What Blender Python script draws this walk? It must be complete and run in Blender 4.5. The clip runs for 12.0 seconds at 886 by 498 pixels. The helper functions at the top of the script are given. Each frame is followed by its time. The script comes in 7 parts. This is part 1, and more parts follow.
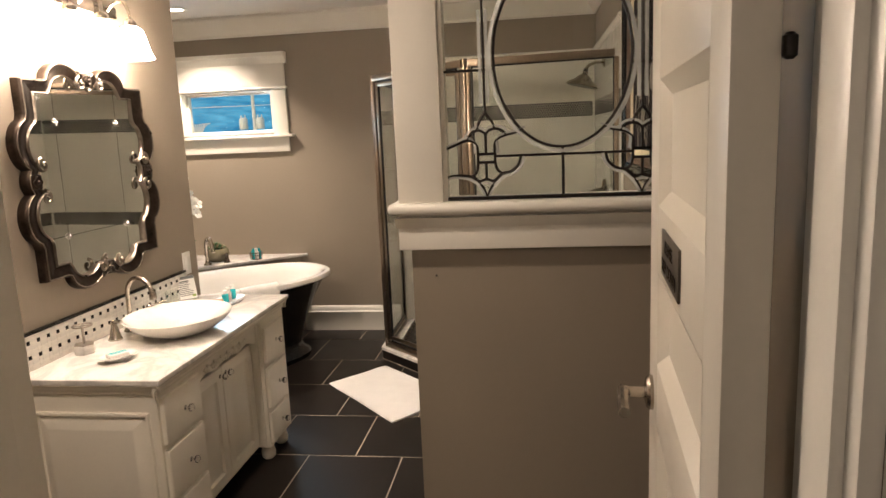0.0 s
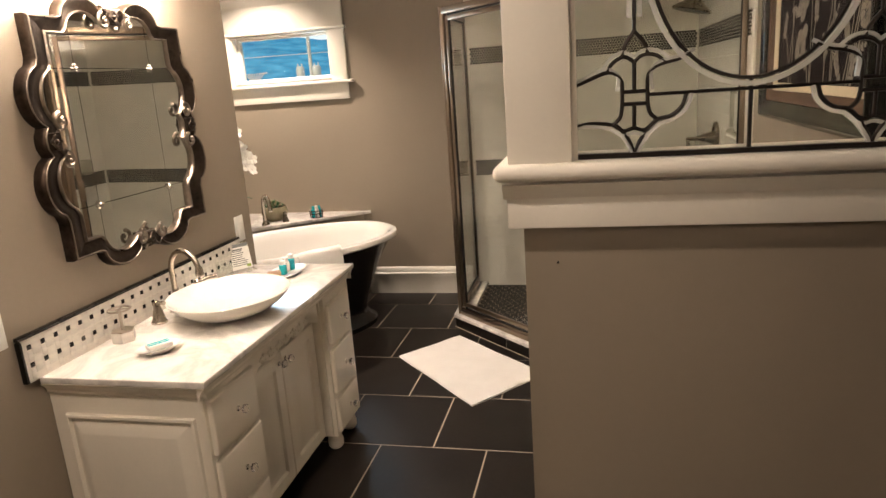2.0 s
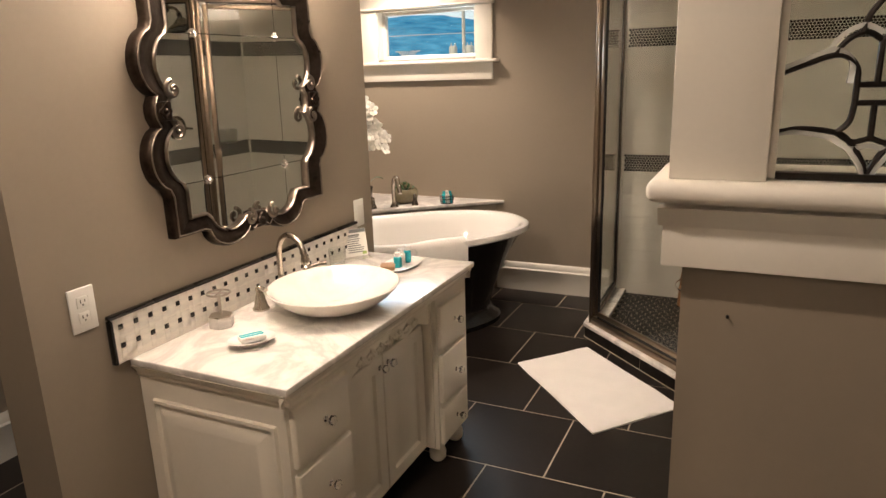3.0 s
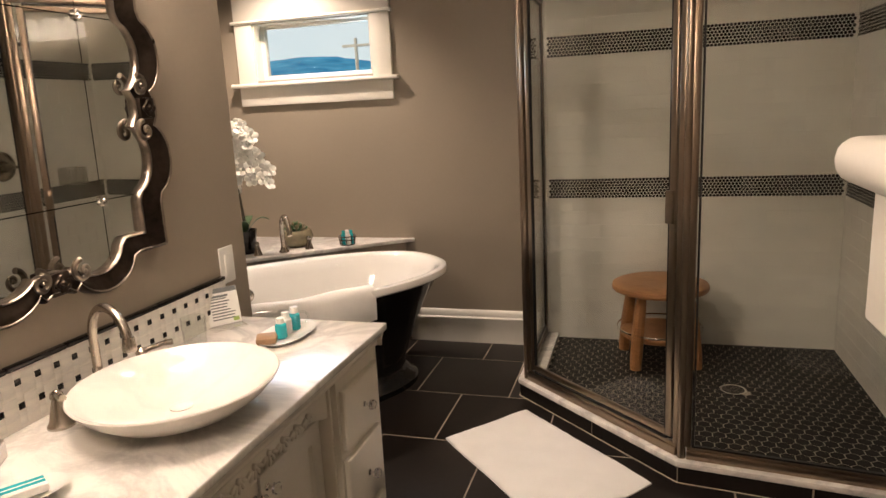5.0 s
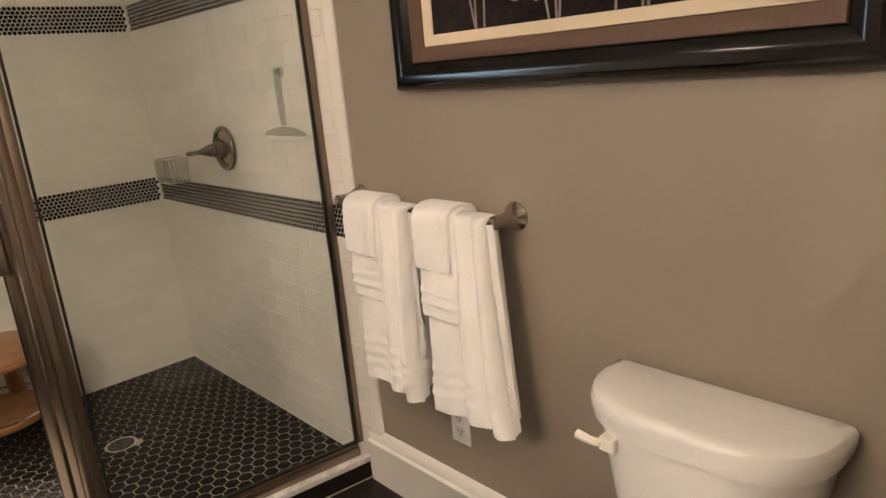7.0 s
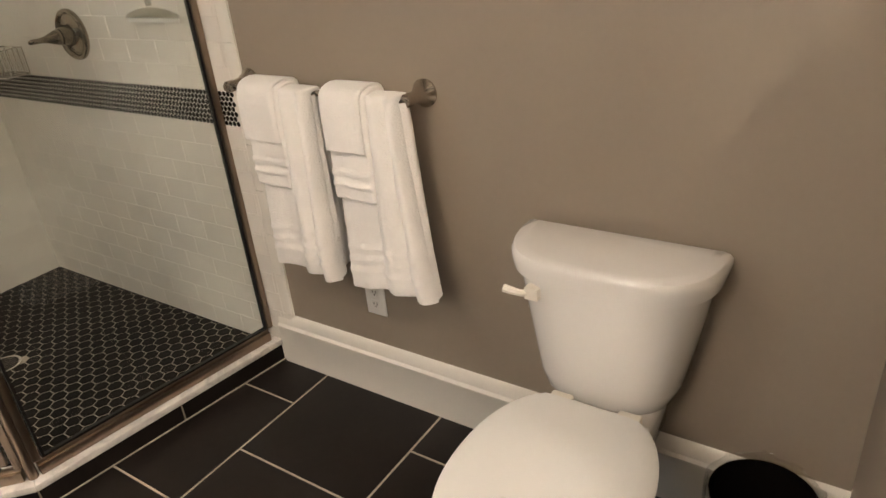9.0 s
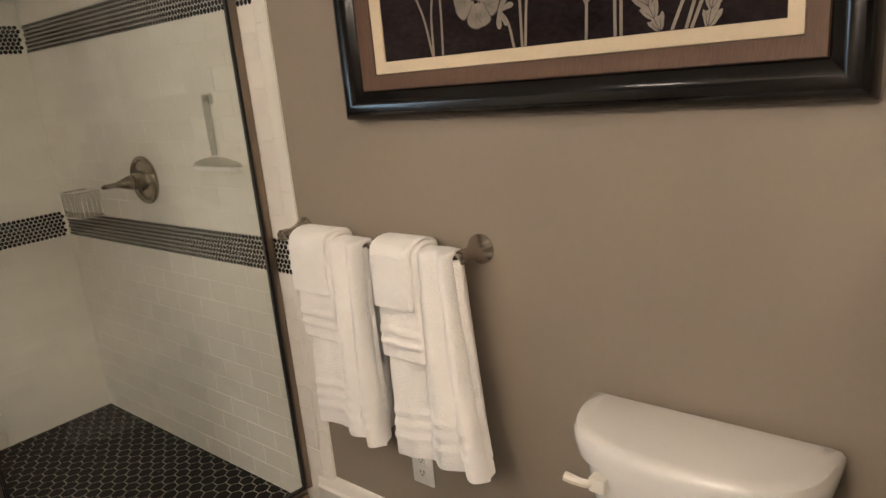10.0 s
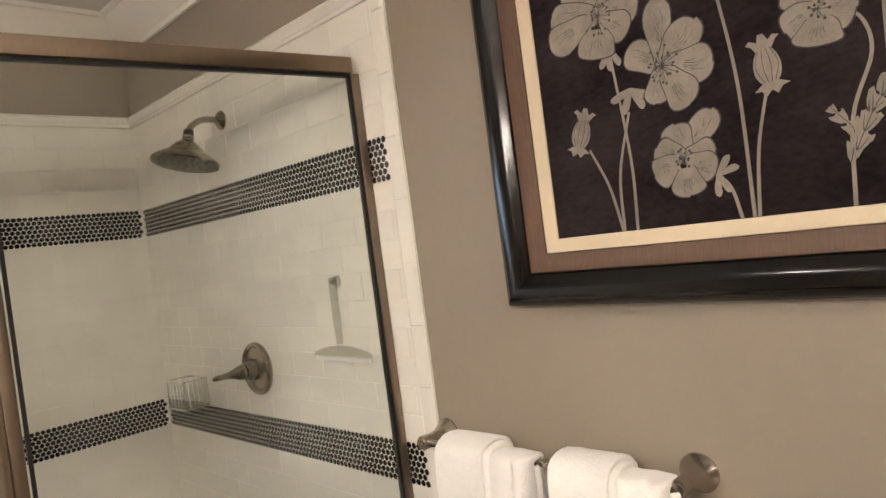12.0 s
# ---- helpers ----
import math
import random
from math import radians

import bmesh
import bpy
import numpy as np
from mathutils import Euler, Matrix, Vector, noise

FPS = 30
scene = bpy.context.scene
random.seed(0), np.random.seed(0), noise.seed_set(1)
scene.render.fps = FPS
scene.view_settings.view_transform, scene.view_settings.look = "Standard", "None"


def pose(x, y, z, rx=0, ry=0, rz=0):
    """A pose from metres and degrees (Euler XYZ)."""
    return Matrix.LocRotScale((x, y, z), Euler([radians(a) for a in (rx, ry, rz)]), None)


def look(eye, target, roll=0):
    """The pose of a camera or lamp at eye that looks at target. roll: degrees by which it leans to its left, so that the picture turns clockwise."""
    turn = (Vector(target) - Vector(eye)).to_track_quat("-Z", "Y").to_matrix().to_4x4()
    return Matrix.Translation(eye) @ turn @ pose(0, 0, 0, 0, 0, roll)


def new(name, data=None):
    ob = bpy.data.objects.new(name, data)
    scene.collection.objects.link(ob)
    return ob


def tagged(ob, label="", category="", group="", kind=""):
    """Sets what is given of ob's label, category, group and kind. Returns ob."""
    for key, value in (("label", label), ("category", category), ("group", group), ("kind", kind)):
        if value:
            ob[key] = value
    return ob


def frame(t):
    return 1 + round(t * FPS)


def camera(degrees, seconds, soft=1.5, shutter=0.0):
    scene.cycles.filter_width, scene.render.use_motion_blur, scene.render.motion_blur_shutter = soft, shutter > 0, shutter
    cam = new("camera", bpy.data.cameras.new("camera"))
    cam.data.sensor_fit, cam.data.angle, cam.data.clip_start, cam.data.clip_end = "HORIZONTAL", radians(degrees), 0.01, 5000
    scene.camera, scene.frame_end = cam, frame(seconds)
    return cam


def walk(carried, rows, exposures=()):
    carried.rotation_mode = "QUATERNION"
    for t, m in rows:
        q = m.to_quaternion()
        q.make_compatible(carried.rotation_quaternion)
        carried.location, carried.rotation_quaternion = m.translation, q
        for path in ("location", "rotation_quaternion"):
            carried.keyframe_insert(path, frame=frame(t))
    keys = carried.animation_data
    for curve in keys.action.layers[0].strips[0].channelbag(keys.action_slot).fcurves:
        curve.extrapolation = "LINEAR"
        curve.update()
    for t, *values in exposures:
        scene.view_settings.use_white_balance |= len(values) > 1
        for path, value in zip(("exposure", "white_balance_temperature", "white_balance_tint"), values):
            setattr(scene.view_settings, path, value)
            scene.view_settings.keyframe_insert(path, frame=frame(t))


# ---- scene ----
cam = camera(66.9, 12.0)
PATH = [
    (0, (0.276, -0.635, 1.496), (0.002, 1.318, 1.159), -2.5),
    (0.5, (0.3, -0.619, 1.494), (-0.065, 1.315, 1.141), -2.8),
    (1, (0.262, -0.477, 1.482), (-0.171, 1.439, 1.107), -5.2),
    (1.5, (0.14, -0.327, 1.494), (-0.317, 1.578, 1.091), -4.9),
    (2, (0.084, -0.176, 1.481), (-0.362, 1.713, 1.0), -4.1),
    (2.5, (0.056, 0.003, 1.5), (-0.663, 1.815, 1.052), -2.4),
    (3, (0.03, 0.132, 1.471), (-0.797, 1.88, 0.962), -1.8),
    (3.2, (0.015, 0.177, 1.458), (-0.669, 1.99, 0.963), -0.4),
    (4.8, (-0.204, 0.647, 1.35), (-0.865, 2.491, 0.947), -2.3),
    (5, (-0.233, 0.726, 1.356), (-0.799, 2.6, 0.944), -2.9),
    (5.5, (-0.335, 0.866, 1.331), (-0.394, 2.819, 0.905), -2.3),
    (6, (-0.472, 0.947, 1.341), (0.109, 2.819, 0.94), -5.2),
    (6.5, (-0.463, 1.06, 1.325), (0.592, 2.698, 0.874), -4.5),
    (7, (-0.407, 1.231, 1.331), (0.885, 2.662, 0.803), -5.0),
    (7.5, (-0.422, 1.323, 1.344), (1.015, 2.579, 0.745), -5.5),
    (7.7, (-0.448, 1.334, 1.354), (1.037, 2.451, 0.616), -6.4),
    (9.3, (-0.568, 1.308, 1.36), (0.891, 2.339, 0.46), -5.5),
    (9.5, (-0.536, 1.321, 1.356), (0.919, 2.429, 0.545), -5.7),
    (10, (-0.427, 1.371, 1.37), (1.057, 2.611, 0.858), -5.3),
    (10.5, (-0.35, 1.407, 1.374), (1.094, 2.769, 1.135), -1.4),
    (11, (-0.337, 1.446, 1.389), (1.134, 2.799, 1.301), -0.6),
    (11.5, (-0.314, 1.563, 1.401), (1.168, 2.905, 1.359), -2.5),
    (12, (-0.335, 1.703, 1.429), (1.082, 3.114, 1.397), -7.4),
]
walk(cam, [(t, look(eye, target, roll)) for t, eye, target, roll in PATH],
     [(0.0, 0.07, 6600, 11), (1.5, 0.12, 6600, 11), (2.5, -0.02, 6800, 13), (3.0, -0.12, 6800, 13), (5.0, -0.27, 6800, 14), (5.5, -0.12, 6900, 15), (6.0, 0.22, 6950, 15), (7.0, 0.2, 6550, 11),
      (7.5, 0.18, 6350, 10), (9.5, 0.14, 6250, 9), (10.0, 0.1, 6280, 9), (11.0, 0.4, 6150, 9), (11.5, 0.55, 6050, 8), (12.0, 0.6, 5950, 8)])

# ---- world, sun, lamps, exposure ----
WARM = (1.0, 0.835, 0.69)


def build_world():
    w = bpy.data.worlds.new("sky")
    w.use_nodes = True
    nt = w.node_tree
    bg = nt.nodes["Background"]
    sky = nt.nodes.new("ShaderNodeTexSky")
    sky.sky_type = 'NISHITA'
    sky.sun_disc = False
    sky.sun_elevation = radians(22)
    sky.sun_rotation = radians(200)
    sky.air_density = 1.6
    sky.dust_density = 2.5
    nt.links.new(sky.outputs[0], bg.inputs[0])
    bg.inputs[1].default_value = 0.15
    scene.world = w


build_world()


def lamp(name, kind, loc, energy, colour, size=0.1, target=None, spot=None):
    data = bpy.data.lights.new(name, kind)
    data.energy = energy
    data.color = colour
    if kind == 'AREA':
        data.shape = 'DISK'
        data.size = size
    elif kind == 'SUN':
        data.angle = size
    else:
        data.shadow_soft_size = size
    if spot:
        data.spot_size = radians(spot)
        data.spot_blend = 0.7
    ob = new(name, data)
    ob.matrix_world = look(loc, target) if target else Matrix.Translation(loc)
    return ob


sun = lamp("sun", 'SUN', (0, -8, 9), 1.2, (1, 0.95, 0.88), radians(12), (0, 0, 0))
sky_light = lamp("window_daylight", 'AREA', (-2.04, 4.44, 1.72), 7.0, (0.55, 0.78, 1.0), 0.3, (-1.3, 2.4, 0.6))
sky_light.data.shape = 'RECTANGLE'
sky_light.data.size, sky_light.data.size_y = 0.62, 0.24
# Tub can, added unseen fill near the door, unseen can inferred from towel shadows.
CANS = [(-2.15, 3.9), (-0.75, 0.45), (-0.75, 2.70)]
CAN_WATTS = [42, 18, 7]
for (cx, cy), watts in zip(CANS, CAN_WATTS):
    lamp("can_and_fill_lamp", 'SPOT', (cx, cy, 2.40), watts * 4, WARM, 0.05, (cx, cy, 0), 118 if cy > 3 else 150)
HALL_CAN = (-0.5, -1.6)
lamp("hall_lamp", 'AREA', (*HALL_CAN, 2.405), 11, WARM, 0.12, (0.0, 0.0, 0.6))

# ---- mesh helpers ----
def thing(name, loc, label, category, group=""):
    e = new(name)
    e.empty_display_size = 0.1
    e.location = loc
    tagged(e, label, category, group)
    return e


def link(name, me, parent=None, label="", m=None):
    ob = new(name, me)
    if m is not None:
        ob.matrix_basis = m
    if parent is not None:
        ob.parent = parent
        if parent.type == 'EMPTY':
            ob.matrix_parent_inverse = Matrix.Translation(-parent.location)
    if label:
        ob["label"] = label
    return ob


def smoothed(bm, angle=35):
    for f in bm.faces:
        f.smooth = True
    lim = radians(angle)
    for e in bm.edges:
        if len(e.link_faces) == 2:
            e.smooth = e.calc_face_angle(0.0) < lim
    return bm


def part(name, bm, material, parent=None, label="", angle=35):
    """One mesh object under a thing or part, or at top level."""
    me = bpy.data.meshes.new(name)
    bmesh.ops.recalc_face_normals(bm, faces=bm.faces)
    smoothed(bm, angle)
    bm.to_mesh(me)
    bm.free()
    me.materials.append(material)
    return link(name, me, parent, label)


def single(name, bm, material, label, category, group="", kind="", angle=35):
    return tagged(part(name, bm, material, angle=angle), label, category, group, kind)


def structure(name, bm, material, label, category):
    return tagged(part(name, bm, material), label, category, "", "structure")


def box(bm, x0, x1, y0, y1, z0, z1, bevel=0.0, seg=2):
    r = bmesh.ops.create_cube(bm, size=1.0)
    vs = r["verts"]
    for v in vs:
        v.co = Vector(((x0 + x1) / 2 + v.co.x * (x1 - x0), (y0 + y1) / 2 + v.co.y * (y1 - y0), (z0 + z1) / 2 + v.co.z * (z1 - z0)))
    if bevel > 0:
        es = list({e for v in vs for e in v.link_edges})
        bmesh.ops.bevel(bm, geom=es, offset=bevel, segments=seg, profile=0.5, affect='EDGES')
    return bm


def boxes(*rows, bevel=0.0):
    bm = bmesh.new()
    for r in rows:
        box(bm, *r, bevel=bevel)
    return bm


def rings(bm, loops, cap0=True, cap1=True, closed=True):
    """Skins a list of equal point loops."""
    made = [[bm.verts.new(p) for p in lp] for lp in loops]
    n = len(made[0])
    for a, b in zip(made, made[1:]):
        for i in range(n if closed else n - 1):
            j = (i + 1) % n
            bm.faces.new((a[i], a[j], b[j], b[i]))
    if cap0 and closed:
        bm.faces.new(made[0][::-1])
    if cap1 and closed:
        bm.faces.new(made[-1])
    return made


def oval(cx, cy, z, rx, ry, n=2.0, rot=0.0, seg=40):
    pts = []
    for i in range(seg):
        a = 2 * math.pi * i / seg
        c, s = math.cos(a), math.sin(a)
        u = rx * math.copysign(abs(c) ** (2 / n), c)
        v = ry * math.copysign(abs(s) ** (2 / n), s)
        pts.append((cx + u * math.cos(rot) - v * math.sin(rot), cy + u * math.sin(rot) + v * math.cos(rot), z))
    return pts


def lathe(bm, centre, profile, seg=24, axis='z', cap0=True, cap1=True):
    """profile: rows of (radius, height) along the axis."""
    loops = []
    for r, h in profile:
        lp = []
        for i in range(seg):
            a = 2 * math.pi * i / seg
            c, s = r * math.cos(a), r * math.sin(a)
            d = {'z': (c, s, h), 'x': (h, c, s), 'y': (s, h, c)}[axis]
            lp.append(tuple(centre[k] + d[k] for k in range(3)))
        loops.append(lp)
    rings(bm, loops, cap0, cap1)
    return bm


def tube(bm, pts, r, seg=10, closed=False, flat=1.0):
    """A round bar along points; r may be a list."""
    P = [Vector(p) for p in pts]
    n = len(P)
    rs = r if isinstance(r, (list, tuple)) else [r] * n
    loops = []
    up = None
    for i in range(n):
        a = P[(i - 1) % n] if (closed or i > 0) else P[0]
        b = P[(i + 1) % n] if (closed or i < n - 1) else P[-1]
        d = (b - a).normalized()
        if up is None:
            up = d.orthogonal().normalized()
        up = (up - d * up.dot(d)).normalized()
        side = d.cross(up)
        loops.append([P[i] + (up * math.cos(2 * math.pi * k / seg) * flat + side * math.sin(2 * math.pi * k / seg)) * rs[i] for k in range(seg)])
    if closed:
        loops.append(loops[0])
        made = rings(bm, loops, False, False)
        bmesh.ops.remove_doubles(bm, verts=bm.verts, dist=1e-6)
    else:
        rings(bm, loops)
    return bm


def curve_pts(ctrl, steps=8):
    """Catmull-Rom points through control points."""
    C = [Vector(c) for c in ctrl]
    C = [C[0] * 2 - C[1]] + C + [C[-1] * 2 - C[-2]]
    out = []
    for i in range(1, len(C) - 2):
        p0, p1, p2, p3 = C[i - 1:i + 3]
        for k in range(steps):
            t = k / steps
            out.append(0.5 * ((2 * p1) + (p2 - p0) * t + (2 * p0 - 5 * p1 + 4 * p2 - p3) * t * t + (3 * p1 - p0 - 3 * p2 + p3) * t ** 3))
    out.append(C[-2])
    return out


def moulding(bm, p, q, outward, profile):
    """A straight moulding from p to q; profile rows of (out, up) from those points."""
    p, q, o = Vector(p), Vector(q), Vector(outward)
    loops = [[e + o * a + Vector((0, 0, b)) for a, b in profile] for e in (p, q)]
    rings(bm, loops)
    return bm


def prism(bm, outline, z0, z1, bevel=0.0):
    """An upright prism on a plan outline."""
    lo = [bm.verts.new((x, y, z0)) for x, y in outline]
    hi = [bm.verts.new((x, y, z1)) for x, y in outline]
    n = len(outline)
    fs = [bm.faces.new(hi), bm.faces.new(lo[::-1])]
    for i in range(n):
        j = (i + 1) % n
        fs.append(bm.faces.new((lo[i], lo[j], hi[j], hi[i])))
    if bevel:
        bmesh.ops.bevel(bm, geom=list({e for f in fs for e in f.edges}), offset=bevel, segments=2, profile=0.5, affect='EDGES')
    return bm


def inset_path(path, d):
    """An open plan path moved sideways to its left by d."""
    P = [Vector((x, y)) for x, y in path]
    out = []
    for i, p in enumerate(P):
        dirs = []
        if i > 0:
            dirs.append((p - P[i - 1]).normalized())
        if i < len(P) - 1:
            dirs.append((P[i + 1] - p).normalized())
        ns = [Vector((-v.y, v.x)) for v in dirs]
        nn = sum(ns, Vector((0, 0))).normalized()
        out.append(p + nn * d / max(0.3, nn.dot(ns[0])))
    return [(p.x, p.y) for p in out]


# ---- materials ----
def material(name, colour, rough=0.5, metal=0.0, vary=0.08, scale=6.0, fine=120.0, bump=0.1, bump_scale=150.0, coat=0.0, piece=0.0, spec=0.5, stretch=(1, 1, 1), sheen=0.0, rough_vary=0.08):
    """A surface with broad and fine variation of colour and gloss, fine relief and, for pieces, a random tone of their own."""
    m = bpy.data.materials.new(name)
    m.use_nodes = True
    nt = m.node_tree
    N, L = nt.nodes, nt.links
    b = N["Principled BSDF"]
    b.inputs["Metallic"].default_value = metal
    b.inputs["Specular IOR Level"].default_value = spec
    b.inputs["Coat Weight"].default_value = coat
    b.inputs["Coat Roughness"].default_value = 0.08
    if sheen:
        b.inputs["Sheen Weight"].default_value = sheen
    co = N.new("ShaderNodeTexCoord")
    mp = N.new("ShaderNodeMapping")
    mp.inputs["Scale"].default_value = stretch
    L.new(co.outputs["Object"], mp.inputs[0])
    n1, n2 = N.new("ShaderNodeTexNoise"), N.new("ShaderNodeTexNoise")
    n1.inputs["Scale"].default_value, n2.inputs["Scale"].default_value = scale, fine
    n1.inputs["Detail"].default_value, n2.inputs["Detail"].default_value = 5, 3
    L.new(mp.outputs[0], n1.inputs["Vector"])
    L.new(mp.outputs[0], n2.inputs["Vector"])
    add = N.new("ShaderNodeMath")
    add.operation = 'MULTIPLY_ADD'
    add.inputs[1].default_value = 0.45
    L.new(n2.outputs[0], add.inputs[0])
    L.new(n1.outputs[0], add.inputs[2])
    tone = N.new("ShaderNodeMapRange")
    tone.inputs[1].default_value, tone.inputs[2].default_value = 0.35, 1.1
    tone.inputs[3].default_value, tone.inputs[4].default_value = 1 - vary, 1 + vary
    L.new(add.outputs[0], tone.inputs[0])
    last = tone.outputs[0]
    if piece:
        info = N.new("ShaderNodeObjectInfo")
        pr = N.new("ShaderNodeMapRange")
        pr.inputs[3].default_value, pr.inputs[4].default_value = 1 - piece, 1 + piece
        L.new(info.outputs["Random"], pr.inputs[0])
        mul = N.new("ShaderNodeMath")
        mul.operation = 'MULTIPLY'
        L.new(last, mul.inputs[0])
        L.new(pr.outputs[0], mul.inputs[1])
        last = mul.outputs[0]
    col = N.new("ShaderNodeVectorMath")
    col.operation = 'SCALE'
    col.inputs[0].default_value = colour
    L.new(last, col.inputs["Scale"])
    L.new(col.outputs[0], b.inputs["Base Color"])
    rg = N.new("ShaderNodeMapRange")
    rg.inputs[3].default_value, rg.inputs[4].default_value = max(0.02, rough - rough_vary), min(1, rough + rough_vary)
    L.new(n1.outputs[0], rg.inputs[0])
    L.new(rg.outputs[0], b.inputs["Roughness"])
    if bump:
        nb = N.new("ShaderNodeTexNoise")
        nb.inputs["Scale"].default_value = bump_scale
        nb.inputs["Detail"].default_value = 3
        L.new(mp.outputs[0], nb.inputs["Vector"])
        bp = N.new("ShaderNodeBump")
        bp.inputs["Strength"].default_value = bump
        bp.inputs["Distance"].default_value = 0.002
        L.new(nb.outputs[0], bp.inputs["Height"])
        L.new(bp.outputs[0], b.inputs["Normal"])
    return m


def marble(name, base=(0.82, 0.79, 0.74), vein=(0.45, 0.43, 0.42), scale=3.0, rough=0.15):
    m = material(name, base, rough, bump=0.02)
    nt = m.node_tree
    N, L = nt.nodes, nt.links
    b = N["Principled BSDF"]
    co = N.new("ShaderNodeTexCoord")
    w = N.new("ShaderNodeTexNoise")
    w.inputs["Scale"].default_value = scale
    w.inputs["Detail"].default_value = 8
    w.inputs["Roughness"].default_value = 0.62
    w.inputs["Distortion"].default_value = 1.6
    L.new(co.outputs["Object"], w.inputs["Vector"])
    r = N.new("ShaderNodeValToRGB")
    e = r.color_ramp.elements
    e[0].position, e[0].color = 0.42, (*base, 1)
    e[1].position, e[1].color = 0.62, (*base, 1)
    k = r.color_ramp.elements.new(0.52)
    k.color = tuple(base[i] * 0.4 + vein[i] * 0.6 for i in range(3)) + (1,)
    L.new(w.outputs[0], r.inputs[0])
    L.new(r.outputs[0], b.inputs["Base Color"])
    return m


def wood(name, a, c, scale=18.0, stretch=(1, 1, 8), rough=0.4):
    m = material(name, a, rough, stretch=stretch, bump=0.15, bump_scale=60)
    nt = m.node_tree
    N, L = nt.nodes, nt.links
    b = N["Principled BSDF"]
    co = N.new("ShaderNodeTexCoord")
    mp = N.new("ShaderNodeMapping")
    mp.inputs["Scale"].default_value = stretch
    n = N.new("ShaderNodeTexNoise")
    n.inputs["Scale"].default_value = scale
    n.inputs["Detail"].default_value = 6
    n.inputs["Distortion"].default_value = 0.8
    r = N.new("ShaderNodeValToRGB")
    r.color_ramp.elements[0].position, r.color_ramp.elements[0].color = 0.3, (*a, 1)
    r.color_ramp.elements[1].position, r.color_ramp.elements[1].color = 0.7, (*c, 1)
    L.new(co.outputs["Object"], mp.inputs[0])
    L.new(mp.outputs[0], n.inputs["Vector"])
    L.new(n.outputs[0], r.inputs[0])
    L.new(r.outputs[0], b.inputs["Base Color"])
    return m


def clear_glass(name, tint=(0.97, 0.985, 0.97), ior=1.5, rough=0.01):
    """Thin clear pane: see-through, with a gloss that grows at grazing angles."""
    m = bpy.data.materials.new(name)
    m.use_nodes = True
    nt = m.node_tree
    N, L = nt.nodes, nt.links
    N.remove(N["Principled BSDF"])
    t, g, w, x = (N.new("ShaderNodeBsdfTransparent"), N.new("ShaderNodeBsdfGlossy"), N.new("ShaderNodeLayerWeight"), N.new("ShaderNodeMixShader"))
    t.inputs[0].default_value = (*tint, 1)
    g.inputs["Roughness"].default_value = rough
    w.inputs[0].default_value = 0.5
    k, f = N.new("ShaderNodeMath"), N.new("ShaderNodeMath")
    k.operation, f.operation = 'POWER', 'MULTIPLY_ADD'
    k.inputs[1].default_value = 5.0
    base = ((ior - 1) / (ior + 1)) ** 2
    f.inputs[1].default_value, f.inputs[2].default_value = 1 - base, base
    L.new(w.outputs["Facing"], k.inputs[0])
    L.new(k.outputs[0], f.inputs[0])
    L.new(f.outputs[0], x.inputs[0])
    L.new(t.outputs[0], x.inputs[1])
    L.new(g.outputs[0], x.inputs[2])
    L.new(x.outputs[0], N["Material Output"].inputs[0])
    return m


def solid_glass(name, colour=(1, 1, 1), rough=0.02):
    m = bpy.data.materials.new(name)
    m.use_nodes = True
    b = m.node_tree.nodes["Principled BSDF"]
    b.inputs["Base Color"].default_value = (*colour, 1)
    b.inputs["Transmission Weight"].default_value = 1.0
    b.inputs["Roughness"].default_value = rough
    b.inputs["IOR"].default_value = 1.5
    return m


def glow(name, colour, strength):
    m = bpy.data.materials.new(name)
    m.use_nodes = True
    b = m.node_tree.nodes["Principled BSDF"]
    b.inputs["Base Color"].default_value = (0.8, 0.8, 0.8, 1)
    b.inputs["Emission Color"].default_value = (*colour, 1)
    b.inputs["Emission Strength"].default_value = strength
    return m


WALL = material("taupe_wall_paint", (0.288, 0.242, 0.189), 0.55, vary=0.05, scale=2.5, fine=60, bump=0.12, bump_scale=260)
TRIM = material("white_trim_paint", (0.80, 0.765, 0.69), 0.35, vary=0.04, scale=5, bump=0.05, bump_scale=90)
# Trim white toned down to beige for the shade that lies on the door.
DOOR = material("shaded_door_paint", (0.62, 0.575, 0.495), 0.38, vary=0.05, scale=4, bump=0.06, bump_scale=90)
CEIL = material("ceiling_paint", (0.72, 0.685, 0.63), 0.8, vary=0.04, bump=0.1, bump_scale=200)
TILE = material("dark_floor_tile", (0.014, 0.0108, 0.009), 0.34, vary=0.4, scale=5, fine=45, bump=0.08, bump_scale=40, piece=0.18, rough_vary=0.08, spec=0.26)
GROUT = material("floor_grout", (0.42, 0.36, 0.28), 0.85, vary=0.15, scale=12, bump=0.3, bump_scale=300)
SUBWAY = material("white_glazed_tile", (0.80, 0.77, 0.70), 0.12, vary=0.03, scale=8, bump=0.06, bump_scale=14, piece=0.035, rough_vary=0.04)
TILE_BACK = material("white_wall_grout", (0.77, 0.74, 0.67), 0.6, vary=0.06, bump=0.2)
PENNY = material("black_penny_tile", (0.009, 0.008, 0.007), 0.15, vary=0.3, scale=30, bump=0.03, piece=0.5)
PENNY_GROUT = material("pale_mosaic_grout", (0.76, 0.73, 0.66), 0.8, vary=0.06, bump=0.25)
HEX = material("dark_hexagon_tile", (0.008, 0.0062, 0.005), 0.42, vary=0.6, scale=20, spec=0.12, bump=0.1, bump_scale=60, piece=0.35)
HEX_GROUT = material("hexagon_grout", (0.42, 0.37, 0.30), 0.85, vary=0.2, scale=10, bump=0.3)
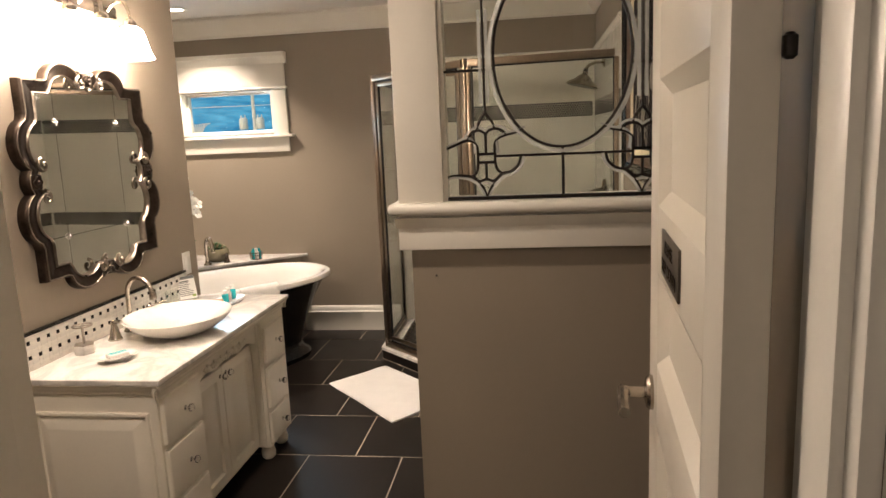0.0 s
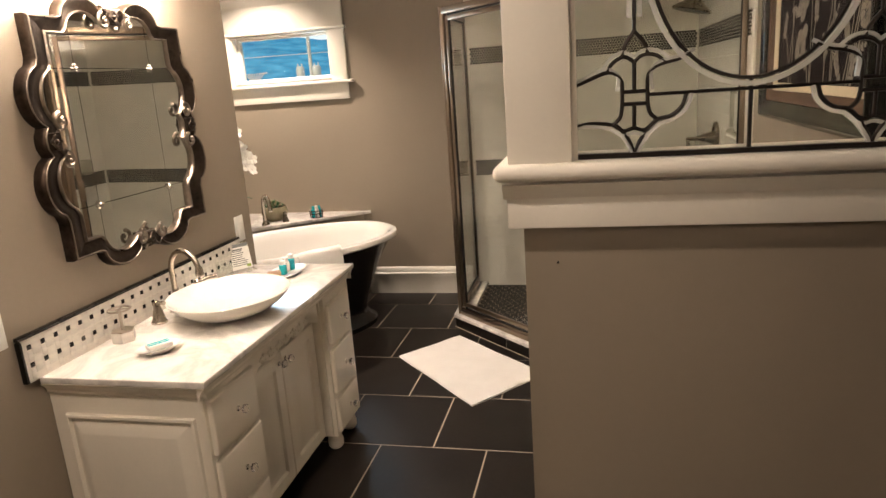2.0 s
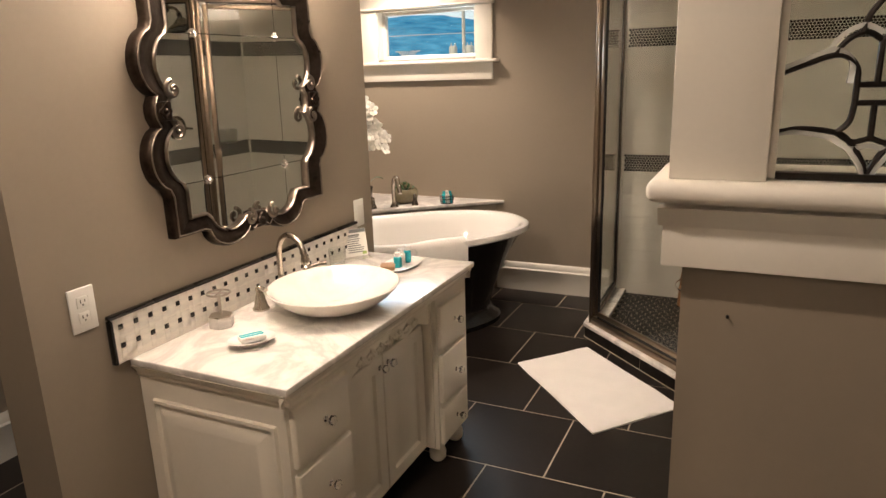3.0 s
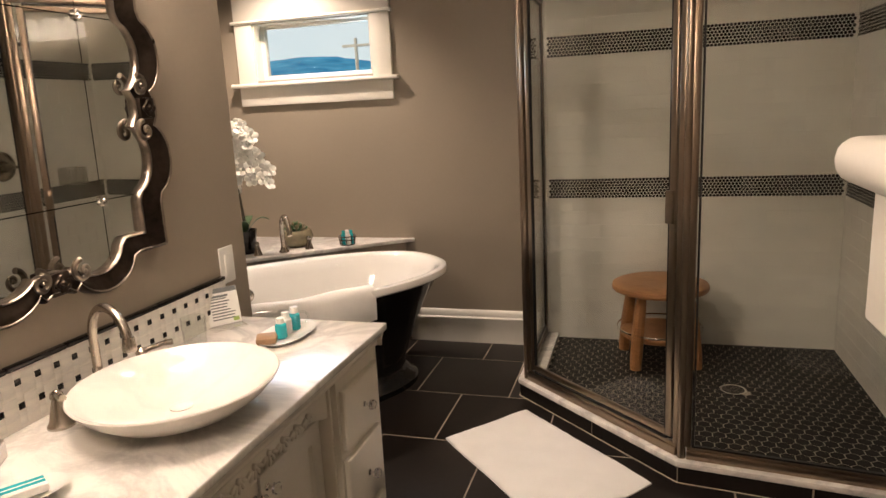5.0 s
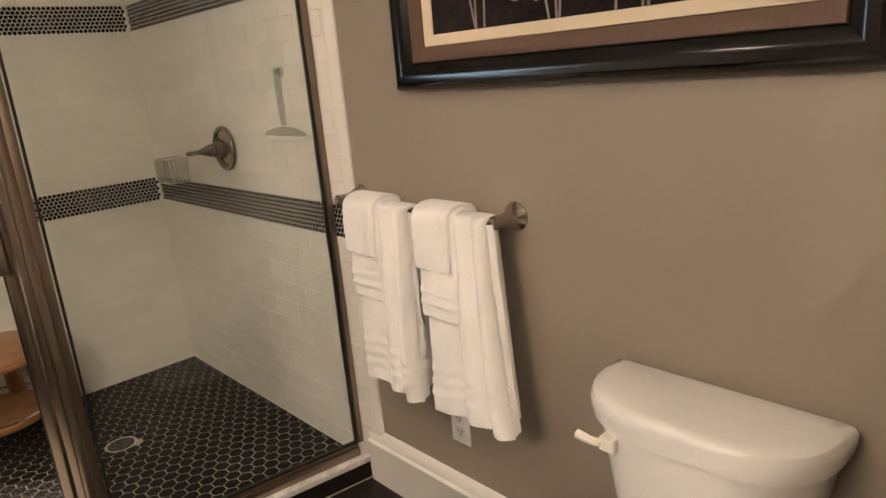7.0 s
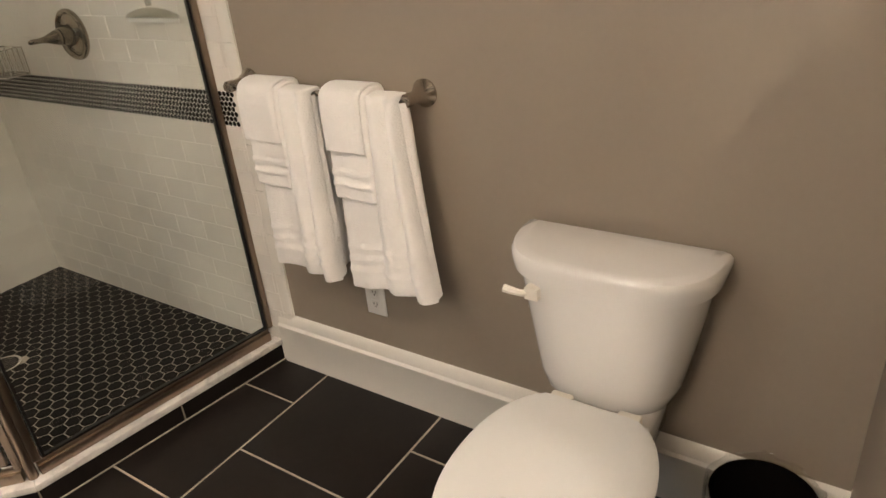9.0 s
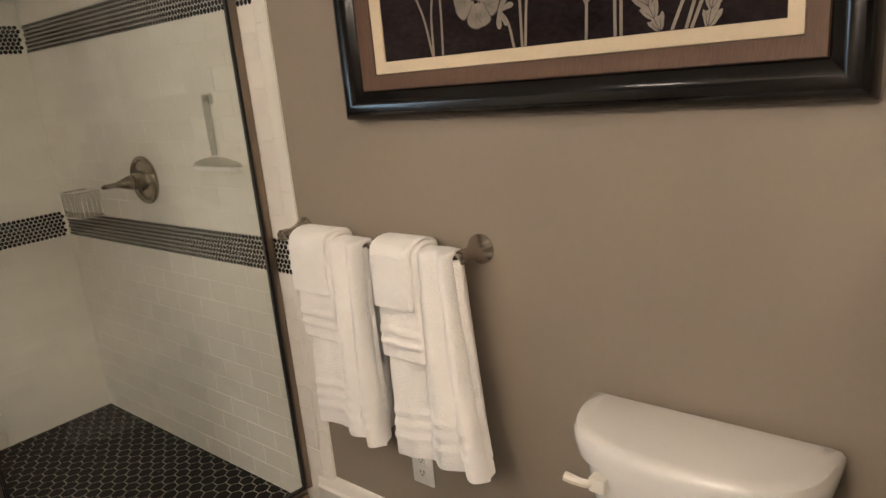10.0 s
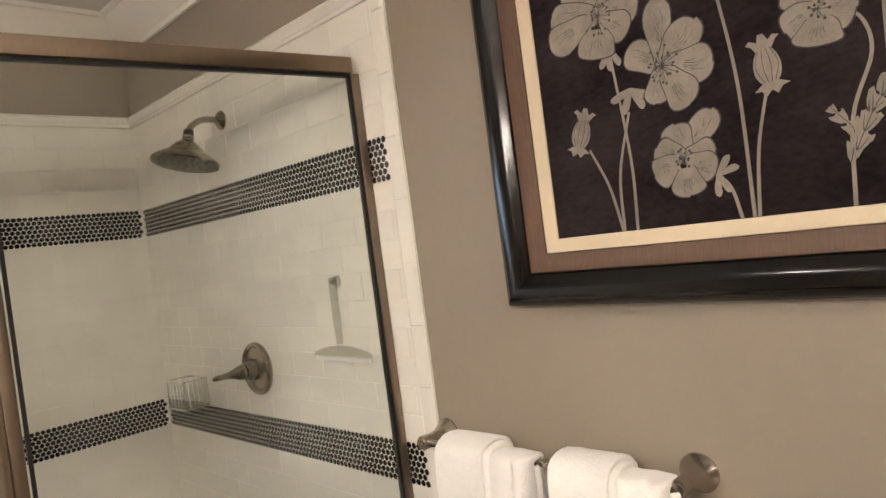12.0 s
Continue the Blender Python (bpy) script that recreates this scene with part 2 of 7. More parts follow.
MARBLE = marble("white_marble")
SINK_MARBLE = marble("pale_carved_marble", (0.84, 0.81, 0.75), (0.74, 0.71, 0.66), 4.0, 0.12)
MARBLE_TILE = marble("marble_mosaic", (0.82, 0.79, 0.72), (0.66, 0.64, 0.60), 9.0, 0.25)
CREAM = material("cream_cabinet_paint", (0.80, 0.75, 0.65), 0.32, vary=0.05, scale=6, bump=0.05, bump_scale=80)
CHINA = material("white_porcelain", (0.84, 0.82, 0.78), 0.06, vary=0.02, bump=0.0, coat=0.8, rough_vary=0.03)
BISQUE = material("ivory_plastic", (0.80, 0.76, 0.67), 0.3, vary=0.03, bump=0.0)
ENAMEL = material("black_enamel", (0.006, 0.0055, 0.0055), 0.14, vary=0.3, scale=9, bump=0.05, bump_scale=30)
NICKEL = material("brushed_nickel", (0.46, 0.41, 0.35), 0.26, 1.0, vary=0.08, scale=4, fine=90, bump=0.06, bump_scale=220, stretch=(1, 1, 0.1))
BRASSY = material("shower_frame_metal", (0.28, 0.22, 0.165), 0.32, 1.0, vary=0.15, scale=3, bump=0.05, bump_scale=160, stretch=(1, 1, 0.15))
AGED_NICKEL = material("aged_nickel", (0.35, 0.31, 0.25), 0.22, 1.0, vary=0.1, scale=5, fine=90, bump=0.04, bump_scale=220)
CHROME = material("polished_chrome", (0.75, 0.73, 0.70), 0.08, 1.0, vary=0.04, bump=0.0)
SILVER = material("antique_silver_leaf", (0.040, 0.029, 0.022), 0.42, 0.9, vary=0.75, scale=16, fine=70, bump=0.35, bump_scale=70, rough_vary=0.16)
BEAD = material("rubbed_silver_bead", (0.24, 0.205, 0.17), 0.32, 1.0, vary=0.55, scale=24, fine=70, bump=0.3, bump_scale=80, rough_vary=0.12)
DARK_LEAF = material("dark_patina_leaf", (0.045, 0.032, 0.024), 0.42, 0.85, vary=0.9, scale=22, fine=60, bump=0.45, bump_scale=60)
SILVERED = material("mirror_glass", (0.80, 0.80, 0.77), 0.015, 1.0, vary=0.01, bump=0.0, rough_vary=0.005)
LEAD = material("dark_lead_came", (0.035, 0.030, 0.027), 0.34, 0.85, vary=0.3, bump=0.1)
TOWEL = material("white_terry_cloth", (0.90, 0.875, 0.83), 0.95, vary=0.05, scale=14, fine=320, bump=1.0, bump_scale=190, sheen=0.4, spec=0.1)
RUG = material("white_bath_mat_cloth", (0.88, 0.86, 0.83), 0.95, vary=0.05, scale=10, fine=250, bump=1.0, bump_scale=260, sheen=0.4, spec=0.1)
TEAK = wood("teak_wood", (0.28, 0.12, 0.048), (0.40, 0.195, 0.08))
BLACK = material("black_lacquer", (0.005, 0.0042, 0.0038), 0.15, vary=0.3, scale=6, bump=0.03, bump_scale=40, spec=0.35, rough_vary=0.04)
WALNUT = wood("brown_frame_wood", (0.070, 0.033, 0.014), (0.115, 0.055, 0.023), 30, (1, 14, 1), 0.5)
LINEN = material("cream_linen_liner", (0.66, 0.56, 0.40), 0.8, vary=0.06, bump=0.3, bump_scale=350)
CANVAS = material("dark_painted_canvas", (0.019, 0.0142, 0.0148), 0.8, vary=1.0, scale=9, fine=140, bump=0.3, bump_scale=300, spec=0.05, stretch=(1, 0.5, 1))
PAINTED = material("pale_painted_flower", (0.235, 0.205, 0.165), 0.75, vary=0.35, scale=22, fine=160, bump=0.3, bump_scale=250)
INK = material("dark_ink_line", (0.03, 0.026, 0.025), 0.6, vary=0.2, bump=0.0)
TEAL = material("teal_lotion", (0.02, 0.42, 0.47), 0.2, vary=0.05, bump=0.0)
PLASTIC = material("white_plastic", (0.80, 0.79, 0.75), 0.3, vary=0.02, bump=0.0)
KRAFT = material("brown_wrapper", (0.32, 0.19, 0.10), 0.5, vary=0.2, bump=0.2)
PAPER = material("white_card", (0.78, 0.77, 0.73), 0.6, vary=0.03, bump=0.0)
PRINT = material("grey_print", (0.16, 0.17, 0.17), 0.6, vary=0.05, bump=0.0)
GREEN_PRINT = material("green_print", (0.30, 0.42, 0.10), 0.6, vary=0.05, bump=0.0)
PETAL = material("white_orchid_petal", (0.86, 0.83, 0.76), 0.7, vary=0.06, bump=0.1, sheen=0.2)
LEAF = material("green_leaf", (0.045, 0.10, 0.035), 0.4, vary=0.3, bump=0.1)
STEM = material("dark_stem", (0.05, 0.045, 0.02), 0.5, vary=0.3, bump=0.1)
CLAY = material("olive_glazed_bowl", (0.24, 0.21, 0.135), 0.25, vary=0.3, scale=20, bump=0.1)
GASKET = material("black_rubber_seal", (0.008, 0.007, 0.006), 0.4, vary=0.2, bump=0.0)
SIGN = material("engraved_metal_sign", (0.10, 0.085, 0.07), 0.35, 0.6, vary=0.15, bump=0.05)
GLASS = clear_glass("clear_pane", ior=1.4)
BEVEL = solid_glass("bevelled_glass")
# Pale part-opaque glass stands in for the brightness refracted light gives the bevels.
BEVEL_EDGE = solid_glass("pale_glint_glass", (0.93, 0.93, 0.89), 0.22)
BEVEL_EDGE.node_tree.nodes["Principled BSDF"].inputs["Transmission Weight"].default_value = 0.6
TUMBLER = clear_glass("thin_glassware", (0.96, 0.97, 0.96), 1.45, 0.02)
ACRYLIC = clear_glass("clear_acrylic", (0.93, 0.93, 0.91), 1.5, 0.08)
FROSTED = clear_glass("frosted_plastic", (0.86, 0.86, 0.83), 1.55, 0.1)
SHADE = glow("lit_frosted_shade", (1.0, 0.825, 0.675), 60.0)
CAN_GLOW = glow("lit_can_lens", (1.0, 0.86, 0.7), 14.0)

# ---- plan ----
WX, FY, RX, CZ = -1.472, 4.365, 0.722, 2.42      # vanity wall, window wall, right wall, ceiling
LX, DY = -2.65, -0.02                            # far left wall, door wall
TX, TY = 0.712, 4.355                            # faces of the shower tile

# ---- structure ----
structure("floor", boxes((LX - 0.1, RX + 0.1, DY - 0.02, FY + 0.1, -0.1, -0.0012)), GROUT, "pale beige grout bed under dark floor tiles", "floor")
structure("hall_floor", boxes((LX - 0.1, RX + 0.1, -2.7, DY - 0.02, -0.1, 0.15)), TILE, "dark hall floor one step above the bathroom", "floor")
structure("ceiling", boxes((LX - 0.1, RX + 0.1, -2.7, FY + 0.1, CZ, CZ + 0.1)), CEIL, "plain pale painted ceiling", "ceiling")
WIN = (-2.42, -1.69, 1.565, 1.885)
bm = boxes((LX - 0.12, WIN[0], FY, FY + 0.14, 0, CZ), (WIN[1], RX + 0.12, FY, FY + 0.14, 0, CZ),
           (WIN[0], WIN[1], FY, FY + 0.14, 0, WIN[2]), (WIN[0], WIN[1], FY, FY + 0.14, WIN[3], CZ))
structure("wall_north", bm, WALL, "taupe painted wall with a small high window", "wall")
structure("wall_east", boxes((RX, RX + 0.12, -2.7, FY + 0.14, 0, CZ)), WALL, "taupe painted wall with towels and a picture", "wall")
structure("wall_west", boxes((LX - 0.12, LX, -2.7, FY + 0.14, 0, CZ)), WALL, "taupe painted wall at the far side", "wall")
structure("wall_partition", boxes((WX - 0.15, WX, 1.045, 2.595, 0, CZ)), WALL, "taupe painted partition behind the vanity", "wall")
DX0, DX1, DTOP = -0.276, 0.508, 2.2
structure("wall_south", boxes((LX, DX0, DY - 0.12, DY, 0, CZ), (DX1 + 0.018, RX, DY - 0.12, DY, 0, CZ), (DX0, DX1 + 0.018, DY - 0.12, DY, DTOP, CZ)), WALL, "taupe painted wall around the doorway", "wall")
structure("wall_hall", boxes((LX, RX, -2.7, -2.6, 0, CZ)), WALL, "taupe painted hall wall", "wall")
structure("wall_half", boxes((-0.055, RX, 1.118, 1.222, 0, 1.206)), WALL, "taupe painted half wall by the toilet", "wall")

BASE_PROFILE = [(0, 0), (0.016, 0), (0.016, 0.135), (0.020, 0.142), (0.020, 0.15), (0.013, 0.158), (0.013, 0.17), (0.009, 0.185), (0.003, 0.196), (0, 0.198)]
CROWN_PROFILE = [(0, 0), (0, -0.14), (0.012, -0.14), (0.016, -0.125), (0.03, -0.115), (0.045, -0.085), (0.075, -0.045), (0.088, -0.02), (0.1, -0.016), (0.1, 0)]


def run(name, p, q, out, profile, mat, label, category):
    bm = bmesh.new()
    moulding(bm, p, q, out, profile)
    structure(name, bm, mat, label, category)


BASE_LABEL = "tall white baseboard with a moulded top edge"
run("baseboard", (LX, FY, 0), (-0.78, FY, 0), (0, -1, 0), BASE_PROFILE, TRIM, BASE_LABEL, "baseboard")
run("baseboard", (RX, 2.915, 0), (RX, 1.222, 0), (-1, 0, 0), BASE_PROFILE, TRIM, BASE_LABEL, "baseboard")
run("baseboard", (LX, DY, 0), (LX, FY - 0.02, 0), (1, 0, 0), BASE_PROFILE, TRIM, BASE_LABEL, "baseboard")
run("baseboard", (-0.055, 1.118, 0), (RX, 1.118, 0), (0, -1, 0), BASE_PROFILE, TRIM, BASE_LABEL, "baseboard")
run("baseboard", (RX - 0.02, 1.222, 0), (-0.055, 1.222, 0), (0, 1, 0), BASE_PROFILE, TRIM, BASE_LABEL, "baseboard")
run("baseboard", (LX, DY, 0), (DX0 - 0.09, DY, 0), (0, 1, 0), BASE_PROFILE, TRIM, BASE_LABEL, "baseboard")
CROWN_LABEL = "white stepped crown moulding under the ceiling"
run("crown_moulding", (LX, FY, CZ), (RX, FY, CZ), (0, -1, 0), CROWN_PROFILE, TRIM, CROWN_LABEL, "moulding")
run("crown_moulding", (RX, FY, CZ), (RX, 1.25, CZ), (-1, 0, 0), CROWN_PROFILE, TRIM, CROWN_LABEL, "moulding")
run("crown_moulding", (LX, DY, CZ), (LX, FY, CZ), (1, 0, 0), CROWN_PROFILE, TRIM, CROWN_LABEL, "moulding")

# window
def window():
    x0, x1, z0, z1 = WIN
    w = thing("window_1", ((x0 + x1) / 2, FY, z0), "small high white-framed window with a flat cap", "window")
    w["kind"] = "structure"
    y = FY
    ca = 0.12
    part("head_board", boxes((x0 - ca, x1 + ca, y - 0.022, y, 1.905, 2.075), bevel=0.003), TRIM, w)
    bm = bmesh.new()
    moulding(bm, (x0 - ca - 0.03, y, 2.075), (x1 + ca + 0.02, y, 2.075), (0, -1, 0), [(0, 0), (0.024, 0), (0.03, 0.012), (0.045, 0.03), (0.05, 0.045), (0.062, 0.052), (0.062, 0.08), (0, 0.08)])
    part("head_cap", bm, TRIM, w)
    bm = bmesh.new()
    moulding(bm, (x0 - ca - 0.015, y, 1.888), (x1 + ca + 0.012, y, 1.888), (0, -1, 0), [(0, 0), (0.03, 0), (0.036, 0.008), (0.03, 0.017), (0, 0.017)])
    part("fillet", bm, TRIM, w)
    for a, b in ((x0 - ca, x0 - 0.004), (x1 + 0.004, x1 + ca)):
        part("side_casing", boxes((a, b, y - 0.02, y, 1.545, 1.888), bevel=0.003), TRIM, w)
    part("sill", boxes((x0 - ca - 0.04, x1 + ca + 0.04, y - 0.055, y + 0.05, 1.528, 1.55), bevel=0.006), TRIM, w)
    part("apron", boxes((x0 - ca, x1 + ca, y - 0.02, y, 1.42, 1.528), bevel=0.003), TRIM, w)
    for r in ((x0, x0 + 0.03, y + 0.06, y + 0.1, z0, z1), (x1 - 0.03, x1, y + 0.06, y + 0.1, z0, z1), (x0 + 0.03, x1 - 0.03, y + 0.06, y + 0.1, z0, z0 + 0.025), (x0 + 0.03, x1 - 0.03, y + 0.06, y + 0.1, z1 - 0.025, z1)):
        part("sash_rail", boxes(r, bevel=0.004), TRIM, w)
    for r in ((x0, x0 + 0.006, y - 0.01, y + 0.06, z0, z1), (x1 - 0.006, x1, y - 0.01, y + 0.06, z0, z1), (x0 + 0.006, x1 - 0.006, y - 0.01, y + 0.06, z1 - 0.006, z1), (x0 + 0.006, x1 - 0.006, y + 0.051, y + 0.06, z0 - 0.004, z0 + 0.002)):
        part("reveal", boxes(r), TRIM, w)
    p = part("pane", boxes((x0 + 0.03, x1 - 0.03, y + 0.078, y + 0.082, z0 + 0.025, z1 - 0.025)), GLASS, w, "clear window pane")
    p.visible_shadow = False


window()

# doorway and open door
def doorway():
    d = thing("door_frame", (DX0, DY, 0.15), "white moulded door casing around the entrance", "door frame")
    d["kind"] = "structure"
    y0, y1 = DY - 0.12, DY
    part("jamb", boxes((DX0, DX0 + 0.018, y0, y1, 0.15, DTOP), bevel=0.002), TRIM, d)
    part("jamb", boxes((DX1, DX1 + 0.018, y0, y1, 0.15, DTOP), bevel=0.002), TRIM, d)
    part("head_jamb", boxes((DX0 + 0.018, DX1, y0, y1, DTOP - 0.018, DTOP), bevel=0.002), TRIM, d)
    part("door_stop", boxes((DX1 - 0.012, DX1, y0 + 0.02, y1 - 0.045, 0.15, DTOP - 0.018), bevel=0.002), TRIM, d)
    part("door_stop", boxes((DX0 + 0.018, DX0 + 0.030, y0 + 0.02, y1 - 0.045, 0.15, DTOP - 0.018), bevel=0.002), TRIM, d)
    prof = [(0, 0), (0.018, 0), (0.02, 0.012), (0.014, 0.02), (0.014, 0.06), (0.02, 0.068), (0.024, 0.085), (0, 0.085)]
    for x, s, y, o in ((DX0, -1, y1, 1), (DX1 + 0.018, 1, y0, -1), (DX0, -1, y0, -1), (DX1 + 0.02, 1, y1, 1)):
        bm = bmesh.new()
        rings(bm, [[(x + s * b, y + o * a, z) for a, b in prof] for z in (0.15 if o < 0 else 0.0, DTOP + 0.06)])
        part("casing", bm, TRIM, d)
    part("threshold", boxes((DX0, DX1 + 0.018, y0 - 0.02, y1 + 0.015, 0.15, 0.162), bevel=0.004), TEAK, d, "worn wooden threshold")


doorway()


def door():
    hinge, turn = Vector((0.442, -0.02, 0.0)), Matrix.Rotation(radians(-4.4), 4, 'Z')
    x0, x1 = 0.0, 0.041
    y0, y1, z0, z1 = 0.0, 0.70, 0.17, 2.19
    d = thing("door_1", (0.462, -0.02, z0), "open white panelled door with a metal lever", "door")
    d["kind"] = "structure"
    place = Matrix.Translation(hinge) @ turn

    def leaf(name, bm, mat_, parent, label="", angle=35):
        bmesh.ops.transform(bm, matrix=place, verts=bm.verts)
        return part(name, bm, mat_, parent, label, angle)
    rails = [(z0, 0.40), (0.645, 0.76), (0.96, 1.077), (1.243, 1.36), (1.57, 1.69), (1.95, z1)]
    sh, sl = 0.098, 0.135
    leaf("stile", boxes((x0, x1, y0, y0 + sh, z0, z1), bevel=0.002), DOOR, d)
    leaf("stile", boxes((x0, x1, y1 - sl, y1, z0, z1), bevel=0.002), DOOR, d)
    for a, b in rails:
        leaf("rail", boxes((x0, x1, y0 + sh, y1 - sl, a, b), bevel=0.001), DOOR, d)
    for (_, a), (b, _) in zip(rails, rails[1:]):
        bm = bmesh.new()
        for s, xf in ((1, x0), (-1, x1)):
            loops = []
            for k, e in ((0.0, 0.0), (0.004, 0.003), (0.022, 0.014), (0.026, 0.0175)):
                loops.append([(xf + s * e, y0 + sh + k, a + k), (xf + s * e, y1 - sl - k, a + k), (xf + s * e, y1 - sl - k, b - k), (xf + s * e, y0 + sh + k, b - k)])
            rings(bm, loops, False, True)
        leaf("panel", bm, DOOR, d, "", 10)
    lz, ly = 0.995, 0.640
    bm = bmesh.new()
    lathe(bm, (x0, ly, lz), [(0.033, 0), (0.033, -0.006), (0.028, -0.012), (0.012, -0.016), (0.011, -0.045), (0.014, -0.05), (0.014, -0.06), (0.008, -0.064)], 20, 'x')
    rose = leaf("lever_rose", bm, NICKEL, d, "satin nickel rose")
    bm = bmesh.new()
    tube(bm, curve_pts([(x0 - 0.052, ly, lz), (x0 - 0.055, ly - 0.02, lz - 0.002), (x0 - 0.056, ly - 0.05, lz - 0.006), (x0 - 0.056, ly - 0.085, lz - 0.008)], 4), [0.013] * 4 + [0.012] * 4 + [0.0115] * 4 + [0.011], 10)
    leaf("lever", bm, NICKEL, rose, "satin nickel lever")
    leaf("latch_plate", boxes((x0 + 0.008, x1 - 0.008, y1, y1 + 0.0015, lz - 0.045, lz + 0.045)), NICKEL, d)
    for z in (0.42, 1.556, 2.02):
        bm = bmesh.new()
        lathe(bm, (x1 + 0.005, y0 - 0.003, z - 0.011), [(0.003, 0), (0.0065, 0.003), (0.0065, 0.019), (0.003, 0.022)], 12)
        leaf("hinge", bm, LEAD, d, "dark hinge knuckle")
    sg = leaf("sign_plate", boxes((x0 - 0.004, x0, 0.275, 0.475, 1.262, 1.334), bevel=0.001), SIGN, d, "small engraved metal plate with raised words")
    rows = (("PLEASE", 1.305), ("STEP DOWN", 1.273))
    for text, z in rows:
        cu = bpy.data.curves.new("text", 'FONT')
        cu.body = text
        cu.size = 0.0285
        cu.align_x = 'CENTER'
        cu.extrude = 0.0004
        tmp = bpy.data.objects.new("text", cu)
        scene.collection.objects.link(tmp)
        bpy.context.view_layer.update()
        me = bpy.data.meshes.new_from_object(tmp.evaluated_get(bpy.context.evaluated_depsgraph_get()))
        bpy.data.objects.remove(tmp)
        me.transform(place @ Matrix.Translation((x0 - 0.0052, 0.375, z)) @ pose(0, 0, 0, 90, 0, -90))
        me.materials.append(BLACK)
        link("lettering", me, sg)


door()

# half wall top, posts and leaded glass
GX0, GX1, GZ0, GZ1, GY = 0.047, 0.651, 1.328, 2.036, 1.10
structure("half_wall_apron", boxes((-0.082, RX - 0.001, 1.088, 1.240, 1.197, 1.290), bevel=0.002), TRIM, "white band under the half wall cap", "trim")
bm = bmesh.new()
moulding(bm, (-0.088, 1.0885, 1.286), (RX - 0.001, 1.0885, 1.286), (0, -1, 0), [(0, -0.03), (0.004, -0.03), (0.012, -0.018), (0.02, -0.002), (0, -0.002)])
structure("half_wall_cove", bm, TRIM, "white cove under the half wall cap", "trim")
structure("half_wall_cap", box(bmesh.new(), -0.104, RX - 0.001, 1.055, 1.267, 1.2905, 1.323, 0.0145, 4), TRIM, "rounded white ledge on the half wall", "trim")
structure("post_left", boxes((-0.076, 0.043, 1.075, 1.230, 1.323, CZ), bevel=0.002), TRIM, "square white post on the half wall", "post")
structure("post_right", boxes((0.655, RX - 0.001, 1.075, 1.230, 1.323, CZ), bevel=0.002), TRIM, "white post against the wall", "post")
structure("header_beam", boxes((0.043, 0.655, 1.075, 1.230, GZ1 + 0.004, CZ), bevel=0.002), TRIM, "white beam above the leaded glass", "beam")


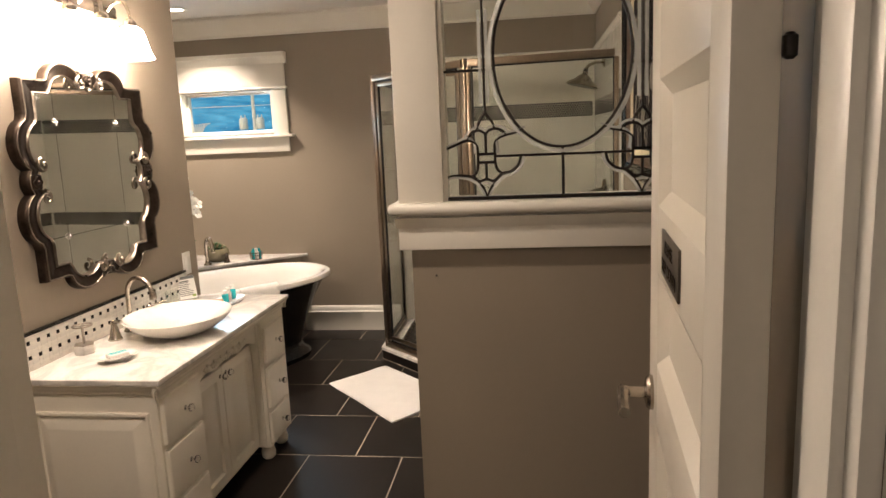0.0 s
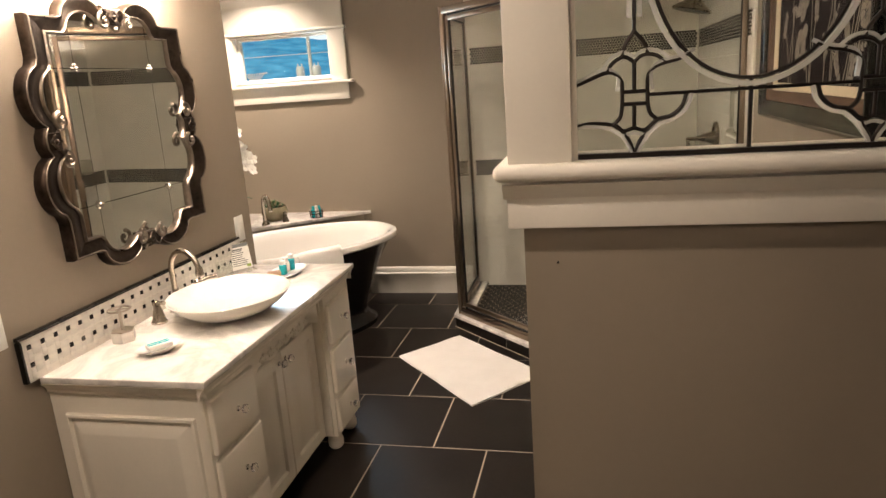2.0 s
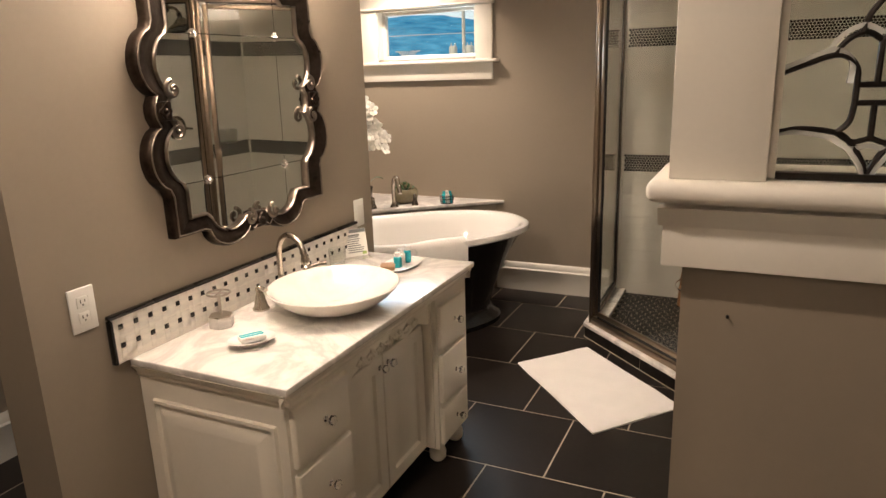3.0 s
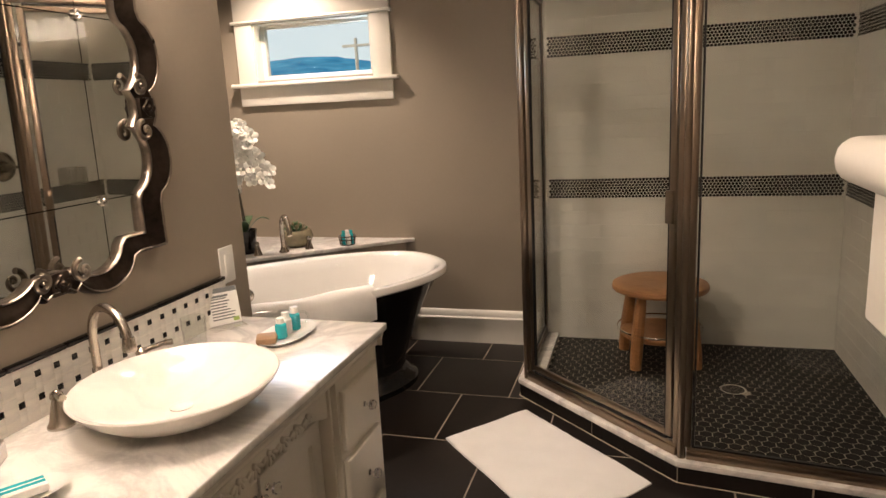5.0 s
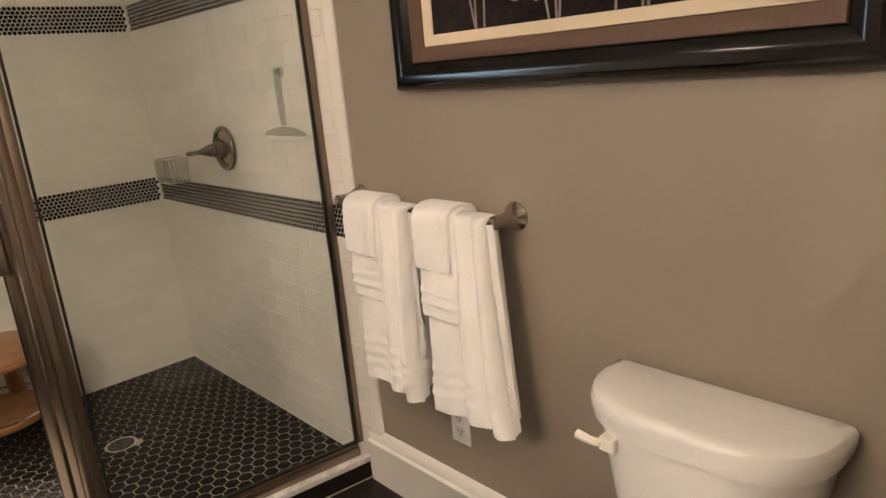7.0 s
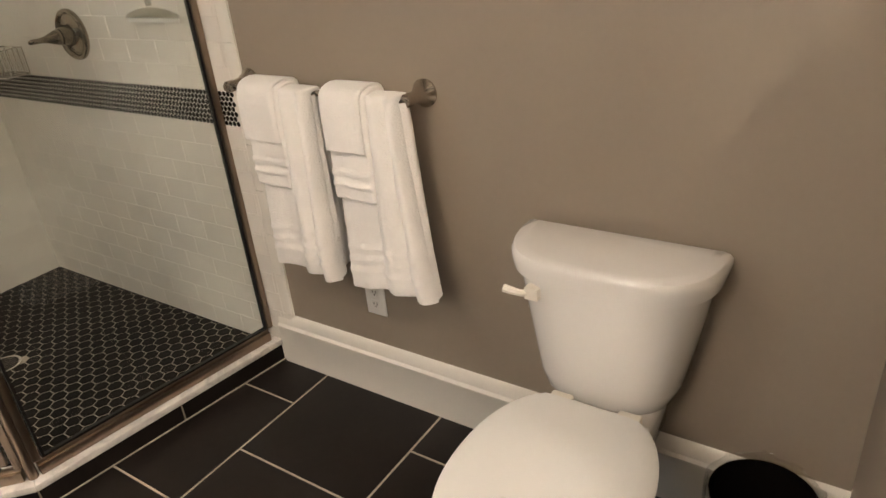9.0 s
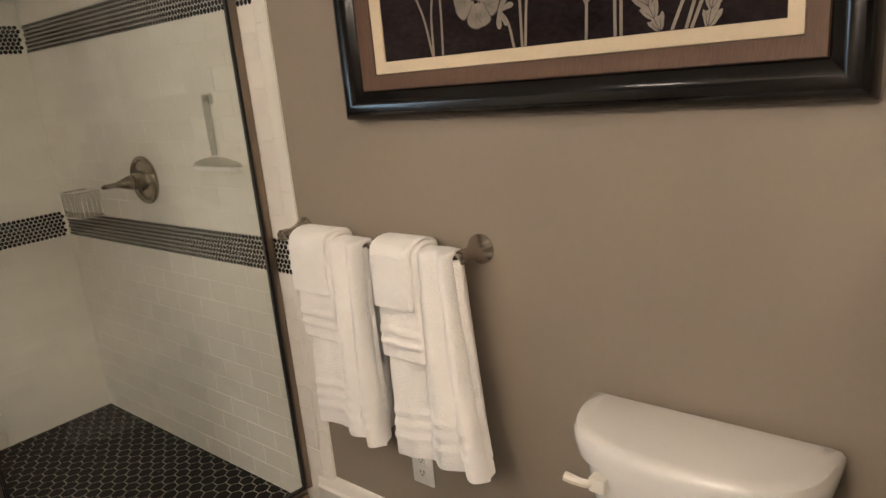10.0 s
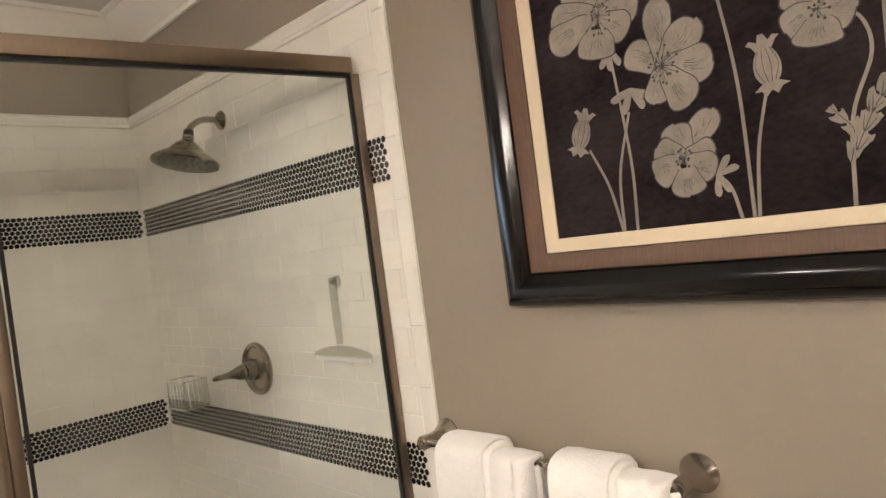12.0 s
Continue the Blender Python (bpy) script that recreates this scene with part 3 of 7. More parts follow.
def leaded_glass():
    g = thing("leaded_glass_panel", ((GX0 + GX1) / 2, GY, 1.323), "clear leaded glass with curling dark lines", "glass panel")
    cx, cz = (GX0 + GX1) / 2, (GZ0 + GZ1) / 2
    ox, oz = 0.170, 0.229
    p = part("pane", boxes((GX0, GX1, GY + 0.002, GY + 0.007, GZ0, GZ1)), GLASS, g)
    p.visible_shadow = False
    for r in ((GX0 - 0.004, GX0 + 0.006), (GX1 - 0.006, GX1 + 0.004)):
        part("came", boxes((r[0], r[1], GY - 0.004, GY + 0.012, GZ0 - 0.003, GZ1 + 0.003)), TRIM, g)
    for z in (GZ0, GZ1):
        part("came", boxes((GX0 + 0.006, GX1 - 0.006, GY - 0.004, GY + 0.012, z - 0.004, z + 0.005)), LEAD, g)
    u = 0.000462

    def P(a, b):
        return ((a - 285) * u, (560 - b) * u)
    shapes = [
        [(285, 90), (252, 138), (240, 182)], [(285, 90), (322, 138), (335, 178)],
        [(285, 205), (262, 188), (238, 184), (205, 203), (180, 238)], [(285, 205), (305, 186), (335, 178), (370, 186), (402, 213)],
        [(62, 280), (120, 258), (180, 238), (215, 245), (237, 275), (240, 315)],
        [(490, 182), (450, 203), (402, 213), (360, 228), (337, 260), (335, 315)],
        [(285, 205), (285, 260), (285, 315)],
        [(240, 315), (335, 315)], [(240, 362), (335, 362)], [(240, 315), (240, 362)], [(335, 315), (335, 362)],
        [(285, 362), (285, 455)], [(240, 362), (232, 410), (205, 440)], [(335, 362), (345, 400), (372, 426)],
        [(62, 440), (120, 430), (205, 440), (240, 466), (268, 510), (285, 558)],
        [(478, 332), (462, 380), (420, 415), (372, 426), (335, 462), (305, 510), (285, 558)],
        [(205, 440), (245, 464), (285, 455), (325, 464), (372, 426)],
    ]
    oc = 0.154
    for mx in (1, -1):
        for mz in (1, -1):
            for sh in shapes:
                pts = [P(*q) for q in sh]
                pts = [(cx + mx * (oc + a - cx), GY + 0.0045, cz + mz * (GZ0 + b - cz)) for a, b in pts]
                pts = curve_pts(pts, 5) if len(pts) > 2 else [Vector(q) for q in pts]
                bm = bmesh.new()
                tube(bm, pts, 0.0038, 6)
                part("lead_line", bm, LEAD, g)
                if len(sh) > 3:
                    bm = bmesh.new()
                    d = 0.0085
                    c0 = Vector((cx + mx * (oc - cx), 0, cz + mz * (GZ0 + 0.108 - cz)))
                    pp = []
                    for q in pts:
                        v = Vector((q.x - c0.x, 0, q.z - c0.z))
                        pp.append(q + v.normalized() * d)
                    tube(bm, pp, 0.0048, 4, flat=0.8)
                    b = part("bevel_strip", bm, BEVEL_EDGE, g, "faceted bevel paled for the light it catches")
                    b.visible_shadow = False
    ring = [(cx + ox * math.cos(a), GY + 0.0045, cz + oz * math.sin(a)) for a in [2 * math.pi * i / 64 for i in range(64)]]
    bm = bmesh.new()
    tube(bm, ring, 0.0036, 6, True)
    part("oval_lead", bm, LEAD, g)
    for k in (0.0095,):
        ring = [(cx + (ox + k) * math.cos(a), GY + 0.0045, cz + (oz + k) * math.sin(a)) for a in [2 * math.pi * i / 64 for i in range(64)]]
        bm = bmesh.new()
        tube(bm, ring, 0.0060, 4, True)
        b = part("oval_bevel", bm, BEVEL_EDGE, g, "curved bevel paled for the light it catches")
        b.visible_shadow = False
    zh = GZ0 + 0.1065
    for mz in (1, -1):
        z = cz + mz * (zh - cz)
        for a, b in ((oc + 0.023, cx), (2 * cx - oc - 0.023, cx)):
            bm = bmesh.new()
            tube(bm, [(a, GY + 0.0045, z), (b, GY + 0.0045, z)], 0.0033, 6)
            part("lead_line", bm, LEAD, g)
        bm = bmesh.new()
        tube(bm, [(cx, GY + 0.0045, cz - mz * oz), (cx, GY + 0.0045, GZ0 if mz > 0 else GZ1)], 0.0038, 6)
        part("lead_line", bm, LEAD, g)
    for mx in (1, -1):
        xo = cx + mx * (oc - cx)
        bm = bmesh.new()
        tube(bm, [(xo, GY + 0.0045, GZ0 + 0.217), (xo, GY + 0.0045, GZ1 - 0.217)], 0.0033, 6)
        part("lead_line", bm, LEAD, g)
        for k in (-0.009, 0.009):
            bm = bmesh.new()
            tube(bm, [(xo + k, GY + 0.0045, GZ0 + 0.24), (xo + k, GY + 0.0045, GZ1 - 0.24)], 0.0055, 4)
            b = part("bevel_strip", bm, BEVEL_EDGE, g, "faceted bevel paled for the light it catches")
            b.visible_shadow = False
        zz = cz - 0.031
        bm = bmesh.new()
        tube(bm, [(GX0 if mx > 0 else GX1, GY + 0.0045, zz), (cx - mx * ox * 0.99, GY + 0.0045, zz)], 0.0033, 6)
        part("lead_line", bm, LEAD, g)


leaded_glass()
bm = bmesh.new()
lathe(bm, (0.010, 1.1175, 1.122), [(0.0022, 0), (0.0022, -0.006), (0.001, -0.007)], 10, 'y')
single("nail", bm, LEAD, "small dark nail in the half wall", "nail")

# ---- shower ----
CURB = [(RX, 2.93), (-0.10, 3.04), (-0.775, 3.675), (-0.775, FY)]
CURB_IN = inset_path(CURB, -0.105)
CURB_IN[0] = (RX, CURB_IN[0][1])
CURB_IN[3] = (CURB_IN[3][0], FY)
GLINE = inset_path(CURB, -0.032)
GLINE[0] = (TX, GLINE[0][1])
GLINE[3] = (GLINE[3][0], TY)


def curb():
    c = thing("shower_curb", (-0.4, 3.3, 0), "low shower curb faced in dark tile under marble", "curb")
    c["kind"] = "structure"
    part("core", prism(bmesh.new(), inset_path(CURB, -0.0025) + CURB_IN[::-1], 0, 0.06), GROUT, c)
    part("grout_line", prism(bmesh.new(), inset_path(CURB, 0.0065) + inset_path(CURB, -0.002)[::-1], 0.0, 0.0009), GROUT, c)
    top_out = inset_path(CURB, 0.008)
    top_out[0], top_out[3] = (RX, top_out[0][1]), (top_out[3][0], FY)
    for i in range(3):
        o = [top_out[i], top_out[i + 1], CURB_IN[i + 1], CURB_IN[i]]
        part("marble_cap", prism(bmesh.new(), o, 0.062, 0.084, 0.003), MARBLE, c, "white veined marble slab")
    for i in range(3):
        a, b = Vector(CURB[i]), Vector(CURB[i + 1])
        n = Vector((-(b - a).y, (b - a).x)).normalized() * -0.012
        ln = (b - a).length
        d = (b - a) / ln
        cuts, s = [0.0], {0: 0.40, 1: 0.44, 2: 0.3}[i]
        while s < ln - 0.03:
            cuts.append(s)
            s += 0.457
        cuts.append(ln)
        for s0, s1 in zip(cuts, cuts[1:]):
            p, q = a + d * (s0 + 0.003), a + d * (s1 - 0.003)
            part("face_tile", prism(bmesh.new(), [(p.x, p.y), (q.x, q.y), (q.x + n.x, q.y + n.y), (p.x + n.x, p.y + n.y)], 0.001, 0.062), TILE, c, "dark brown face tile")


curb()


def enclosure():
    e = thing("shower_enclosure", (-0.3, 3.2, 0.084), "framed clear glass shower enclosure in bronze-toned metal", "shower enclosure")
    zb, zt = 0.084, 1.886
    for i in range(3):
        a, b = Vector(GLINE[i]), Vector(GLINE[i + 1])
        d = (b - a).normalized()
        n = Vector((-d.y, d.x))
        ln = (b - a).length
        tr = 0.021

        def bar(name, s0, s1, z0, z1, w, label="", lift=0.0):
            p, q = a + d * s0, a + d * s1
            o = [(p.x + n.x * (w + lift), p.y + n.y * (w + lift)), (q.x + n.x * (w + lift), q.y + n.y * (w + lift)), (q.x - n.x * w, q.y - n.y * w), (p.x - n.x * w, p.y - n.y * w)]
            return part(name, prism(bmesh.new(), o, z0, z1, 0.003), BRASSY, e, label)
        m = 0.018
        bar("bottom_rail", m, ln - m, zb, zb + 0.032, 0.014)
        bar("bottom_bead", m, ln - m, zb + 0.032, zb + 0.045, 0.007)
        bar("top_rail", m, ln - m, zt - 0.038, zt, 0.016)
        bar("upright", m - 0.008 if i else 0.0, (m - 0.008 if i else 0.0) + 0.022, zb + 0.045, zt - 0.038, 0.011)
        bar("upright", ln - (m - 0.008 if i < 2 else 0) - 0.022, ln - (m - 0.008 if i < 2 else 0), zb + 0.045, zt - 0.038, 0.011)
        if i == 1:
            bar("door_stile", m + 0.026, m + 0.052, zb + 0.06, zt - 0.05, 0.008)
            bar("door_stile", ln - m - 0.050, ln - m - 0.026, zb + 0.06, zt - 0.05, 0.008)
            bar("door_rail", m + 0.052, ln - m - 0.05, zb + 0.06, zb + 0.085, 0.008)
            bar("door_rail", m + 0.052, ln - m - 0.05, zt - 0.075, zt - 0.05, 0.008)
            h = bar("door_handle", m + 0.030, m + 0.060, 0.93, 1.045, 0.02, "small flat metal pull")
        p, q = a + d * 0.03, b - d * 0.03
        o = [(p.x + n.x * 0.003, p.y + n.y * 0.003), (q.x + n.x * 0.003, q.y + n.y * 0.003), (q.x - n.x * 0.003, q.y - n.y * 0.003), (p.x - n.x * 0.003, p.y - n.y * 0.003)]
        g = part("glass_panel", prism(bmesh.new(), o, zb + 0.04, zt - 0.03), GLASS, e, "clear glass sheet")
        g.visible_shadow = False
        in0, in1 = (0.022 if i == 0 else m + 0.018), ln - (0.018 if i == 2 else m + 0.018)
        if i == 1:
            in0, in1 = m + 0.050, ln - m - 0.048
        for s0, s1, z0, z1 in ((in0, in0 + 0.007, zb + 0.045, zt - 0.038), (in1 - 0.007, in1, zb + 0.045, zt - 0.038), (in0 + 0.007, in1 - 0.007, zb + 0.045, zb + 0.052), (in0 + 0.007, in1 - 0.007, zt - 0.046, zt - 0.038)):
            p, q = a + d * s0, a + d * s1
            w = 0.0065
            o = [(p.x + n.x * w, p.y + n.y * w), (q.x + n.x * w, q.y + n.y * w), (q.x - n.x * w, q.y - n.y * w), (p.x - n.x * w, p.y - n.y * w)]
            part("gasket", prism(bmesh.new(), o, z0, z1), GASKET, e, "black rubber seal")
    for i in (1, 2):
        x, y = GLINE[i]
        bm = bmesh.new()
        lathe(bm, (x, y, zb), [(0.0135, 0), (0.0135, zt - zb - 0.002)], 16)
        part("corner_post", bm, BRASSY, e)
        bm = bmesh.new()
        lathe(bm, (x, y, zt - 0.002), [(0.019, 0), (0.019, 0.006)], 16)
        part("corner_cap", bm, BRASSY, e)


enclosure()

structure("shower_floor", prism(bmesh.new(), CURB_IN + [(RX, FY)], 0.0, 0.0574), HEX_GROUT, "pale grout bed of the shower floor", "shower floor")
NTILE_X0 = -0.735
tile_north = structure("tiled_wall_north", boxes((NTILE_X0 + 0.02, TX, TY + 0.0013, FY, 0.0, 2.008), (NTILE_X0, NTILE_X0 + 0.02, TY + 0.004, FY, 0.0, 2.045)), TILE_BACK, "white subway tile with two dark penny bands", "tiled wall")
tile_east = structure("tiled_wall_east", boxes((TX + 0.0013, RX, 2.885, FY - 0.011, 0.0, 2.008), (TX + 0.004, RX, 2.84, 2.885, 0.0, 2.045)), TILE_BACK, "white subway tile with two dark penny bands", "tiled wall")
BANDS = [(0.846, 0.949), (1.581, 1.686)]
for k, (a, b) in enumerate(BANDS):
    part("mosaic_bed", boxes((NTILE_X0 + 0.02, TX, TY + 0.0006, TY + 0.004, a, b)), PENNY_GROUT, tile_north)
    part("mosaic_bed", boxes((TX + 0.0006, TX + 0.004, 2.885, TY, a, b)), PENNY_GROUT, tile_east)
CAPP = [(0, 0), (0.012, 0), (0.016, 0.006), (0.012, 0.012), (0.02, 0.02), (0.024, 0.032), (0.02, 0.04), (0, 0.044)]
bm = bmesh.new()
moulding(bm, (NTILE_X0, TY + 0.004, 2.005), (TX, TY + 0.004, 2.005), (0, -1, 0), CAPP)
part("tile_cap", bm, SUBWAY, tile_north, "rounded white tile trim")
bm = bmesh.new()
moulding(bm, (TX + 0.004, TY, 2.005), (TX + 0.004, 2.84, 2.005), (-1, 0, 0), CAPP)
part("tile_cap", bm, SUBWAY, tile_east, "rounded white tile trim")


def shower_fittings():
    v = thing("shower_valve", (TX, 3.62, 1.10), "round brushed nickel shower valve with a lever", "shower valve")
    bm = bmesh.new()
    lathe(bm, (TX, 3.62, 1.10), [(0.082, 0), (0.083, -0.008), (0.080, -0.014), (0.074, -0.016), (0.069, -0.013), (0.066, -0.008), (0.040, -0.010), (0.034, -0.014), (0.031, -0.032), (0.027, -0.05)], 32, 'x')
    part("escutcheon", bm, AGED_NICKEL, v)
    bm = bmesh.new()
    lathe(bm, (TX, 3.62, 1.10), [(0.020, -0.05), (0.024, -0.053), (0.024, -0.062), (0.019, -0.075), (0.011, -0.098), (0.008, -0.118), (0.009, -0.135), (0.007, -0.15), (0.003, -0.155)], 16, 'x')
    part("lever", bm, AGED_NICKEL, v)
    h = thing("wall_shower", (TX, 3.645, 1.88), "bell-shaped brushed nickel shower head on an arm", "shower head")
    bm = bmesh.new()
    lathe(bm, (TX, 3.645, 1.885), [(0.03, 0), (0.03, -0.004), (0.022, -0.012), (0.012, -0.018)], 20, 'x')
    part("flange", bm, AGED_NICKEL, h)
    bm = bmesh.new()
    tube(bm, curve_pts([(TX - 0.01, 3.645, 1.885), (TX - 0.06, 3.645, 1.885), (TX - 0.10, 3.645, 1.865), (TX - 0.115, 3.645, 1.835)], 6), 0.0095, 12)
    part("arm", bm, AGED_NICKEL, h)
    bm = bmesh.new()
    tube(bm, [(TX - 0.1105, 3.645, 1.850), (TX - 0.1155, 3.645, 1.834)], 0.0155, 14)
    part("collar", bm, GASKET, h, "dark swivel collar")
    bm = bmesh.new()
    prof = [(0.013, 0.0), (0.018, -0.012), (0.016, -0.02), (0.03, -0.03), (0.045, -0.045), (0.052, -0.055), (0.075, -0.068), (0.095, -0.082), (0.1, -0.09), (0.096, -0.096), (0.088, -0.094)]
    lathe(bm, (0, 0, 0), prof, 32)
    m = Matrix.Translation((TX - 0.113, 3.645, 1.84)) @ pose(0, 0, 0, 0, 14, 0)
    bmesh.ops.transform(bm, matrix=m, verts=bm.verts)
    bell = part("bell", bm, AGED_NICKEL, h)
    bm = bmesh.new()
    for ring, n in ((0.02, 6), (0.04, 12), (0.06, 16), (0.076, 20)):
        for i in range(n):
            a = 2 * math.pi * i / n
            lathe(bm, (ring * math.cos(a), ring * math.sin(a), -0.0985), [(0.0035, 0), (0.002, 0.004)], 6)
    bmesh.ops.transform(bm, matrix=m, verts=bm.verts)
    tagged(part("nozzle", bm, PRINT, bell), kind="stuff")
    b = thing("soap_basket", (0.665, 4.055, 0.955), "clear wire soap basket in the shower corner", "soap basket")
    x0, x1, y0, y1, z0, z1 = 0.622, 0.709, 3.99, 4.12, 0.955, 1.05
    for z in (z0, z1):
        bm = bmesh.new()
        tube(bm, [(x0, y0, z), (x1, y0, z), (x1, y1, z), (x0, y1, z)], 0.003, 6, True)
        part("rim_wire", bm, CHROME, b)
    for i in range(6):
        for x, y in ((x0 + (x1 - x0) * i / 5, y0), (x0 + (x1 - x0) * i / 5, y1), (x0, y0 + (y1 - y0) * i / 5)):
            bm = bmesh.new()
            tube(bm, [(x, y, z0), (x, y, z1)], 0.0016, 5)
            part("wire", bm, CHROME, b)
    t = part("tray", boxes((x0 + 0.002, x1, y0 + 0.002, y1, z0 - 0.001, z0 + 0.004), (x0 + 0.002, x0 + 0.004, y0 + 0.002, y1, z0 + 0.004, z1 - 0.006), (x0 + 0.004, x1, y0 + 0.002, y0 + 0.004, z0 + 0.004, z1 - 0.006)), ACRYLIC, b)
    t.visible_shadow = False
    s = thing("squeegee", (TX, 3.145, 1.17), "clear plastic squeegee hung on the shower wall", "squeegee")
    bm = bmesh.new()
    lathe(bm, (TX, 3.15, 1.352), [(0.017, 0), (0.014, -0.006), (0.006, -0.012), (0.006, -0.02)], 16, 'x')
    part("suction_hook", bm, FROSTED, s)
    bm = bmesh.new()
    tube(bm, curve_pts([(TX - 0.016, 3.15, 1.365), (TX - 0.017, 3.15, 1.30), (TX - 0.017, 3.15, 1.22), (TX - 0.017, 3.15, 1.19)], 4), [0.011] * 8 + [0.009] * 5, 10, flat=0.6)
    part("handle", bm, FROSTED, s)
    bm = bmesh.new()
    rows = []
    for i in range(13):
        k = -1 + i / 6
        rows.append([(TX - 0.020, 3.15 + 0.118 * k, 1.165 + 0.02 * (1 - k * k)), (TX - 0.012, 3.15 + 0.118 * k, 1.165 + 0.02 * (1 - k * k)), (TX - 0.010, 3.15 + 0.118 * k, 1.155), (TX - 0.022, 3.15 + 0.118 * k, 1.155)])
    rings(bm, rows)
    part("head", bm, FROSTED, s)
    bm = boxes((TX - 0.018, TX - 0.014, 3.03, 3.27, 1.143, 1.156))
    part("blade", bm, PLASTIC, s)
    dr = thing("shower_drain", (0.17, 3.765, 0.06), "round metal drain in the hexagon floor", "drain")
    bm = bmesh.new()
    lathe(bm, (0.17, 3.765, 0.055), [(0.056, 0), (0.056, 0.0055), (0.052, 0.0065), (0.048, 0.0055), (0.047, 0.002)], 32)
    part("rim", bm, CHROME, dr)
    for i in range(-3, 4):
        w = math.sqrt(0.046 ** 2 - (i * 0.0125) ** 2)
        part("grate_bar", boxes((0.17 - w, 0.17 + w, 3.765 + i * 0.0125 - 0.0035, 3.765 + i * 0.0125 + 0.0035, 0.0575, 0.0595)), LEAD, dr)


shower_fittings()


def stool():
    cx, cy, z0 = -0.14, 4.10, 0.061
    s = thing("shower_stool", (cx, cy, z0), "round teak stool with a lower shelf", "stool")
    bm = bmesh.new()
    lathe(bm, (cx, cy, 0.0), [(0.215, 0.425), (0.228, 0.43), (0.232, 0.44), (0.228, 0.455), (0.21, 0.462), (0.1, 0.458), (0.02, 0.456)], 40)
    part("seat", bm, TEAK, s)
    bm = bmesh.new()
    lathe(bm, (cx, cy, 0.0), [(0.18, 0.190), (0.186, 0.195), (0.186, 0.210), (0.18, 0.215)], 36)
    part("shelf", bm, TEAK, s)
    for k in range(4):
        a = radians(45 + 12 + 90 * k)
        c, d = math.cos(a), math.sin(a)
        bm = bmesh.new()
        tube(bm, [(cx + c * r, cy + d * r, z) for r, z in ((0.205, z0), (0.2, 0.12), (0.185, 0.25), (0.168, 0.36), (0.155, 0.43))], [0.027, 0.030, 0.031, 0.028, 0.022], 10)
        part("leg", bm, TEAK, s)
    bm = bmesh.new()
    tube(bm, [(cx + 0.205 * math.cos(a), cy + 0.205 * math.sin(a), 0.232) for a in [2 * math.pi * i / 40 for i in range(40)]], 0.004, 6, True)
    part("ring_rod", bm, CHROME, s, "thin metal ring")


stool()

# ---- vanity ----
VT = 0.748                                          # top of the vanity slab


def raised(bm, x, y0, y1, z0, z1, depth=0.018, edge=0.014):
    """A drawer front or door slab facing +x with softened edges."""
    loops = []
    for xx, k in ((x - depth, 0), (x - 0.006, 0), (x - 0.002, 0.004), (x, edge)):
        loops.append([(xx, y0 + k, z0 + k), (xx, y1 - k, z0 + k), (xx, y1 - k, z1 - k), (xx, y0 + k, z1 - k)])
    rings(bm, loops)
    return bm


def knob(parent, x, y, z):
    bm = bmesh.new()
    lathe(bm, (x, y, z), [(0.009, 0), (0.009, 0.003), (0.004, 0.005), (0.004, 0.014)], 12, 'x')
    k = part("knob", bm, CHROME, parent, "clear faceted knob on a chrome stem")
    bm = bmesh.new()
    lathe(bm, (x, y, z), [(0.006, 0.0145), (0.013, 0.02), (0.0145, 0.027), (0.010, 0.034), (0.003, 0.037)], 8, 'x')
    c = part("crystal", bm, BEVEL, k)
    c.visible_shadow = False


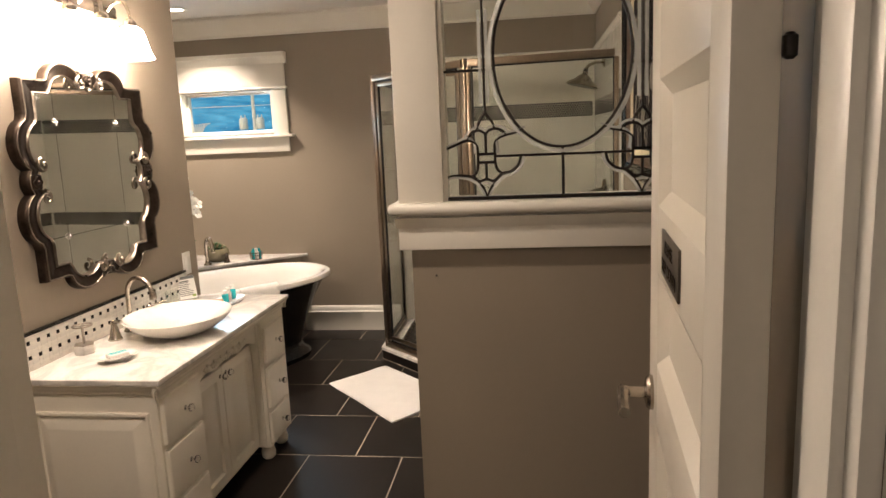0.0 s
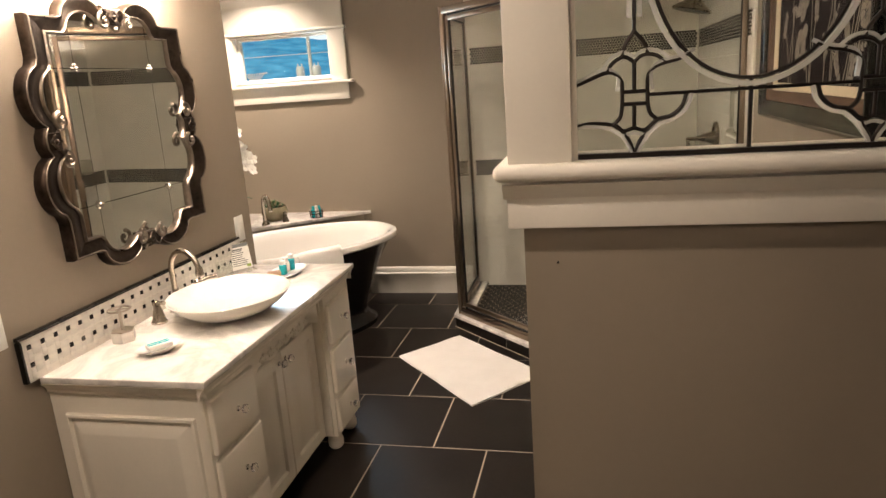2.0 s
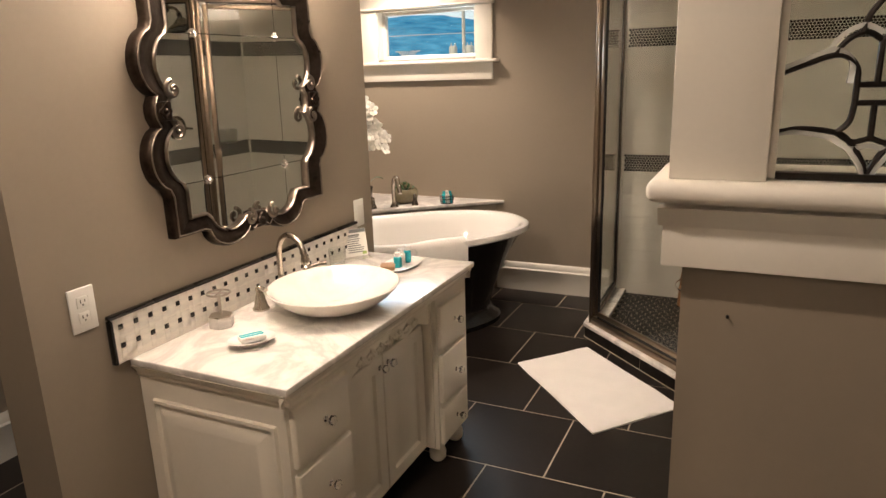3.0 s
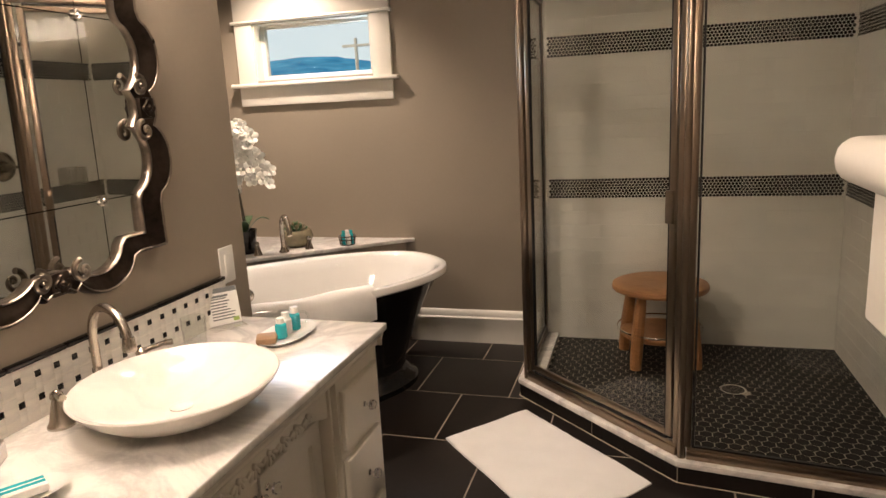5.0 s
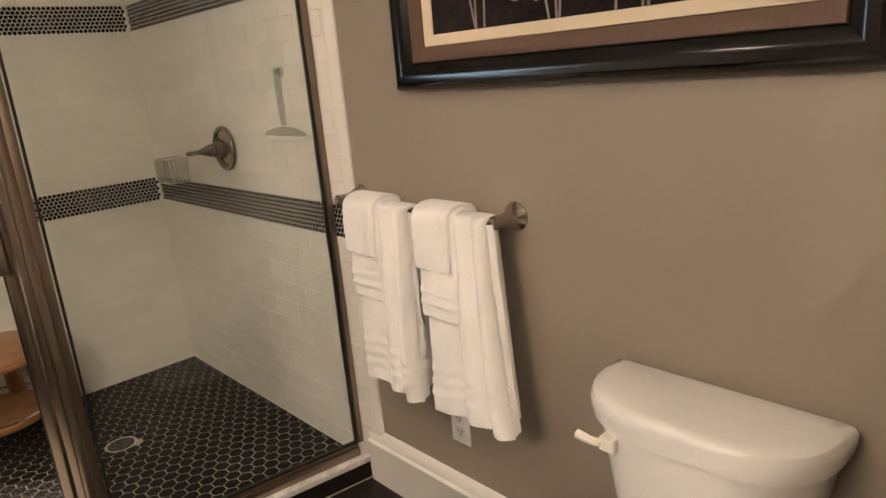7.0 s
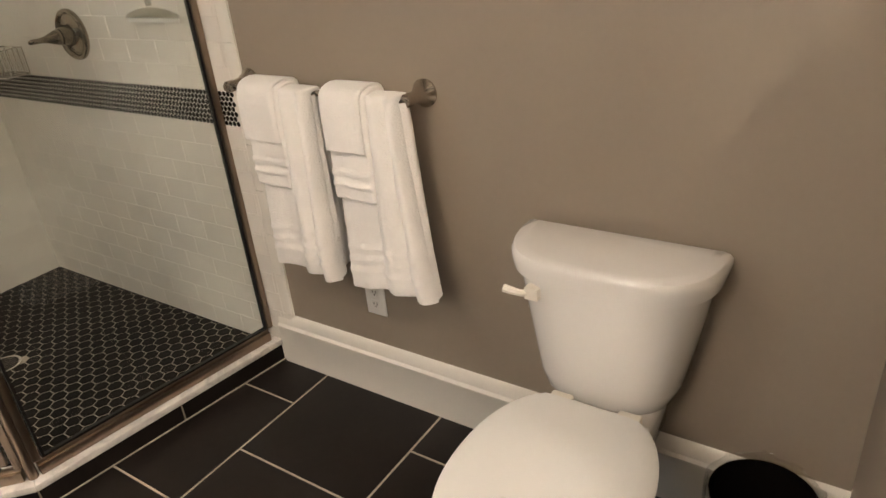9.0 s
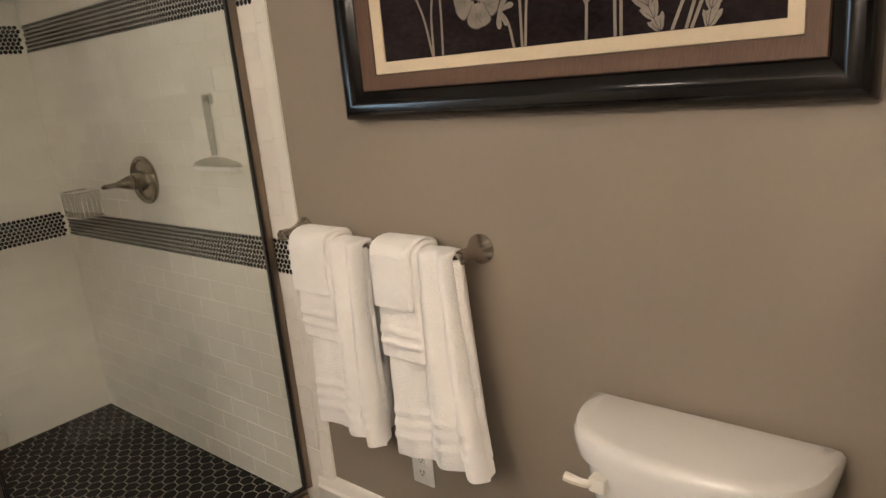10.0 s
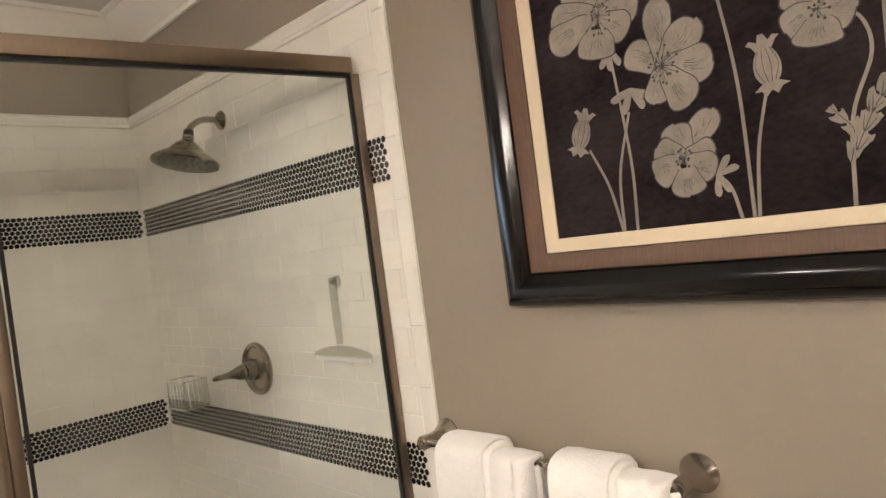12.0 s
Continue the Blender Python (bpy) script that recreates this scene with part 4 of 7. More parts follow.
def vanity():
    v = thing("vanity_cabinet", (-1.2, 1.88, 0.0), "cream painted vanity cabinet with drawers and carved apron", "vanity cabinet")
    y0, y1, xb, xf, xd = 1.315, 2.445, WX + 0.003, -0.974, -1.045
    yl, yr = 1.590, 2.172
    zt, zb = VT - 0.021, 0.082
    part("side_case", boxes((xb, xf, y0, yl, zb, 0.69)), CREAM, v)
    part("side_case", boxes((xb, xf, yr, y1, zb, 0.69)), CREAM, v)
    part("middle_case", boxes((xb, xd, yl, yr, zb, 0.69)), CREAM, v)
    prof = [(0, 0), (0.004, 0), (0.008, 0.006), (0.006, 0.012), (0.010, 0.02), (0.022, 0.034), (0.024, 0.038), (0, 0.038)]
    for p, q, o in (((xb, y0, 0.689), (xf + 0.02, y0, 0.689), (0, -1, 0)), ((xf, y0 - 0.02, 0.689), (xf, y1 + 0.02, 0.689), (1, 0, 0)), ((xf + 0.02, y1, 0.689), (xb, y1, 0.689), (0, 1, 0))):
        bm = bmesh.new()
        moulding(bm, p, q, o, prof)
        part("cornice", bm, CREAM, v)
    part("cornice_board", boxes((xb, xf, y0, y1, 0.69, zt)), CREAM, v)
    # end panel
    bm = bmesh.new()
    e0, e1, f0, f1 = xb + 0.045, xf - 0.03, 0.125, 0.628
    loops = []
    for k, d in ((0, 0.0), (0.003, 0.010), (0.010, 0.012), (0.014, 0.002), (0.018, 0.001), (0.054, 0.018), (0.060, 0.019)):
        loops.append([(e0 + k, y0 - d, f0 + k), (e1 - k, y0 - d, f0 + k), (e1 - k, y0 - d, f1 - k), (e0 + k, y0 - d, f1 - k)])
    rings(bm, loops)
    part("end_panel", bm, CREAM, v)
    # drawers
    for a, b, rows in ((1.328, 1.575, ((0.507, 0.672), (0.305, 0.485), (0.1, 0.285))), (2.187, 2.412, ((0.490, 0.655), (0.273, 0.462), (0.1, 0.248)))):
        for z0, z1 in rows:
            bm = bmesh.new()
            raised(bm, -0.957, a, b, z0, z1, 0.022, 0.016)
            d = part("drawer", bm, CREAM, v)
            knob(d, -0.957, (a + b) / 2, (z0 + z1) / 2)
    # doors
    for a, b, ky in ((1.602, 1.868, 1.845), (1.872, 2.160, 1.897)):
        z0, z1 = 0.092, 0.592
        bm = bmesh.new()
        loops = []
        x = -1.022
        for k, d in ((0, -0.02), (0, -0.003), (0.003, 0.0), (0.048, 0.0), (0.056, -0.009), (0.066, -0.009), (0.09, -0.001)):
            loops.append([(x + d, a + k, z0 + k), (x + d, b - k, z0 + k), (x + d, b - k, z1 - k), (x + d, a + k, z1 - k)])
        rings(bm, loops)
        d = part("door", bm, CREAM, v)
        knob(d, x, ky, 0.555)
    # carved apron
    bm = bmesh.new()
    n = 24
    lo = []
    for i in range(n + 1):
        t = i / n
        z = 0.606 + 0.02 * math.sin(math.pi * t) ** 2 - 0.012 * math.cos(6 * math.pi * t)
        lo.append((yl + 0.004 + (yr - yl - 0.008) * t, z))
    loops = [[(xx, y, z) for y, z in lo] + [(xx, yr - 0.004, 0.69), (xx, yl + 0.004, 0.69)] for xx in (-1.016, -0.998)]
    rings(bm, loops)
    ap = part("apron", bm, CREAM, v)
    for i in range(7):
        yc = yl + (yr - yl) * (0.2 + 0.6 * i / 6)
        bm = bmesh.new()
        r = 0.02 + 0.008 * (1 - abs(i - 3) / 3)
        for k in range(5):
            a = radians(-60 + 30 * k)
            cy, cz = yc + r * math.sin(a), 0.648 - r * 0.7 * math.cos(a)
            bmesh.ops.create_uvsphere(bm, u_segments=8, v_segments=6, radius=1, matrix=Matrix.Translation((-0.997, cy, cz)) @ pose(0, 0, 0, math.degrees(a), 0, 0) @ Matrix.Diagonal((0.005, 0.006, 0.013, 1)))
        bmesh.ops.create_uvsphere(bm, u_segments=8, v_segments=6, radius=1, matrix=Matrix.Translation((-0.996, yc, 0.648)) @ Matrix.Diagonal((0.006, 0.008, 0.008, 1)))
        part("carved_leaf", bm, CREAM, ap)
    part("pilaster", boxes((-1.045, -0.990, yl - 0.001, yl + 0.010, 0.09, 0.688), bevel=0.002), CREAM, v)
    part("pilaster", boxes((-1.045, -0.990, yr - 0.010, yr + 0.001, 0.09, 0.688), bevel=0.002), CREAM, v)
    for fx, fy in ((-1.015, 1.36), (-1.015, 2.235), (-1.015, 2.40), (-1.015, 1.54), (-1.40, 1.36), (-1.40, 2.40)):
        bm = bmesh.new()
        lathe(bm, (fx, fy, 0), [(0.022, 0), (0.032, 0.012), (0.034, 0.035), (0.028, 0.055), (0.022, 0.06), (0.03, 0.066), (0.03, zb)], 20)
        part("bun_foot", bm, CREAM, v)
    t = box(bmesh.new(), WX + 0.002, -0.946, 1.292, 2.478, VT - 0.021, VT, 0.004, 3)
    single("countertop", t, MARBLE, "white veined marble slab on the vanity", "countertop")


vanity()


def backsplash():
    b = thing("backsplash", (WX, 1.85, VT), "marble mosaic backsplash with small black squares", "backsplash")
    b["kind"] = "structure"
    y0, y1, z0, z1 = 1.238, 2.45, VT + 0.001, 0.885
    part("bed", boxes((WX, WX + 0.0135, y0 + 0.012, y1, z0, z1 - 0.012)), PENNY_GROUT, b)
    step = 0.0492
    bar = 0.152
    y = y0 + 0.0
    while y < y1 - 0.01:
        e = min(y + bar, y1)
        part("black_bar", box(bmesh.new(), WX, WX + 0.018, y + 0.0015, e - 0.0015, z1 - 0.012, z1, 0.003, 2), PENNY, b, "black pencil tile")
        y += bar
    part("black_bar", box(bmesh.new(), WX, WX + 0.018, y0 + 0.001, y0 + 0.011, z0, z1 - 0.0135, 0.003, 2), PENNY, b, "black pencil tile")
    sq = boxes((-0.001, 0.0045, -0.007, 0.007, -0.007, 0.007), bevel=0.0008)
    sq_me = bpy.data.meshes.new("black_square")
    smoothed(sq).to_mesh(sq_me)
    sq.free()
    sq_me.materials.append(PENNY)
    s2 = boxes((-0.001, 0.0035, -0.0155, 0.0155, -0.0235, 0.0235), bevel=0.0008)
    a_me = bpy.data.meshes.new("marble_piece")
    smoothed(s2).to_mesh(a_me)
    s2.free()
    a_me.materials.append(MARBLE_TILE)
    s3 = boxes((-0.001, 0.0035, -0.0082, 0.0082, -0.0145, 0.0145), bevel=0.0008)
    c_me = bpy.data.meshes.new("marble_piece")
    smoothed(s3).to_mesh(c_me)
    s3.free()
    c_me.materials.append(MARBLE_TILE)
    n = int((y1 - y0 - 0.02) / step)
    for i in range(n):
        yc = 1.272 + i * step
        if yc > y1 - 0.01:
            break
        for z in (0.848, 0.796):
            link("black_square", sq_me, b, "", Matrix.Translation((WX + 0.011, yc, z)))
            if yc + step / 2 < y1 - 0.016:
                link("marble_piece", a_me, b, "", Matrix.Translation((WX + 0.011, yc + step / 2, z - 0.002)))
        for z in (0.822, 0.770):
            link("marble_piece", c_me, b, "", Matrix.Translation((WX + 0.011, yc, z)))


def plate(y, z, rocker, x=WX, s=1, parent_label="white wall outlet plate"):
    p = thing("wall_plate", (x, y, z), parent_label, "switch plate" if rocker else "outlet")
    a, b = sorted((x, x + s * 0.006))
    part("cover", box(bmesh.new(), a, b, y - 0.036, y + 0.036, z - 0.057, z + 0.057, 0.003, 2), PLASTIC, p)
    if rocker:
        a, b = sorted((x + s * 0.005, x + s * 0.010))
        part("rocker", box(bmesh.new(), a, b, y - 0.016, y + 0.016, z - 0.033, z + 0.033, 0.002, 2), PLASTIC, p)
    else:
        a, b = sorted((x + s * 0.005, x + s * 0.0075))
        for k in (-0.02, 0.02):
            r = part("socket", box(bmesh.new(), a, b, y - 0.016, y + 0.016, z + k - 0.0145, z + k + 0.0145, 0.002, 2), PLASTIC, p)
            a2, b2 = sorted((x + s * 0.007, x + s * 0.0079))
            for dy, dz, h in ((-0.006, 0.003, 0.0045), (0.006, 0.003, 0.0035)):
                part("slot", boxes((a2, b2, y + dy - 0.0012, y + dy + 0.0012, z + k + dz - h, z + k + dz + h)), INK, r)
            part("slot", boxes((a2, b2, y - 0.0022, y + 0.0022, z + k - 0.009, z + k - 0.005)), INK, r)


backsplash()
plate(1.183, 0.925, False)
plate(2.485, 0.912, True, parent_label="white rocker switch plate on the partition")
plate(2.468, 0.362, False, RX, -1, "white wall outlet plate below the towels")


def sink():
    cx, cy = -1.168, 1.838
    s = thing("vessel_sink", (cx, cy, VT), "white marble vessel sink bowl on the vanity", "sink")
    out = [(0.07, VT), (0.10, VT + 0.003), (0.145, VT + 0.022), (0.178, VT + 0.046), (0.199, VT + 0.070), (0.204, VT + 0.077), (0.202, VT + 0.080), (0.197, VT + 0.078)]
    inn = [(0.175, VT + 0.053), (0.14, VT + 0.030), (0.09, VT + 0.016), (0.03, VT + 0.012)]
    bm = bmesh.new()
    rings(bm, [oval(cx, cy, z, r * 1.02, r * 1.07, 2, 0, 56) for r, z in out + inn])
    part("bowl", bm, SINK_MARBLE, s)
    bm = bmesh.new()
    lathe(bm, (cx, cy, VT + 0.0125), [(0.024, 0), (0.024, 0.002), (0.018, 0.0032), (0.004, 0.0028)], 20)
    part("drain", bm, SINK_MARBLE, s, "pale marble drain cover")
    f = thing("sink_faucet", (-1.395, 1.86, VT), "brushed nickel gooseneck faucet with two handles", "faucet")
    bx, by = -1.395, 1.86
    bm = bmesh.new()
    lathe(bm, (bx, by, VT), [(0.03, 0), (0.03, 0.006), (0.022, 0.012), (0.016, 0.03), (0.02, 0.036), (0.015, 0.044), (0.013, 0.06)], 24)
    part("base", bm, NICKEL, f)
    dx, dy = 0.94, -0.34
    pts = [(bx, by, VT + 0.05), (bx, by, VT + 0.12)]
    for k in range(0, 11):
        a = math.pi * (1 - k / 10 * 0.93)
        r = 0.078
        pts.append((bx + dx * (r + r * math.cos(a)), by + dy * (r + r * math.cos(a)), VT + 0.15 + r * math.sin(a)))
    bm = bmesh.new()
    tube(bm, curve_pts(pts, 3), 0.0098, 14)
    part("spout", bm, NICKEL, f)
    e = pts[-1]
    bm = bmesh.new()
    lathe(bm, (e[0], e[1], e[2] - 0.022), [(0.014, 0), (0.015, 0.01), (0.013, 0.022), (0.012, 0.03)], 16)
    part("tip", bm, NICKEL, f)
    for yy, flip in ((1.735, -1), (1.985, 1)):
        bm = bmesh.new()
        lathe(bm, (-1.385, yy, VT), [(0.027, 0), (0.027, 0.005), (0.022, 0.012), (0.017, 0.035), (0.012, 0.055), (0.011, 0.06), (0.014, 0.064), (0.012, 0.074), (0.004, 0.08)], 20)
        h = part("handle_bell", bm, NICKEL, f)
        bm = bmesh.new()
        tube(bm, curve_pts([(-1.385, yy, VT + 0.07), (-1.372, yy + flip * 0.012, VT + 0.074), (-1.345, yy + flip * 0.03, VT + 0.082), (-1.325, yy + flip * 0.04, VT + 0.084)], 4), [0.006] * 9 + [0.0075] * 4, 8)
        part("handle_lever", bm, NICKEL, h)


sink()


def counter_things():
    # toothbrush stand
    x, y = -1.40, 1.572
    h = thing("toothbrush_holder", (x, y, VT), "marble and nickel toothbrush holder on the vanity", "toothbrush holder")
    bm = bmesh.new()
    lathe(bm, (x, y, VT), [(0.036, 0), (0.038, 0.004), (0.038, 0.03), (0.035, 0.034)], 6)
    part("base", bm, MARBLE, h, angle=20)
    bm = bmesh.new()
    lathe(bm, (x, y, VT + 0.034), [(0.037, 0), (0.037, 0.003)], 6)
    part("band", bm, NICKEL, h)
    bm = bmesh.new()
    tube(bm, [(x, y, VT + 0.037), (x, y, VT + 0.105)], 0.005, 10)
    part("stem", bm, NICKEL, h)
    bm = bmesh.new()
    tube(bm, [(x + 0.034 * math.cos(a), y + 0.034 * math.sin(a), VT + 0.105) for a in [2 * math.pi * i / 24 for i in range(24)]], 0.003, 6, True)
    for k in range(4):
        a = math.pi * k / 2 + 0.4
        tube(bm, [(x, y, VT + 0.105), (x + 0.034 * math.cos(a), y + 0.034 * math.sin(a), VT + 0.105)], 0.0025, 6)
    part("ring", bm, NICKEL, h)
    # soap dish
    x, y = -1.215, 1.492
    d = thing("soap_dish", (x, y, VT), "white oval soap dish with a wrapped soap", "soap dish")
    bm = bmesh.new()
    rings(bm, [oval(x, y, VT + z, r * 0.72, r, 2.2, -0.6, 32) for r, z in ((0.035, 0), (0.04, 0.004), (0.062, 0.016), (0.068, 0.019), (0.063, 0.019), (0.045, 0.010))])
    part("dish", bm, CHINA, d)
    sp = single("wrapped_soap", boxes((-0.021, 0.021, -0.036, 0.036, 0.0, 0.016), bevel=0.005), PAPER, "small soap in white and teal wrapper", "soap")
    sp.matrix_basis = pose(x, y, VT + 0.0125, 0, 0, -34)
    for k in (-0.009, 0.006):
        part("stripe", boxes((k - 0.005, k + 0.005, -0.033, 0.033, 0.0158, 0.0166)), TEAL, sp, "teal stripe")
    # card in clear stand
    x, y = -1.425, 2.385
    c = thing("guest_card", (x, y, VT), "printed card in a clear stand on the vanity", "card")
    m = Matrix.Translation((x, y, VT)) @ pose(0, 0, 0, 0, -14, -38)
    bm = boxes((-0.002, 0.002, -0.048, 0.048, 0.004, 0.116))
    bmesh.ops.transform(bm, matrix=m, verts=bm.verts)
    sheet = part("sheet", bm, PAPER, c)
    bm = boxes((-0.005, 0.05, -0.05, 0.05, 0.0, 0.004))
    bmesh.ops.transform(bm, matrix=Matrix.Translation((x, y, VT)) @ pose(0, 0, 0, 0, 0, -38), verts=bm.verts)
    part("foot", bm, ACRYLIC, c)
    random.seed(4)
    for i in range(9):
        w = 0.036 if i else 0.04
        zz = 0.092 - i * 0.0088
        bm = boxes((0.002, 0.0026, -w, w * random.uniform(0.3, 1.0), zz - 0.0018 - (0.003 if i == 0 else 0), zz + 0.0018))
        bmesh.ops.transform(bm, matrix=m, verts=bm.verts)
        part("print_bar", bm, PRINT, sheet)
    bm = boxes((0.002, 0.0026, -0.047, 0.047, 0.101, 0.1155))
    bmesh.ops.transform(bm, matrix=m, verts=bm.verts)
    part("print_header", bm, PRINT, sheet, "dark printed heading band")
    bm = boxes((0.002, 0.0026, 0.024, 0.042, 0.01, 0.022))
    bmesh.ops.transform(bm, matrix=m, verts=bm.verts)
    part("print_mark", bm, GREEN_PRINT, sheet)
    # tumbler
    bm = bmesh.new()
    lathe(bm, (-1.40, 2.205, VT), [(0.030, 0), (0.030, 0.004), (0.034, 0.085), (0.032, 0.085), (0.028, 0.008), (0.004, 0.006)], 24)
    t = single("tumbler", bm, TUMBLER, "clear drinking glass beside the faucet", "glass")
    t.visible_shadow = False
    # tray of toiletries
    x, y = -1.19, 2.325
    bm = bmesh.new()
    rings(bm, [oval(x, y, VT + z, r * 0.62, r, 2.3, 0.0, 36) for r, z in ((0.085, 0), (0.1, 0.003), (0.112, 0.012), (0.108, 0.012), (0.09, 0.006))])
    single("toiletry_tray", bm, CHINA, "white oval tray of small bottles", "tray")
    for k, (dx, dy, hh, mat_) in enumerate(((0.006, -0.035, 0.058, TEAL), (0.0, 0.005, 0.062, PLASTIC), (0.006, 0.042, 0.066, TEAL))):
        bx, by, bz = x + dx, y + dy, VT + 0.007
        lab = "small teal lotion bottle with a white cap" if mat_ is TEAL else "small white lotion bottle"
        b = thing("lotion_bottle", (bx, by, bz), lab, "bottle", "bottles on the tray")
        bm = bmesh.new()
        rings(bm, [oval(bx, by, bz + z, r, r, 2.5, 0, 20) for r, z in ((0.012, 0), (0.015, 0.002), (0.015, hh * 0.66), (0.011, hh * 0.72), (0.009, hh * 0.74))])
        part("body", bm, mat_, b)
        bm = bmesh.new()
        lathe(bm, (bx, by, bz + hh * 0.74), [(0.0115, 0), (0.0115, hh * 0.24), (0.010, hh * 0.27)], 16)
        part("cap", bm, PLASTIC, b)
    bm = box(bmesh.new(), -0.028, 0.028, -0.02, 0.02, 0, 0.022, 0.008, 2)
    pk = single("wrapped_packet", bm, KRAFT, "small brown wrapped packet on the tray", "packet")
    pk.matrix_basis = pose(x - 0.012, y - 0.082, VT + 0.010, 12, 0, 25)
    bm = bmesh.new()
    tube(bm, [(0.017 * math.cos(a), 0, 0.0205 + 0.017 * math.sin(a)) for a in [2 * math.pi * i / 20 for i in range(20)]], 0.0035, 8, True)
    cp = single("clear_soap_ring", bm, TUMBLER, "round clear wrapped soap leaning on the tray", "soap")
    cp.matrix_basis = pose(x + 0.008, y + 0.085, VT + 0.008, 0, 0, 35)


counter_things()

# ---- ornate mirror ----
MY, MZ = 1.840, 1.392


def mirror_outline(t):
    """One closed outline of the frame, as (along, up) from its middle: t = 0 at the outer edge, 1 at the sight edge. A quarter mirrored four ways."""
    def mix(a, b):
        return (a[0] + (b[0] - a[0]) * t, a[1] + (b[1] - a[1]) * t)
    q = [mix((0.0, 0.392), (0.0, 0.330)), mix((0.021, 0.390), (0.020, 0.329)), mix((0.040, 0.402), (0.040, 0.338))]
    c, r = mix((0.138, 0.352), (0.118, 0.306)), mix((0.096, 0.073), (0.074, 0.052))
    for k in range(11):
        a = math.pi * (0.84 - k / 10 * 0.80)
        q.append((c[0] + r[0] * math.cos(a), c[1] + r[1] * math.sin(a)))
    q += [mix((0.256, 0.356), (0.204, 0.292)), mix((0.360, 0.356), (0.257, 0.292)), mix((0.361, 0.354), (0.258, 0.290)), mix((0.361, 0.238), (0.258, 0.220))]
    c, r = mix((0.350, 0.128), (0.252, 0.122)), mix((0.070, 0.090), (0.064, 0.082))
    for k in range(11):
        a = radians(74 - k / 10 * 146)
        q.append((c[0] + r[0] * math.cos(a), c[1] + r[1] * math.sin(a)))
    q += [mix((0.384, 0.018), (0.292, 0.018)), mix((0.386, 0.0), (0.290, 0.0))]
    full = list(q)
    full += [(u, -v) for u, v in q[::-1][1:]]
    full += [(-u, -v) for u, v in q[1:]]
    full += [(-u, v) for u, v in q[::-1][1:-1]]
    return full


def scroll(bm, y, z, r, turn, x=WX + 0.039):
    pts, rs = [], []
    for i in range(26):
        t = i / 25
        a = turn * (t * 2.7 * math.pi) + (math.pi / 2)
        rr = r * (1 - 0.80 * t)
        pts.append((x + 0.012 * t, y + rr * math.cos(a), z + rr * math.sin(a)))
        rs.append(0.0075 - 0.0035 * t)
    tube(bm, pts, rs, 7)
    bmesh.ops.create_uvsphere(bm, u_segments=10, v_segments=7, radius=0.0055, matrix=Matrix.Translation((x + 0.011, y, z)))


def rosette(bm, x, y, z, r, petals=6):
    """A small flower boss, its rim cut into petals."""
    loops = []
    for k, h in ((0.9, -0.004), (1.0, 0.0), (0.92, 0.004), (0.62, 0.0045), (0.45, 0.002), (0.36, 0.005), (0.2, 0.0085), (0.05, 0.0095)):
        loops.append([(x + h, y + r * k * (1 + (0.16 * math.cos(petals * a) if k > 0.5 else 0)) * math.cos(a), z + r * k * (1 + (0.16 * math.cos(petals * a) if k > 0.5 else 0)) * math.sin(a)) for a in [2 * math.pi * i / 40 for i in range(40)]])
    rings(bm, loops)


